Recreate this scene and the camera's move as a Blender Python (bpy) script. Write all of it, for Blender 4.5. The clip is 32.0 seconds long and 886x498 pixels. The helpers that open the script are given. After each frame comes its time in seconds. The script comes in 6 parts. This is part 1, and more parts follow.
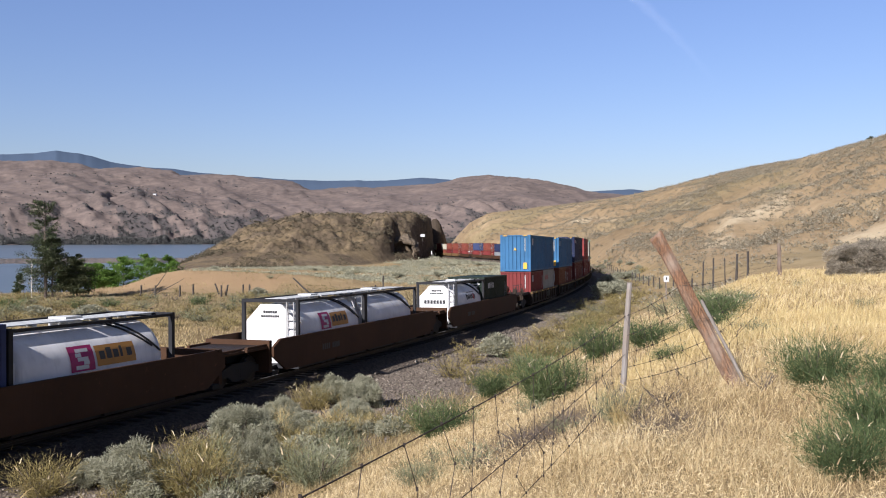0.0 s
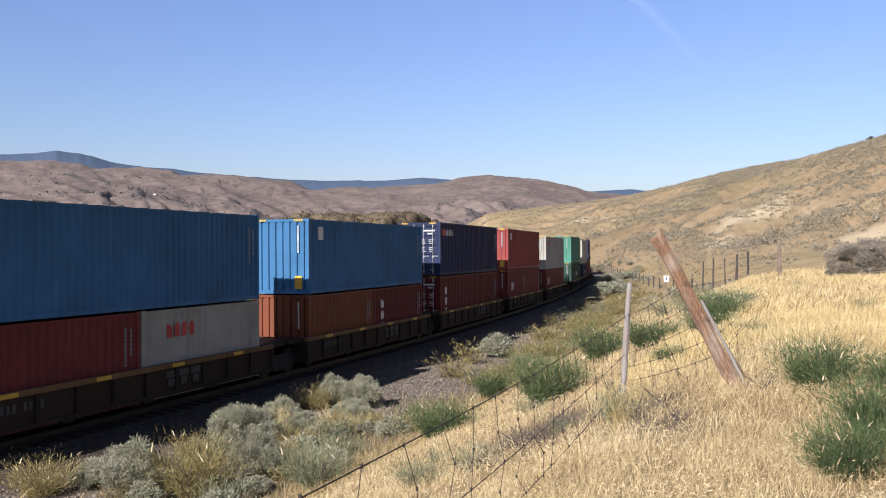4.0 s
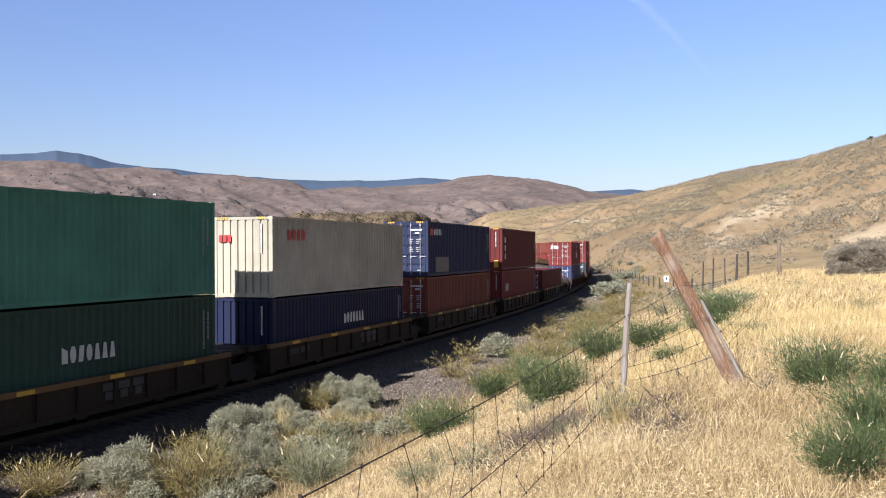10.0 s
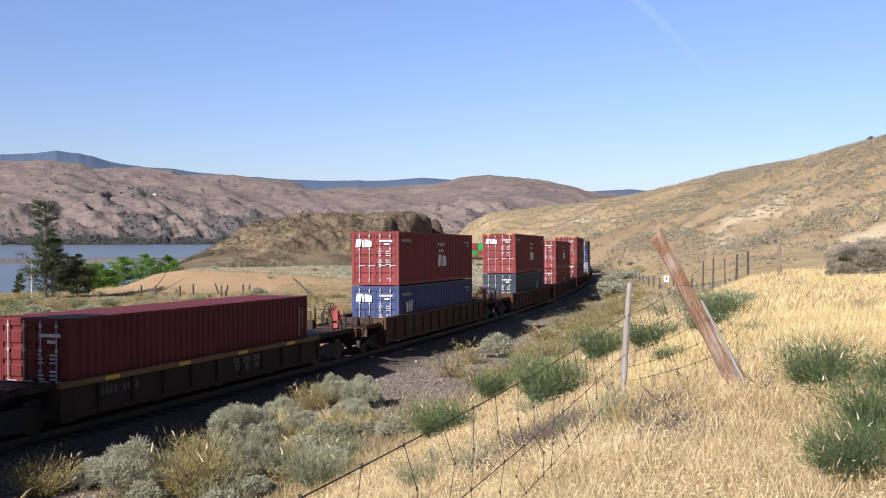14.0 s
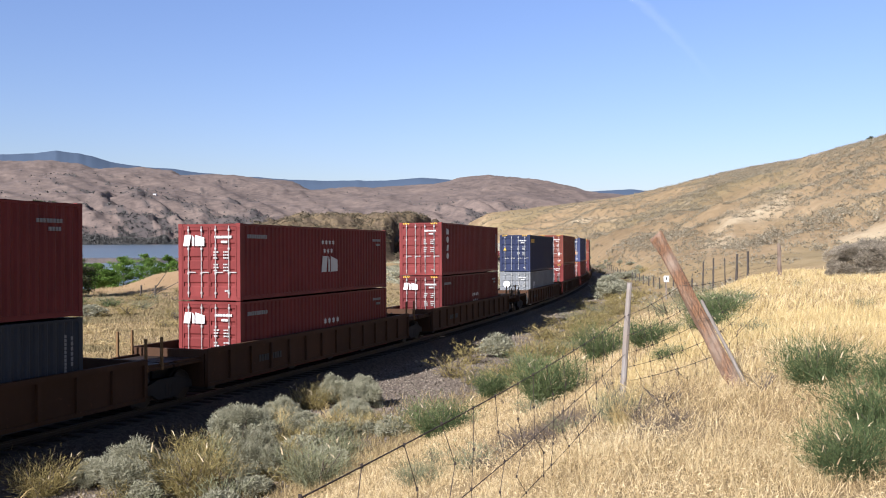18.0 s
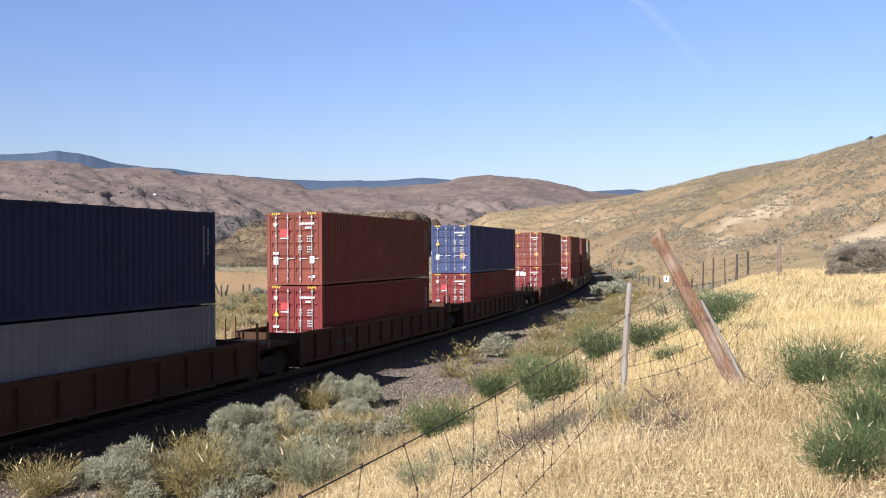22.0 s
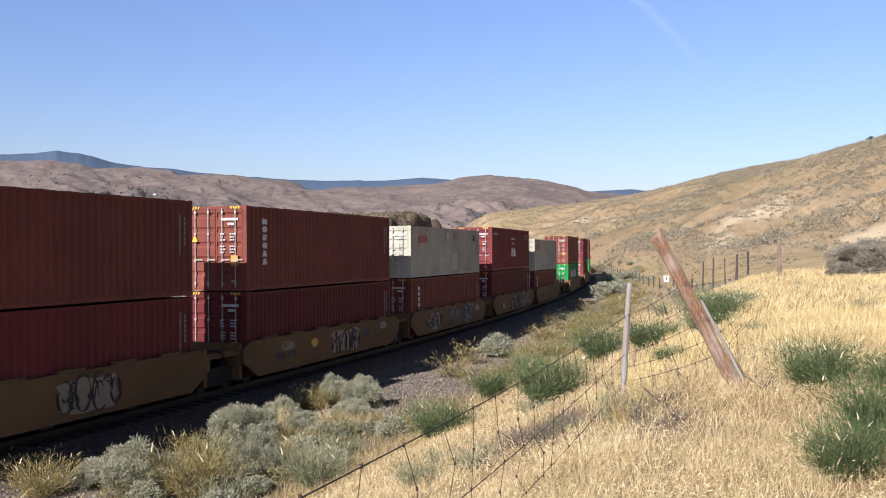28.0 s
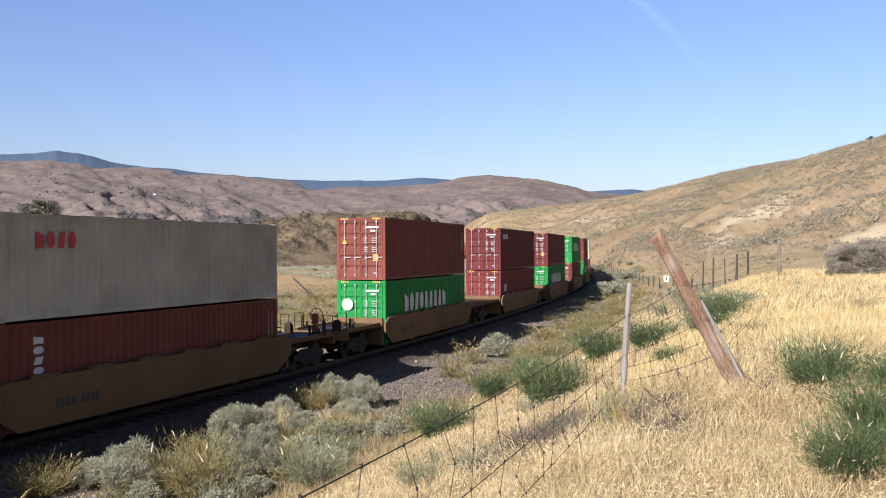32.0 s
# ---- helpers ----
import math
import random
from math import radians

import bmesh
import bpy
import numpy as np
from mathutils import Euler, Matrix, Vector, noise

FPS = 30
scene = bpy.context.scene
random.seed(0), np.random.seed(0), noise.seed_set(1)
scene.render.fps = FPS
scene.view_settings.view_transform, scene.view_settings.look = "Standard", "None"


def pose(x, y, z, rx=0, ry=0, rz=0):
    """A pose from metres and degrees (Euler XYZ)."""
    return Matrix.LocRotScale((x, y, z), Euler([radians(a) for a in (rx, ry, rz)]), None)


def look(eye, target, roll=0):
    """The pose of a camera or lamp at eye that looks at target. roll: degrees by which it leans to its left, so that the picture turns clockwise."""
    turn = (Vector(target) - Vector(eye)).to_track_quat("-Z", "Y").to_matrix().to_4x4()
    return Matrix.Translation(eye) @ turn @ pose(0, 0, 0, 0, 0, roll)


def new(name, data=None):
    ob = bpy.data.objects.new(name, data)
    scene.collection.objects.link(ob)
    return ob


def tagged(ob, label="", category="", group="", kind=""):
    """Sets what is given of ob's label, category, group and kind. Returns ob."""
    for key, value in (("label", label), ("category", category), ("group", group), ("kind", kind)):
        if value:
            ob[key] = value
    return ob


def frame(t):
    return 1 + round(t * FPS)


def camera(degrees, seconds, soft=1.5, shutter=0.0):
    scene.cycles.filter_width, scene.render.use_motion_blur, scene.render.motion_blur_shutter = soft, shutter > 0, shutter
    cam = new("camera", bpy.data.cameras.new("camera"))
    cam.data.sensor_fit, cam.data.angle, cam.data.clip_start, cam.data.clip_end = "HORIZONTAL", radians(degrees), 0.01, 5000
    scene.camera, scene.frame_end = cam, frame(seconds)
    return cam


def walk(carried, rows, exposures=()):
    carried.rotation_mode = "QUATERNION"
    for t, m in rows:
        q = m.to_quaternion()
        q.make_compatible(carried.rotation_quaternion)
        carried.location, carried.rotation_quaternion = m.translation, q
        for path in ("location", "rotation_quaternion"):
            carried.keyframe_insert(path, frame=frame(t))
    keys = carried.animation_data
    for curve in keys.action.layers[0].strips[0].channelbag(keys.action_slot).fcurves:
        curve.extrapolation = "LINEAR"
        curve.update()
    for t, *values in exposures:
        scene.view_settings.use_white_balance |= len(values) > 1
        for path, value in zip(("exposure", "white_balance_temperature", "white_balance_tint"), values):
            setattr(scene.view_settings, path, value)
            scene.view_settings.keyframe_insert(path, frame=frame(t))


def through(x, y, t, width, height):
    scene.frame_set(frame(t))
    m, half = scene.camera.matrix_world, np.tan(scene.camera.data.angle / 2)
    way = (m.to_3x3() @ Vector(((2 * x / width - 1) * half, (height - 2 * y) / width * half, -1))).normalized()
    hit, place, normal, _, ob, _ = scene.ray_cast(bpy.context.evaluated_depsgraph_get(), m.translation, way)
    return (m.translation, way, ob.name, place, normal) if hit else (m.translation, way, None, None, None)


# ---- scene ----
# ---- camera: it stands still on a bank beside the line ----
EYE = Vector((0.0, 0.0, 5.05))
cam = camera(52.34, 32.0, 1.06)
STAND = look(EYE, EYE + Vector((0, 1, -0.01439)))
walk(cam, [(0.0, STAND), (32.0, STAND)], [(0.0, 0.98, 5800, 15), (2.0, 1.0, 5800, 15), (6.0, 1.23, 5800, 15), (32.0, 1.23, 5800, 15)])

# ---- sky and sun ----
SUN_AZ = math.pi + 0.61        # clockwise from +y
SUN_EL = radians(32.5)
world = bpy.data.worlds.new("sky")
scene.world = world
world.use_nodes = True
wn = world.node_tree.nodes
sky = wn.new("ShaderNodeTexSky")
sky.sky_type = "NISHITA"
sky.sun_disc = False
sky.sun_elevation = SUN_EL
sky.sun_rotation = SUN_AZ
sky.air_density, sky.dust_density, sky.ozone_density = 1.0, 0.6, 2.0
# sky dimmed towards the zenith, all round alike, to weaken fill light in shade
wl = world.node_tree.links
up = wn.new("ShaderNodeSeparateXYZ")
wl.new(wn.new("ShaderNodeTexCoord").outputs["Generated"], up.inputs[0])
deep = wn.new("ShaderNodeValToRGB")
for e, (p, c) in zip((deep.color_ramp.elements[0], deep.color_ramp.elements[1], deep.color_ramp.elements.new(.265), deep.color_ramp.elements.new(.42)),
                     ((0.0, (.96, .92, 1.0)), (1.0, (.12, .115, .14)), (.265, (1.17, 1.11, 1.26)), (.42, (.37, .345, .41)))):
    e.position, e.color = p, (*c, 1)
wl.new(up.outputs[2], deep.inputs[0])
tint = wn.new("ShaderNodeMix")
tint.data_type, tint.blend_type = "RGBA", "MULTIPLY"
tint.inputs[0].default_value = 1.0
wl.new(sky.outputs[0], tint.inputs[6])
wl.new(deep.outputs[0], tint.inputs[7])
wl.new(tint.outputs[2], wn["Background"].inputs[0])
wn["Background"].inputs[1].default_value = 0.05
sun = new("sun", bpy.data.lights.new("sun", "SUN"))
sun.data.energy, sun.data.angle, sun.data.color = 5.0, radians(0.53), (1.0, 0.93, 0.82)
SUN_DIR = Vector((math.sin(SUN_AZ) * math.cos(SUN_EL), math.cos(SUN_AZ) * math.cos(SUN_EL), math.sin(SUN_EL)))
sun.matrix_world = look(SUN_DIR * 60, (0, 0, 0))


# ---- the line of the track ----
BEND_S = (-40, 0, 40, 80, 120, 160, 210, 260, 320, 400)
BEND_K = (-.0013, -.00164, -.00176, -.00139, -.0017, -.00195, -.00208, -.00173, -.00045, .00039)
GRADE_S = (-40, 60, 120, 200, 300, 400)
GRADE = (-.0132, -.0157, -.0123, -.0100, -.0087, -.0086)
CANT = 0.0109
LS = np.arange(-190.0, 960.0, 1.0)
_h = np.cumsum(np.where(LS < 430, np.interp(LS, BEND_S, BEND_K), 0.0))
LH = _h + 0.35606 - np.interp(0, LS, _h)
_x, _y = np.cumsum(np.sin(LH)), np.cumsum(np.cos(LH))
LX = _x - 7.693 - np.interp(0, LS, _x)
LY = _y + 30.761 - np.interp(0, LS, _y)
_z = np.cumsum(np.interp(LS, GRADE_S, GRADE))
LZ = _z - np.interp(0, LS, _z)


def track(s):
    return Vector((np.interp(s, LS, LX), np.interp(s, LS, LY), np.interp(s, LS, LZ)))


def rails_at(s, length):
    """Pose on the rails: x runs back along the train, z up."""
    a, b = track(s), track(s + length)
    d = (b - a).normalized()
    left = Vector((-d.y, d.x, 0)).normalized()
    up = d.cross(left)
    left2 = left * math.cos(CANT) - up * math.sin(CANT)
    up2 = up * math.cos(CANT) + left * math.sin(CANT)
    m = Matrix((d, left2, up2)).transposed().to_4x4()
    m.translation = a
    return m


def travelled(t):
    d = t - 9.0
    return 14.075 * d + 0.04468 * d * d / 2 - 0.00567 * d ** 3 / 6


# ---- materials ----
def material(name, rough=0.7, metal=0.0):
    m = bpy.data.materials.new(name)
    m.use_nodes = True
    b = m.node_tree.nodes["Principled BSDF"]
    b.inputs["Roughness"].default_value = rough
    b.inputs["Metallic"].default_value = metal
    return m, m.node_tree.nodes, m.node_tree.links, b


def ramp(n, stops):
    r = n.new("ShaderNodeValToRGB")
    while len(r.color_ramp.elements) < len(stops):
        r.color_ramp.elements.new(0.5)
    for e, (p, c) in zip(r.color_ramp.elements, stops):
        e.position, e.color = p, (*c, 1)
    return r


def mix(n, l, a, b, f, how="MIX"):
    m = n.new("ShaderNodeMix")
    m.data_type, m.blend_type = "RGBA", how
    for sock, v in ((m.inputs[6], a), (m.inputs[7], b), (m.inputs[0], f)):
        if isinstance(v, (int, float)):
            sock.default_value = v
        elif isinstance(v, tuple):
            sock.default_value = (*v, 1)
        else:
            l.new(v, sock)
    return m.outputs[2]


def noise_tex(n, l, scale, detail=4.0, co=None, rough=0.6, stretch=None):
    t = n.new("ShaderNodeTexNoise")
    t.inputs["Scale"].default_value, t.inputs["Detail"].default_value = scale, detail
    t.inputs["Roughness"].default_value = rough
    if co is not None:
        if stretch:
            mp = n.new("ShaderNodeMapping")
            mp.inputs["Scale"].default_value = stretch
            l.new(co, mp.inputs[0])
            co = mp.outputs[0]
        l.new(co, t.inputs["Vector"])
    return t.outputs["Fac"]


def math_node(n, l, op, a, b=0.0, clamp=False):
    m = n.new("ShaderNodeMath")
    m.operation, m.use_clamp = op, clamp
    for i, v in enumerate((a, b)):
        if isinstance(v, (int, float)):
            m.inputs[i].default_value = v
        else:
            l.new(v, m.inputs[i])
    return m.outputs[0]


def bump(n, l, bsdf, height, strength=0.4, dist=0.02):
    b = n.new("ShaderNodeBump")
    b.inputs["Strength"].default_value, b.inputs["Distance"].default_value = strength, dist
    l.new(height, b.inputs["Height"])
    l.new(b.outputs[0], bsdf.inputs["Normal"])


def painted(name, colour, rough=0.5, rust=0.5, wear=(0.16, 0.07, 0.035)):
    """Sprayed steel with streaks of dirt, faded patches and rust spots."""
    m, n, l, b = material(name, rough)
    co = n.new("ShaderNodeTexCoord").outputs["Object"]
    big = noise_tex(n, l, 0.5, 5, co)
    streak = noise_tex(n, l, 3.0, 4, co, stretch=(1.6, 1.6, 0.12))
    dark = tuple(c * 0.72 for c in colour)
    pale = tuple(min(1, c * 1.12 + 0.004) for c in colour)
    base = mix(n, l, dark, pale, ramp_out(n, l, big, 0.3, 0.7))
    base = mix(n, l, base, tuple(c * 0.6 + 0.004 for c in colour), math_node(n, l, "MULTIPLY", ramp_out(n, l, streak, 0.52, 0.8), 0.6))
    spots = noise_tex(n, l, 5.0, 8, co, rough=0.75)
    base = mix(n, l, base, wear, math_node(n, l, "MULTIPLY", ramp_out(n, l, spots, 0.66 - 0.06 * rust, 0.74), 0.8 * min(1, rust + .3)))
    l.new(base, b.inputs["Base Color"])
    l.new(math_node(n, l, "MULTIPLY_ADD", big, 0.3), b.inputs["Roughness"])
    b.inputs["Roughness"].links[0].from_node.inputs[2].default_value = rough - 0.12
    b.inputs["Specular IOR Level"].default_value = 0.14
    bump(n, l, b, streak, 0.08, 0.01)
    return m


def ramp_out(n, l, value, lo, hi):
    r = n.new("ShaderNodeMapRange")
    r.inputs["From Min"].default_value, r.inputs["From Max"].default_value = lo, hi
    l.new(value, r.inputs["Value"])
    return r.outputs[0]


PAINT = {}
for key, colour, rust in (
        ("sky_blue", (0.082, 0.265, 0.53), .4), ("navy", (0.035, 0.05, 0.13), .3), ("royal", (0.085, 0.11, 0.25), .3),
        ("red", (0.32, 0.057, 0.053), .5), ("oxide", (0.33, 0.09, 0.06), .6), ("maroon", (0.22, 0.035, 0.035), .5),
        ("coral", (0.50, 0.10, 0.09), .4), ("rust_orange", (0.33, 0.10, 0.045), .8), ("white", (0.62, 0.595, 0.51), .6),
        ("cream", (0.74, 0.69, 0.54), .45), ("jade", (0.14, 0.42, 0.295), .4), ("bottle", (0.055, 0.13, 0.09), .5),
        ("pale_jade", (0.16, 0.33, 0.25), .6), ("slate", (0.07, 0.085, 0.11), .4), ("grey", (0.36, 0.38, 0.40), .5),
        ("lime", (0.03, 0.42, 0.08), .3), ("dark_blue", (0.02, 0.03, 0.09), .5), ("dark_green", (0.03, 0.05, 0.035), .6),
        ("car_brown", (0.125, 0.062, 0.032), .9), ("car_yellow", (0.31, 0.185, 0.08), .9), ("car_tan", (0.062, 0.043, 0.029), 1.0),
        ("steel_dark", (0.05, 0.035, 0.028), 1.0), ("tank_white", (1.56, 1.52, 1.49), .2), ("frame_grey", (0.045, 0.045, 0.05), .6)):
    PAINT[key] = painted(key + "_paint", tuple(c * (.46 if max(colour) < .6 or max(colour) > 1 else .5) for c in colour), 0.55 if key[:3] != "car" else 0.75, rust)


def plain(name, colour, rough=0.6, metal=0.0, vary=0.25, scale=4.0):
    m, n, l, b = material(name, rough, metal)
    co = n.new("ShaderNodeTexCoord").outputs["Object"]
    f = noise_tex(n, l, scale, 5, co)
    l.new(mix(n, l, tuple(c * .65 * (1 - vary) for c in colour), tuple(c * .65 * (1 + vary) for c in colour), f), b.inputs["Base Color"])
    return m


MARK = {"white": plain("white_marking", (0.72, 0.72, 0.70), .6), "red": plain("red_marking", (0.55, 0.03, 0.03), .6),
        "yellow": plain("yellow_marking", (0.75, 0.45, 0.03), .6), "blue": plain("blue_marking", (0.06, 0.2, 0.6), .6),
        "black": plain("black_marking", (0.02, 0.02, 0.022), .6), "magenta": plain("magenta_marking", (0.45, 0.02, 0.14), .6),
        "orange": plain("orange_marking", (0.58, 0.27, 0.045), .6), "grey": plain("grey_marking", (0.28, 0.28, 0.28), .6), "print": plain("small_print_paint", (.52, .52, .5), .7), "patch_grey": plain("grey_patch_paint", (.53, .51, .45), .7), "patch_rust": plain("brown_patch_paint", (.36, .28, .2), .8), "patch_dark": plain("dull_blue_patch_paint", (.03, .042, .085), .5),
        "faded": plain("faded_marking", (0.075, 0.07, 0.062), .8)}
ROD = plain("galvanised_rod", (0.55, 0.55, 0.53), .4, .5)
DARK_STEEL = plain("dark_oily_steel", (0.016, 0.0135, 0.012), .8, .1)
WHEEL_STEEL = plain("rusty_wheel_steel", (0.035, 0.025, 0.018), .7, .2)
RAIL_STEEL = plain("rail_steel", (0.04, 0.028, 0.02), .6, .3)
TIE_WOOD = plain("creosoted_wood", (0.022, 0.017, 0.014), .95, 0, .4, 3)
# ---- the lie of the land ----
def smooth(a, b, x):
    t = np.clip((x - a) / (b - a), 0, 1)
    return t * t * (3 - 2 * t)


def lattice(ix, iy, seed):
    n = (ix * 374761393 + iy * 668265263 + seed * 362437) & 0x7fffffff
    n = ((n ^ (n >> 13)) * 1274126177) & 0x7fffffff
    return ((n ^ (n >> 16)) & 0xffff) / 65535.0


def vnoise(x, y, seed=0):
    ix, iy = np.floor(x).astype(np.int64), np.floor(y).astype(np.int64)
    fx, fy = x - ix, y - iy
    fx, fy = fx * fx * (3 - 2 * fx), fy * fy * (3 - 2 * fy)
    a, b = lattice(ix, iy, seed), lattice(ix + 1, iy, seed)
    c, d = lattice(ix, iy + 1, seed), lattice(ix + 1, iy + 1, seed)
    return (a * (1 - fx) + b * fx) * (1 - fy) + (c * (1 - fx) + d * fx) * fy


def fbm(x, y, octaves=4, seed=0, gain=0.5):
    total, amp, norm = 0.0, 1.0, 0.0
    for o in range(octaves):
        total = total + amp * (vnoise(x, y, seed + o * 7) - 0.5)
        norm += amp
        x, y, amp = x * 2.03 + 11.7, y * 2.03 + 5.3, amp * gain
    return total / norm * 2


def offset_of(x, y):
    """Distance to the right of the track's centre line, and the rail's height there."""
    xt, zt, ht = np.interp(y, LY, LX), np.interp(y, LY, LZ), np.interp(y, LY, LH)
    return (x - xt) * np.cos(ht), zt


LAKE = -12.0
# skylines: direction (sideways over ahead) against slope of the line of sight
HILL_A = (-.02, .005, .03, .05, .10, .20, .26, .32, .386, .436, .492, .62, .9)
HILL_E = (-.03, -.010, .018, .028, .034, .046, .058, .072, .081, .092, .103, .12, .15)
HILL_R = (520, 520, 505, 495, 480, 450, 430, 410, 380, 350, 320, 280, 240)
HILL_F = (470, 440, 400, 370, 300, 170, 130, 110, 100, 95, 90, 85, 80)
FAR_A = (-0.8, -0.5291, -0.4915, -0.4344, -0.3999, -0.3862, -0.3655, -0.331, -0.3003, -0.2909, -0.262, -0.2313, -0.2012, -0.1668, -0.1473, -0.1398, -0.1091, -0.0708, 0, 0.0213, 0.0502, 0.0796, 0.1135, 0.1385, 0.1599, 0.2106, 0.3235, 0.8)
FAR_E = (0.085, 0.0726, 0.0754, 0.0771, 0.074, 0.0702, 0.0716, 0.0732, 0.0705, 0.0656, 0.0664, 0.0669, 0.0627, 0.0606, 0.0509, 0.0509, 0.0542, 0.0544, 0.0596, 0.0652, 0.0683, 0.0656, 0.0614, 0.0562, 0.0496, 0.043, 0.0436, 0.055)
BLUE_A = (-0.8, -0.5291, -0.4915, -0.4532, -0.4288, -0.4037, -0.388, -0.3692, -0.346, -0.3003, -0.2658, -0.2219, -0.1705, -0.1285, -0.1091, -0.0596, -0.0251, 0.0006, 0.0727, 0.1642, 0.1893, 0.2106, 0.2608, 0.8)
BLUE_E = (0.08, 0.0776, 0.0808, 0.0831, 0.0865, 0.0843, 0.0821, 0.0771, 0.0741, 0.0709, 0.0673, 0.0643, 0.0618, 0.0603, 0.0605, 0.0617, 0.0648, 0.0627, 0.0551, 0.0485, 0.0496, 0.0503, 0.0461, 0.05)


CRAG_A = (-.8, -.5, -.44, -.42, -.31, -.29, -.265, -.215, -.19, -.1, .02, .06, .2)
CRAG_W = (.0, .05, .08, .2, .2, .04, .2, .2, -.06, -.12, -.08, .06, -.1)


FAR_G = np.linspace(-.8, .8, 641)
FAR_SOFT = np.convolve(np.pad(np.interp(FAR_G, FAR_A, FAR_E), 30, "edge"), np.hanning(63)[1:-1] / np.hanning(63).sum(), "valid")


def spurs(a, x, y, tf):
    """Spurs that run down to the lake with dark crags on their lower slopes: height and cragginess."""
    q = a * 25 + tf * 3.0 + 1.9 * fbm(x / 300, y / 420, 3, 57) + .4 * fbm(x / 80, y / 80, 4, 59, .6)
    p = q - np.floor(q)
    size = .55 + .75 * lattice(np.floor(q).astype(np.int64), np.zeros_like(q).astype(np.int64), 5)
    span = smooth(-.01, .05, tf) * (smooth(.6, .15, tf) * .7 + .3 * smooth(1, .8, tf))
    saw = np.where(p < .66, smooth(0, .66, p), smooth(1, .66, p))
    lie = np.interp(a, CRAG_A, CRAG_W) + np.interp(tf, (0, .05, .14, .3, .5, .75, 1), (.42, .12, .04, -.12, -.3, -.33, -.36))
    crag = smooth(.08, .34, lie + .85 * fbm(a * 62 + tf * 9, tf * 11, 5, 58, .6)) * (tf > -.03)
    size = size * (.2 + .8 * smooth(-.25, .25, fbm(x / 160, y / 160, 4, 67, .6)))
    return 15 * size * span * (saw - .4) + crag * 8 * fbm(x / 34, y / 34, 3, 65), crag


def height(x, y, rough=True):
    u, zt = offset_of(x, y)
    r = np.hypot(x, y)
    yy = np.maximum(y, 1.0)
    a = np.where(y > 1, x / yy, np.sign(x) * 5)
    ac = np.clip(a, -.8, .8)
    # formation: ballast shoulder, flat strip, bank to the right
    bank_top = np.interp(y, (-60, 0, 15, 30, 42, 52, 64, 85, 120, 400), (3.1, 3.13, 3.25, 3.5, 3.5, 2.9, 1.9, 1.1, .6, .4))
    right = np.interp(u, (0, 1.65, 2.6, 7.6), (-.2, -.22, -.70, -.62))
    edge = np.interp(y, (-30, 40, 80, 150), (8.0, 7.8, 6.5, 5))
    right = right + np.interp(u - edge, (0, 1.5, 4, 7, 9.2, 11), (0, .08, .36, .70, .93, 1.0)) * (bank_top + .62)
    right = right + .012 * np.maximum(u - 20, 0) * smooth(60, 10, y)
    left = np.interp(-u, (0, 1.65, 2.7, 5, 12, 30, 90), (-.2, -.22, -.75, -.95, -.9, -.6, -.4))
    left = left - 2.0 * smooth(12, 40, -u) * smooth(125, 220, y) * smooth(430, 340, y)
    z = zt + np.where(u > 0, right, left)
    z = np.where(np.abs(u) > 6, z + .16 * fbm(x / 3.1, y / 3.1, 3, 3) * smooth(6, 12, np.abs(u)), z)
    # terrace on the lake side falls away to the water
    shore = np.interp(y, (-100, 98, 108, 130, 160, 200, 330, 420, 600), (-80, -66, -47, -42, -44, -50, -90, -104, -120))
    shore = shore + 2 * fbm(x / 25, y / 25, 2, 9)
    drop = smooth(0, np.interp(y, (90, 140, 300), (16, 20, 40)), shore - x)
    z = z * (1 - drop) + (LAKE - 5) * drop
    # sandy hump on the terrace's edge
    hump = np.interp(x, (-44, -42.3, -37.6, -34.5, -22, -10, 2, 12), (0, .1, 1.9, 2.4, 2.0, .9, .2, 0)) * np.exp(-((y - 119) / np.where(y < 119, 9, 13)) ** 2)
    hump = hump + np.exp(-((x + 8) / 22) ** 2 - ((y - 160) / 25) ** 2) * 1.0
    z = z + hump * (1 - drop)
    # hillside on the right
    er, rr, rf = np.interp(ac, HILL_A, HILL_E), np.interp(ac, HILL_A, HILL_R), np.interp(ac, HILL_A, HILL_F)
    top = 3.4 + er * rr
    t = (r - rf) / (rr - rf)
    hill = np.where(t < 1, (top - zt) * (np.clip(t, 0, 1) * .62 + .38 * smooth(0, 1, t)), (top - zt) - (r - rr) * .05)
    gully = fbm(x / 38 + 3, y / 38, 4, 21)
    hill = hill + gully * 3.2 * smooth(.05, .45, t) * smooth(1.02, .7, t) + (fbm(x / 9, y / 9, 3, 31) * .5) * smooth(.1, .3, t)
    rib = np.abs(fbm((t - .8 * ac) * 7, ac * 9, 4, 23, .5))
    hill = hill + (.2 - rib) * 6.5 * smooth(.1, .3, t) * smooth(.85, .55, t)
    hill = hill * smooth(-.03, .012, ac)
    hill = np.where((y > 5) & (t > 0), np.maximum(hill, 0), 0)
    z = z + hill * smooth(5, 13, u)
    # rocky knoll that the line cuts through
    crest = np.interp(x, (-128, -114, -110, -102, -87, -67, -30, -10, 2, 22), (-8, -8, -2, 5, 14.5, 19.0, 19.8, 19.5, 19, 19))
    front = np.interp(x, (-120, -60, -38, -20, 4, 20), (308, 302, 334, 377, 415, 440))
    kn = crest * smooth(front, front + np.interp(x, (-60, -36, -26, -5), (120, 90, 44, 42)), y) * smooth(560, 500, y)
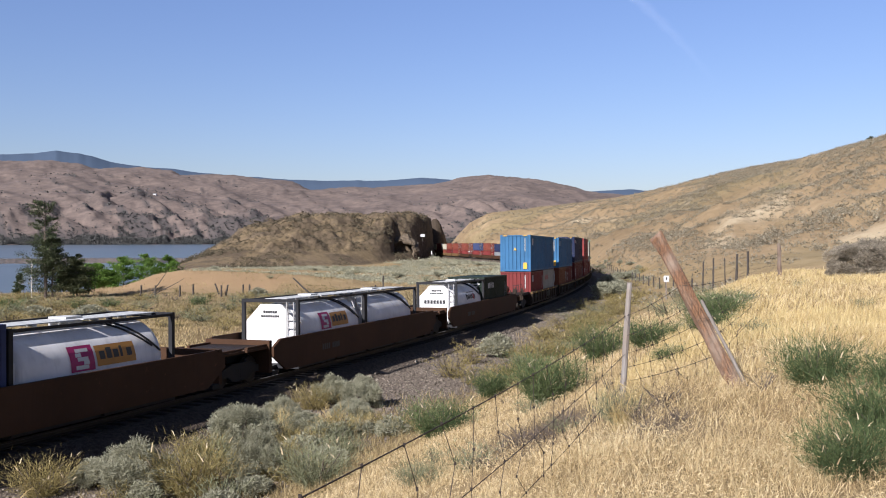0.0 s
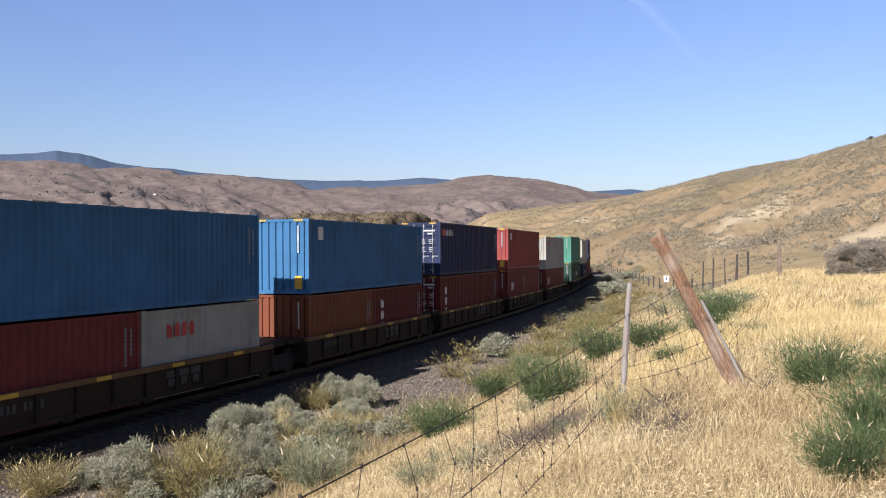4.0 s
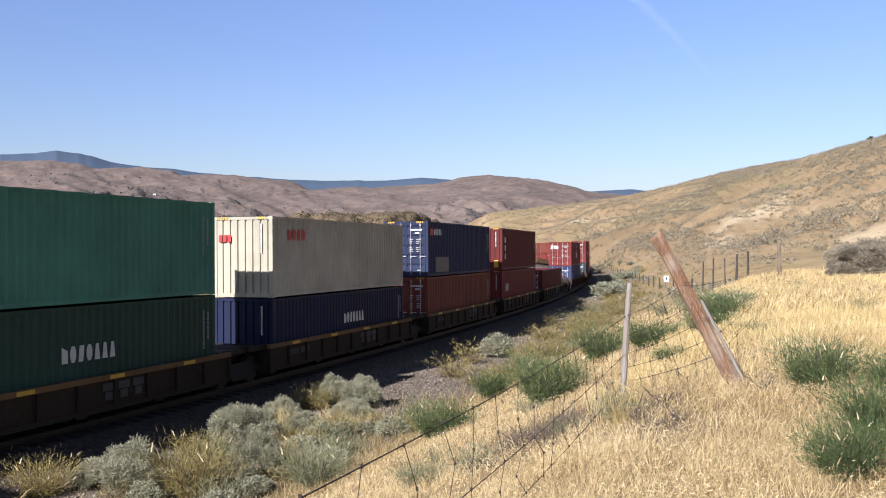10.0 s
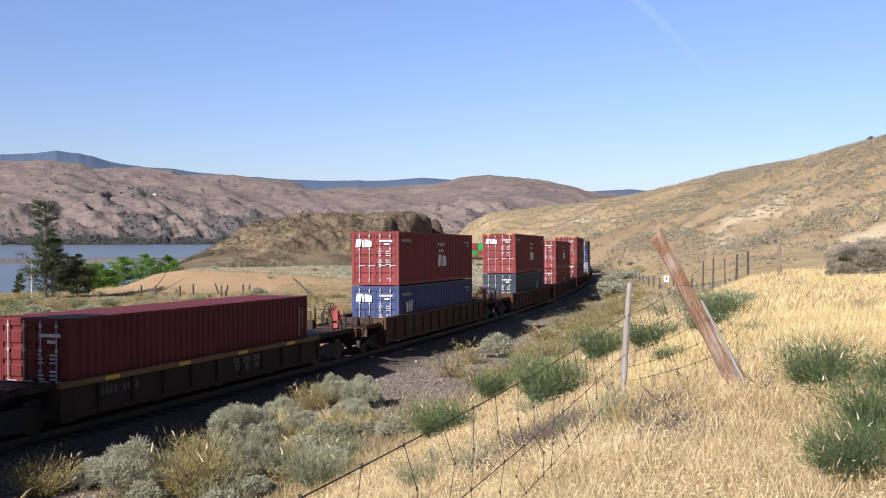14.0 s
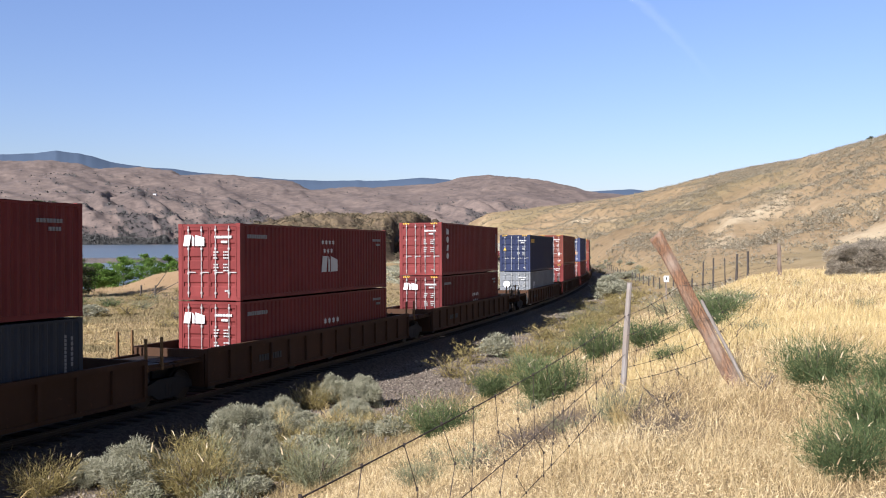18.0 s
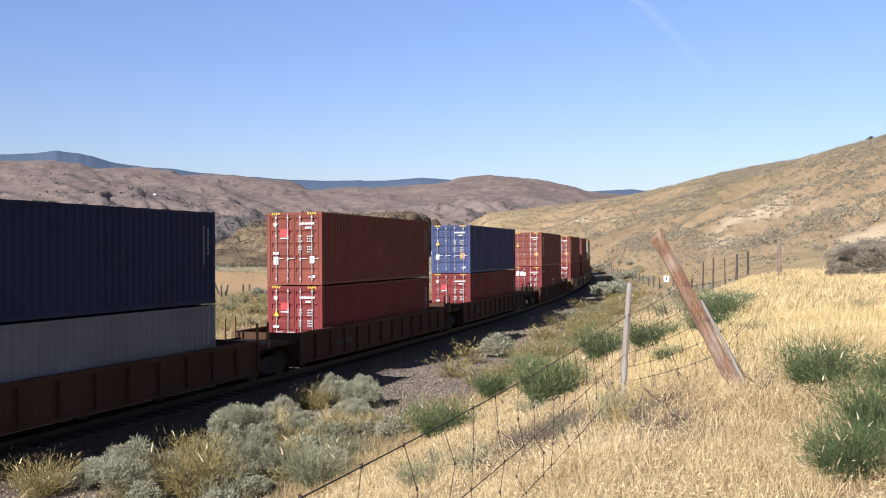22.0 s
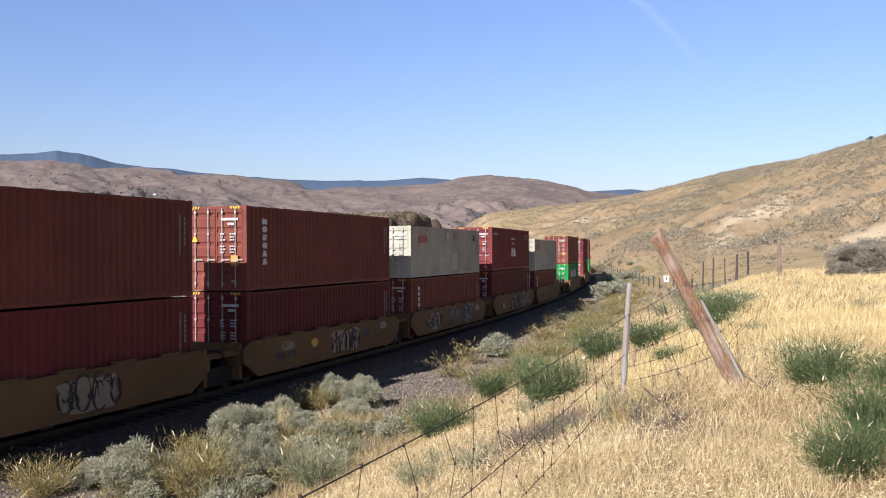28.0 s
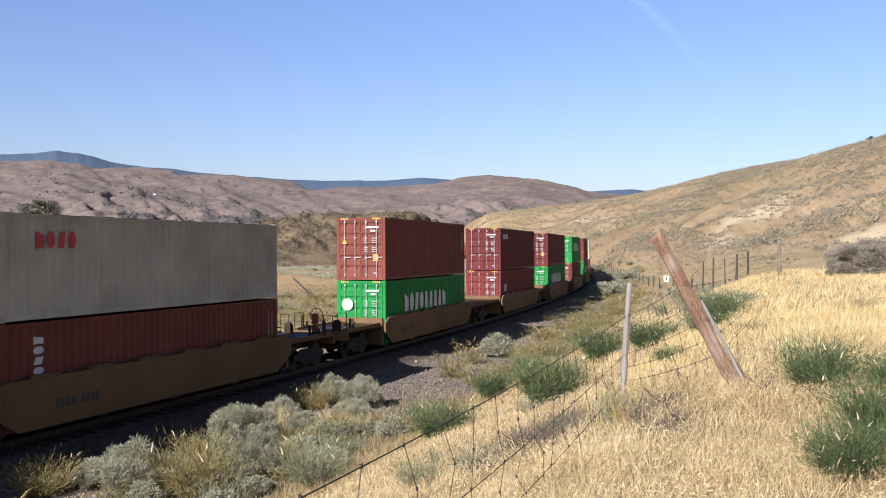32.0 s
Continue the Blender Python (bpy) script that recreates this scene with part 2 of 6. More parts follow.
    kn = kn * (1 + .16 * fbm(x / 17, y / 17, 4, 41)) + 3.0 * fbm(x / 6, y / 6, 4, 43, .65) * smooth(2, 8, kn)
    # its right flank is a shaded cliff that the line runs into
    flank = x + 11.5 - (y - 430) * .18 + 1.2 * fbm(x * 0 + y / 6, y / 9, 2, 45)
    kn = np.maximum(kn, smooth(424, 434, y) * smooth(-40, -26, x) * smooth(560, 510, y) * (17.0 + 1.5 * fbm(x / 5, y / 5, 3, 47)))
    kn = kn * smooth(5.5, 0.0, flank) * (1 - smooth(-30, -15, x) * smooth(478, 505, y))
    # mouth of the cave in its foot
    mouth = smooth(5.2, 4.2, np.abs(x + 17.2)) * smooth(406, 401, y)
    kn = kn * (1 - mouth) + np.minimum(kn, 2.6) * mouth
    slot = smooth(4.6, 3.8, np.abs(u)) * smooth(477, 475, y)
    kn = kn * (1 - slot)
    z = z + np.maximum(kn, 0)
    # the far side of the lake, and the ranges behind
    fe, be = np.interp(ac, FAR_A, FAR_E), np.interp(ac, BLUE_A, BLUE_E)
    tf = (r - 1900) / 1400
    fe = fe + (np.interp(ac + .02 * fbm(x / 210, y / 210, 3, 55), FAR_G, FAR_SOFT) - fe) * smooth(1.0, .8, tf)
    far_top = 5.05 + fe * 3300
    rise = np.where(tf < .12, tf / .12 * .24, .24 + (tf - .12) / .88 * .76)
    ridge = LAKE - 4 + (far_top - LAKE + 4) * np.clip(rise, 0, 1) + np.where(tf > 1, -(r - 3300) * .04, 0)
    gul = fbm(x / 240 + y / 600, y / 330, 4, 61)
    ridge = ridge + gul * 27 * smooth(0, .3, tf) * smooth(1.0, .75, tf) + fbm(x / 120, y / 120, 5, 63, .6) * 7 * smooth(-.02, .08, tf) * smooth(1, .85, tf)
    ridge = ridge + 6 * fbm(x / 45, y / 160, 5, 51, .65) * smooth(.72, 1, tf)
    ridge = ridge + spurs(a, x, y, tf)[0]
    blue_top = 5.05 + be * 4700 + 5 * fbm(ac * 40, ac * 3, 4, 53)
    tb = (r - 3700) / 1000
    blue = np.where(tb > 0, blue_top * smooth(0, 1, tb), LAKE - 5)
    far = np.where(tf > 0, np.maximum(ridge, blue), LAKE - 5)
    away = smooth(620, 900, r)
    sea = np.where(tf > -.03, np.maximum(far, LAKE - 5), LAKE - 5)
    back = 4 + 14 * smooth(200, 900, r) + 60 * smooth(900, 4500, r)
    ahead = smooth(-200, 60, y)
    z = z * (1 - away) + away * np.where(True, sea * ahead + back * (1 - ahead), 0)
    return z


def crag_noise(x, y):
    return fbm(x / 150, y / 300, 4, 61)


def ground_at(x, y):
    return float(height(np.array([float(x)]), np.array([float(y)]))[0])
# ---- ground: one sheet from the camera's feet to the skyline ----
def ground_material():
    m, n, l, b = material("dry_ground", 0.95)
    geo = n.new("ShaderNodeNewGeometry").outputs["Position"]
    att = n.new("ShaderNodeAttribute")
    att.attribute_name = "cover"
    sep = n.new("ShaderNodeSeparateColor")
    l.new(att.outputs["Color"], sep.inputs[0])
    att2 = n.new("ShaderNodeAttribute")
    att2.attribute_name = "kind"
    sep2 = n.new("ShaderNodeSeparateColor")
    l.new(att2.outputs["Color"], sep2.inputs[0])
    fine = noise_tex(n, l, 7.0, 6, geo, 0.7)
    mid = noise_tex(n, l, 0.35, 5, geo)
    broad = noise_tex(n, l, 0.03, 5, geo)
    straw = ramp(n, ((.25, (.135, .092, .046)), (.5, (.25, .182, .092)), (.75, (.36, .275, .155))))
    l.new(mix(n, l, fine, mid, .5), straw.inputs[0])
    dirt = ramp(n, ((.3, (0.074, 0.056, 0.037)), (.7, (0.163, 0.122, 0.081))))
    l.new(mix(n, l, fine, broad, .4), dirt.inputs[0])
    vor = n.new("ShaderNodeTexVoronoi")
    vor.inputs["Scale"].default_value = 14.0
    l.new(geo, vor.inputs["Vector"])
    gravel = mix(n, l, (.06, .047, .036), (.235, .19, .15), vor.outputs["Color"])
    hill = ramp(n, ((.3, (.135, .095, .053)), (.5, (.225, .161, .09)), (.7, (.33, .247, .146))))
    l.new(mix(n, l, mid, broad, .6), hill.inputs[0])
    rock = ramp(n, ((.3, (.045, .034, .022)), (.5, (.093, .069, .044)), (.72, (.18, .136, .09))))
    l.new(mix(n, l, noise_tex(n, l, 0.5, 6, geo, .7), broad, .4), rock.inputs[0])
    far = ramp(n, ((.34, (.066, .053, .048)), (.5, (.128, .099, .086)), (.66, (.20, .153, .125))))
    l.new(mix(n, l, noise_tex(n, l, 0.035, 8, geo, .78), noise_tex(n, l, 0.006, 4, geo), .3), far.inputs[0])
    # distance haze put into the farthest ranges' colour as a flat blue
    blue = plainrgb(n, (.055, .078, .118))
    c = mix(n, l, dirt.outputs[0], straw.outputs[0], sep.outputs[0])
    c = mix(n, l, c, gravel, sep.outputs[1])
    c = mix(n, l, c, hill.outputs[0], sep.outputs[2])
    att3 = n.new("ShaderNodeAttribute")
    att3.attribute_name = "patch"
    sep3 = n.new("ShaderNodeSeparateColor")
    l.new(att3.outputs["Color"], sep3.inputs[0])
    c = mix(n, l, c, mix(n, l, (.30, .235, .145), (.50, .415, .28), fine), math_node(n, l, "MULTIPLY", sep3.outputs[0], ramp_out(n, l, noise_tex(n, l, .55, 6, geo, .7), .3, .5)))
    c = mix(n, l, c, (.10, .115, .045), math_node(n, l, "MULTIPLY", sep3.outputs[1], .7))
    c = mix(n, l, c, mix(n, l, (.21, .135, .07), (.33, .225, .125), mix(n, l, mid, fine, .5)), sep3.outputs[2])
    c = mix(n, l, c, rock.outputs[0], sep2.outputs[0])
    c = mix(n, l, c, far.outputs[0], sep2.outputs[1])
    att4 = n.new("ShaderNodeAttribute")
    att4.attribute_name = "crag"
    sep4 = n.new("ShaderNodeSeparateColor")
    l.new(att4.outputs["Color"], sep4.inputs[0])
    c = mix(n, l, c, mix(n, l, (.040, .038, .042), (.085, .072, .066), noise_tex(n, l, .03, 5, geo, .7)), math_node(n, l, "MULTIPLY", sep4.outputs[0], .85))
    # ballast by the rails darker: dirty stone, and the train's shade put into colour
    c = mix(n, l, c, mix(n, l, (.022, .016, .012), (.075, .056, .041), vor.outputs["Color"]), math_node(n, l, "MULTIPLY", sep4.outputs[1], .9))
    c = mix(n, l, c, (.05, .045, .042), math_node(n, l, "MULTIPLY", sep4.outputs[2], math_node(n, l, 'MULTIPLY', ramp_out(n, l, noise_tex(n, l, .045, 5, geo, .75), .56, .68), .6)))
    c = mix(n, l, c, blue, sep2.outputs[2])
    l.new(c, b.inputs["Base Color"])
    b.inputs["Specular IOR Level"].default_value = 0.15
    near = math_node(n, l, "SUBTRACT", 1.0, sep2.outputs[1], True)
    bump(n, l, b, math_node(n, l, "MULTIPLY", math_node(n, l, "ADD", fine, math_node(n, l, "ADD", vor.outputs["Distance"], math_node(n, l, "MULTIPLY", sep2.outputs[0], math_node(n, l, "MULTIPLY", noise_tex(n, l, .45, 6, geo, .7), 14.0)))), near), .5, .06)
    return m


def plainrgb(n, c):
    r = n.new("ShaderNodeRGB")
    r.outputs[0].default_value = (*c, 1)
    return r.outputs[0]


def build_ground():
    fine = np.arctan(np.linspace(-.56, .56, 700))
    rest = np.linspace(fine[-1], 2 * math.pi + fine[0], 92)[1:-1]
    az = np.concatenate([fine, rest])
    rad = [0.02, 0.3, 0.6]
    while rad[-1] < 4950:
        r = rad[-1]
        rad.append(r + max(.12, min(r * .018, (15 if r < 2500 else 34 if r < 3400 else 60) if r > 1860 else 28)) if not 300 < r < 520 else r + (1.9 if 340 < r < 470 else 3.2))
    rad = np.array(rad)
    R, A = np.meshgrid(rad, az, indexing="ij")
    X, Y = R * np.sin(A), R * np.cos(A) - .31
    Z = height(X.ravel(), Y.ravel()).reshape(X.shape)
    nr, na = X.shape
    co = np.stack([X, Y, Z], -1).reshape(-1, 3)
    idx = np.arange(nr * na).reshape(nr, na)
    j2 = np.roll(np.arange(na), -1)
    quads = np.stack([idx[:-1], idx[:-1][:, j2], idx[1:][:, j2], idx[1:]], -1).reshape(-1, 4)[:, ::-1]
    me = bpy.data.meshes.new("ground")
    me.vertices.add(len(co))
    me.vertices.foreach_set("co", co.ravel())
    me.loops.add(quads.size)
    me.loops.foreach_set("vertex_index", quads.ravel().astype(np.int32))
    me.polygons.add(len(quads))
    me.polygons.foreach_set("loop_start", np.arange(0, quads.size, 4, dtype=np.int32))
    me.polygons.foreach_set("loop_total", np.full(len(quads), 4, dtype=np.int32))
    me.update(calc_edges=True)
    me.shade_smooth()
    x, y, z = co.T
    u, zt = offset_of(x, y)
    r = np.hypot(x, y)
    patch = fbm(x / 6, y / 6, 4, 71)
    bare = np.exp(-((x - 1.35) / .75) ** 2 - ((y - 11.2) / 1.6) ** 2) + .8 * np.exp(-((x - 2.0) / .5) ** 2 - ((y - 8.3) / .8) ** 2)
    straw = np.maximum(1 - 1.2 * bare, 0) * np.where(u > 0, smooth(7.0, 9.5, u + patch * 1.6), np.where((y < 108), .8, 1) * smooth(7, 16, -u + patch * 9))
    gravel = smooth(8.3, 6.2, np.abs(u) + patch * 1.8) * np.where(u > 0, 1, smooth(6, 4, -u)) * smooth(640, 420, r)
    slopes = np.gradient(Z, axis=0) / np.gradient(R, axis=0)
    steep = np.abs(slopes).ravel()
    rr, rf = np.interp(np.where(y > 1, x / np.maximum(y, 1), 2), HILL_A, HILL_R), np.interp(np.where(y > 1, x / np.maximum(y, 1), 2), HILL_A, HILL_F)
    on_hill = smooth(0, .15, (r - rf) / (rr - rf)) * (u > 8)
    knoll = smooth(np.interp(x, (-60, -38, -20), (300, 330, 372)), np.interp(x, (-60, -38, -20), (312, 342, 384)), y) * smooth(30, 12, x) * (u < 6) * smooth(-140, -120, x) * (z > -7)
    rock = np.clip(knoll * (.72 + .4 * smooth(-.2, .3, patch) + smooth(.5, .9, steep)), 0, 1)
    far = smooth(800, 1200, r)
    az = np.where(y > 1, x / np.maximum(y, 1), 2)
    hillside = (r - rf) / (rr - rf)
    spot = fbm(x / 14, y / 14, 4, 73)
    pale = np.zeros_like(x)
    gully_line = spot * .05
    # bare pale ribs and a green seep, each along a slanting line up the hill
    for a0, h0, a1, h1, wide in ((.292, .20, .335, .35, .05), (.33, .33, .385, .44, .045), (.238, .41, .275, .54, .035), (.44, .2, .50, .24, .03), (.14, .46, .19, .5, .03)):
        t = np.clip((az - a0) / (a1 - a0), -.15, 1.15)
        dist = (hillside - h0 - (h1 - h0) * t + gully_line) / wide
        ends = smooth(-.15, .1, (az - a0) / (a1 - a0)) * smooth(1.15, .9, (az - a0) / (a1 - a0))
        pale = np.maximum(pale, np.exp(-dist ** 2) * ends * smooth(-.5, .1, spot))
    t = (az - .295) / .085
    lush = .9 * np.exp(-((hillside - .46 - .07 * t + gully_line) / .045) ** 2) * smooth(-.05, .15, t) * smooth(1.1, .9, t) * smooth(-.5, .1, spot) + .3 * smooth(.15, .5, fbm(x / 40, y / 40, 3, 79))
    sand = smooth(-48, -41, x) * smooth(-10, -22, x + patch * 6) * np.exp(-((y - 113) / 9) ** 2) * smooth(-.6, .1, patch + .3)
    crag = np.where(far > 0, spurs(az, x, y, (r - 1900) / 1400)[1], 0)
    # where the haze blue takes over, by distance
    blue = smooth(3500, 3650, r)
    one = np.ones_like(x)
    # crag: rock faces, the shade-darkened ballast by the rails, and distance
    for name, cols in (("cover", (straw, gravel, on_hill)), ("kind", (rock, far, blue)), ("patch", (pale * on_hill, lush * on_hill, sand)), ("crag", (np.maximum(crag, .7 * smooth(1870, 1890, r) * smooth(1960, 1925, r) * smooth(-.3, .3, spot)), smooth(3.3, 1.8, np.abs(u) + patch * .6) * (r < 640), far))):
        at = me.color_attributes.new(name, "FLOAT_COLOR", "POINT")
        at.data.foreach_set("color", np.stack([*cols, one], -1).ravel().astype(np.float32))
    me.materials.append(ground_material())
    return tagged(new("ground", me), "dry straw-coloured ground with gravel, brown hills and far mountains tinted haze blue", "ground", "", "structure")


build_ground()


def build_water():
    bm = bmesh.new()
    v = [bm.verts.new(p) for p in ((-2600, 60, LAKE), (700, 60, LAKE), (1200, 2400, LAKE), (-3200, 2400, LAKE))]
    bm.faces.new(v)
    me = bpy.data.meshes.new("water")
    bm.to_mesh(me)
    bm.free()
    m, n, l, b = material("lake_water", 0.16)
    geo = n.new("ShaderNodeNewGeometry").outputs["Position"]
    w = noise_tex(n, l, .5, 4, geo, stretch=(.6, .25, 1))
    l.new(mix(n, l, (.05, .07, .085), (.09, .11, .125), noise_tex(n, l, .01, 3, geo, stretch=(.25, 1.6, 1))), b.inputs["Base Color"])
    sp = n.new("ShaderNodeSeparateXYZ")
    l.new(geo, sp.inputs[0])
    # wind leaves long calm lanes between rippled water
    lane = math_node(n, l, "ADD", sp.outputs[1], math_node(n, l, "MULTIPLY", noise_tex(n, l, .004, 4, geo), 120.0))
    calm = math_node(n, l, "SUBTRACT", ramp_out(n, l, lane, 615, 635), ramp_out(n, l, lane, 740, 775))
    rippled = math_node(n, l, "SUBTRACT", 1.0, math_node(n, l, "MULTIPLY", calm, .92))
    bump(n, l, b, math_node(n, l, "MULTIPLY", w, rippled), .35, .25)
    l.new(math_node(n, l, "ADD", math_node(n, l, "MULTIPLY", rippled, .24), .04), b.inputs["Roughness"])
    me.materials.append(m)
    tagged(new("water", me), "calm grey-blue lake water with wind streaks", "lake", "", "structure")


build_water()
# ---- building blocks ----
MESHES = {}


def part(name, bm, mat, parent, label="", key=None):
    """One bmesh as one mesh object under a thing or a part. A key shares the mesh among alike parts."""
    me = bpy.data.meshes.new(name)
    bm.to_mesh(me)
    bm.free()
    if key:
        MESHES[key] = me
    return placed(name, me, mat, parent, None, label)


def placed(name, me, mat, parent, m=None, label=""):
    ob = new(name, me)
    if not me.materials:
        me.materials.append(None)
    ob.material_slots[0].link = "OBJECT"
    ob.material_slots[0].material = mat
    ob.parent = parent
    if m is not None:
        ob.matrix_basis = m
    if label:
        ob["label"] = label
    return ob


def shared(key, name, build, mat, parent, m=None, label=""):
    if key not in MESHES:
        bm = bmesh.new()
        build(bm)
        me = bpy.data.meshes.new(name)
        bm.to_mesh(me)
        bm.free()
        MESHES[key] = me
    return placed(name, MESHES[key], mat, parent, m, label)


def box(bm, x0, x1, y0, y1, z0, z1):
    v = [bm.verts.new(p) for p in ((x0, y0, z0), (x1, y0, z0), (x1, y1, z0), (x0, y1, z0), (x0, y0, z1), (x1, y0, z1), (x1, y1, z1), (x0, y1, z1))]
    for f in ((3, 2, 1, 0), (4, 5, 6, 7), (0, 1, 5, 4), (1, 2, 6, 5), (2, 3, 7, 6), (3, 0, 4, 7)):
        bm.faces.new([v[i] for i in f])
    return v


def tube(bm, points, radii, sides=8, cap=True):
    rings = []
    pts = [Vector(p) for p in points]
    if isinstance(radii, (int, float)):
        radii = [radii] * len(pts)
    for i, p in enumerate(pts):
        d = (pts[min(i + 1, len(pts) - 1)] - pts[max(i - 1, 0)]).normalized()
        a = d.orthogonal().normalized()
        if i and rings:
            a = (prev - d * prev.dot(d)).normalized()
        prev = a
        b = d.cross(a)
        rings.append([bm.verts.new(p + (a * math.cos(2 * math.pi * k / sides) + b * math.sin(2 * math.pi * k / sides)) * radii[i]) for k in range(sides)])
    for r, q in zip(rings, rings[1:]):
        for k in range(sides):
            bm.faces.new((r[k], r[(k + 1) % sides], q[(k + 1) % sides], q[k]))
    if cap:
        bm.faces.new(rings[0][::-1])
        bm.faces.new(rings[-1])


def lathe(bm, profile, sides=24, centre=(0, 0, 0)):
    """Profile of (x, radius) turned round the x axis."""
    rings = []
    for x, r in profile:
        rings.append([bm.verts.new((centre[0] + x, centre[1] + r * math.cos(2 * math.pi * k / sides), centre[2] + r * math.sin(2 * math.pi * k / sides))) for k in range(sides)])
    for a, b in zip(rings, rings[1:]):
        for k in range(sides):
            bm.faces.new((a[k], b[k], b[(k + 1) % sides], a[(k + 1) % sides]))
    bm.faces.new(rings[0])
    bm.faces.new(rings[-1][::-1])


def thing(name, label, category, group=""):
    return tagged(new(name), label, category, group)


# ---- containers ----
W2 = 1.219


def container_walls(bm, L, H):
    n = int((L - 0.3) / 0.275)
    step = (L - 0.3) / n
    for side in (1, -1):
        line = []
        for i in range(n):
            x = 0.15 + i * step
            line += [(x, 0.0), (x + step * .3, 0.0), (x + step * .5, .036), (x + step * .8, .036)]
        line.append((L - .15, 0))
        lo = [bm.verts.new((x, side * (W2 - .012 - d), .15)) for x, d in line]
        hi = [bm.verts.new((x, side * (W2 - .012 - d), H - .08)) for x, d in line]
        for i in range(len(line) - 1):
            f = (lo[i], lo[i + 1], hi[i + 1], hi[i])
            bm.faces.new(f if side < 0 else f[::-1])
    k = int(L / .45)
    rows = [[bm.verts.new((.15 + (L - .3) * i / k, y, H - .006 - (.014 if i % 2 else 0))) for y in (-W2 + .012, W2 - .012)] for i in range(k + 1)]
    for a, b in zip(rows, rows[1:]):
        bm.faces.new((a[0], b[0], b[1], a[1]))
    box(bm, .1, L - .1, -W2 + .06, W2 - .06, .1, .15)


def container_frame(bm, L, H):
    for y in (-W2, W2 - .06):
        box(bm, .16, L - .16, y, y + .06, H - .085, H - .022)
        box(bm, .16, L - .16, y, y + .06, .02, .152)
    for x in (0.0, L - .14):
        for y in (-W2, W2 - .14):
            box(bm, x, x + .14, y, y + .14, .118, H - .118)
        box(bm, x + .01, x + .12, -W2 + .15, W2 - .15, H - .11, H - .012)
        box(bm, x + .01, x + .12, -W2 + .15, W2 - .15, .012, .15)


def end_wall(bm, H):
    n = 7
    step = (2 * W2 - .28) / n
    line = []
    for i in range(n):
        y = W2 - .14 - i * step
        line += [(y, .03), (y - step * .72, .03), (y - step * .78, .085), (y - step * .94, .085)]
    line.append((-W2 + .14, .03))
    lo = [bm.verts.new((d, y, .15)) for y, d in line]
    hi = [bm.verts.new((d, y, H - .1)) for y, d in line]
    for i in range(len(line) - 1):
        bm.faces.new((lo[i], lo[i + 1], hi[i + 1], hi[i]))


def door_leaf(bm, H):
    """A door leaf, hinged at y = 0, reaching to y = -1.07, with pressed ribs."""
    n = 5
    step = (H - .4) / n
    prof = [(0.02, .15)]
    for i in range(n):
        z = .2 + i * step
        prof += [(.02, z), (.02, z + step * .55), (.055, z + step * .66), (.055, z + step * .86), (.02, z + step * .97)]
    prof.append((.02, H - .115))
    a = [bm.verts.new((x, -.06, z)) for x, z in prof]
    b = [bm.verts.new((x, -1.01, z)) for x, z in prof]
    for i in range(len(prof) - 1):
        bm.faces.new((a[i], b[i], b[i + 1], a[i + 1]))
    for y0, y1 in ((-.06, -.008), (-1.062, -1.01)):
        box(bm, .008, .06, y0, y1, .15, H - .115)


def lock_rod(bm, H):
    tube(bm, [(-.03, 0, .1), (-.03, 0, H - .08)], .019, 6)
    for z in (.22, H * .34, H * .66, H - .25):
        box(bm, -.045, .02, -.035, .035, z, z + .07)
    box(bm, -.05, -.035, -.3, .02, H * .36, H * .36 + .035)


def words(bm, face, x, z, w, h, n, upright=False, seed=1):
    """Plain bars of the size of writing: n blocks within w by h, thickness 3 mm."""
    rnd = random.Random(seed)
    for i in range(n):
        if upright:
            a0, a1 = x, x + w
            b1 = z + h - h * i / n
            b0 = b1 - h / n * .74
        else:
            a0 = x + w * i / n
            a1 = a0 + w / n * (.72 if n > 1 else 1)
            b0, b1 = z, z + h
        if n > 1 and h > .3 and min(a1 - a0, b1 - b0) > .15:
            glyph(bm, face, a0, a1, b0, b1, rnd.randrange(4))
            continue
        if face == "R":
            box(bm, a0, a1, -W2 - .006, -W2 + .03, b0, b1)
        else:
            box(bm, -.034, .0, W2 - a1, W2 - a0, b0, b1)


def glyph(bm, face, a0, a1, b0, b1, kind):
    """A plain shape in a large letter's place: a filled block with cut corners or slanted sides."""
    def put(pts):
        bm.faces.new([bm.verts.new((a, -W2 - .006, b) if face == "R" else (-.036, W2 - a, b)) for a, b in pts])
    ra, rb = (a1 - a0) / 2, (b1 - b0) / 2
    if kind == 0:
        put([(a0 + ra * .5, b0), (a1 - ra * .5, b0), (a1, b0 + rb * .6), (a1, b1 - rb * .6), (a1 - ra * .5, b1), (a0 + ra * .5, b1), (a0, b1 - rb * .6), (a0, b0 + rb * .6)])
    elif kind == 1:
        put([(a0, b0), (a1, b0), (a1, b1 - rb * .5), (a0, b1)])
    elif kind == 2:
        put([(a0, b0), (a1 - ra * .4, b0), (a1, b1), (a0 + ra * .4, b1)])
    else:
        put([(a0, b0), (a1, b0), (a1 - ra * .5, b1), (a0 + ra * .5, b1)])


def star(bm, face, x, z, r):
    ring = []
    for k in range(12):
        q = r if k % 2 == 0 else r * .5
        a, b = x + q * math.sin(k * math.pi / 6), z + q * math.cos(k * math.pi / 6)
        ring.append((a, -W2 - .007, b) if face == "R" else (-.036, W2 - a, b))
    bm.faces.new([bm.verts.new(p) for p in ring])


def marking(parent, face, x, z, w, h, colour="white", n=1, upright=False, name="marking", label=""):
    bm = bmesh.new()
    words(bm, face, x, z, w, h, n, upright)
    return part(name, bm, MARK[colour], parent, label)


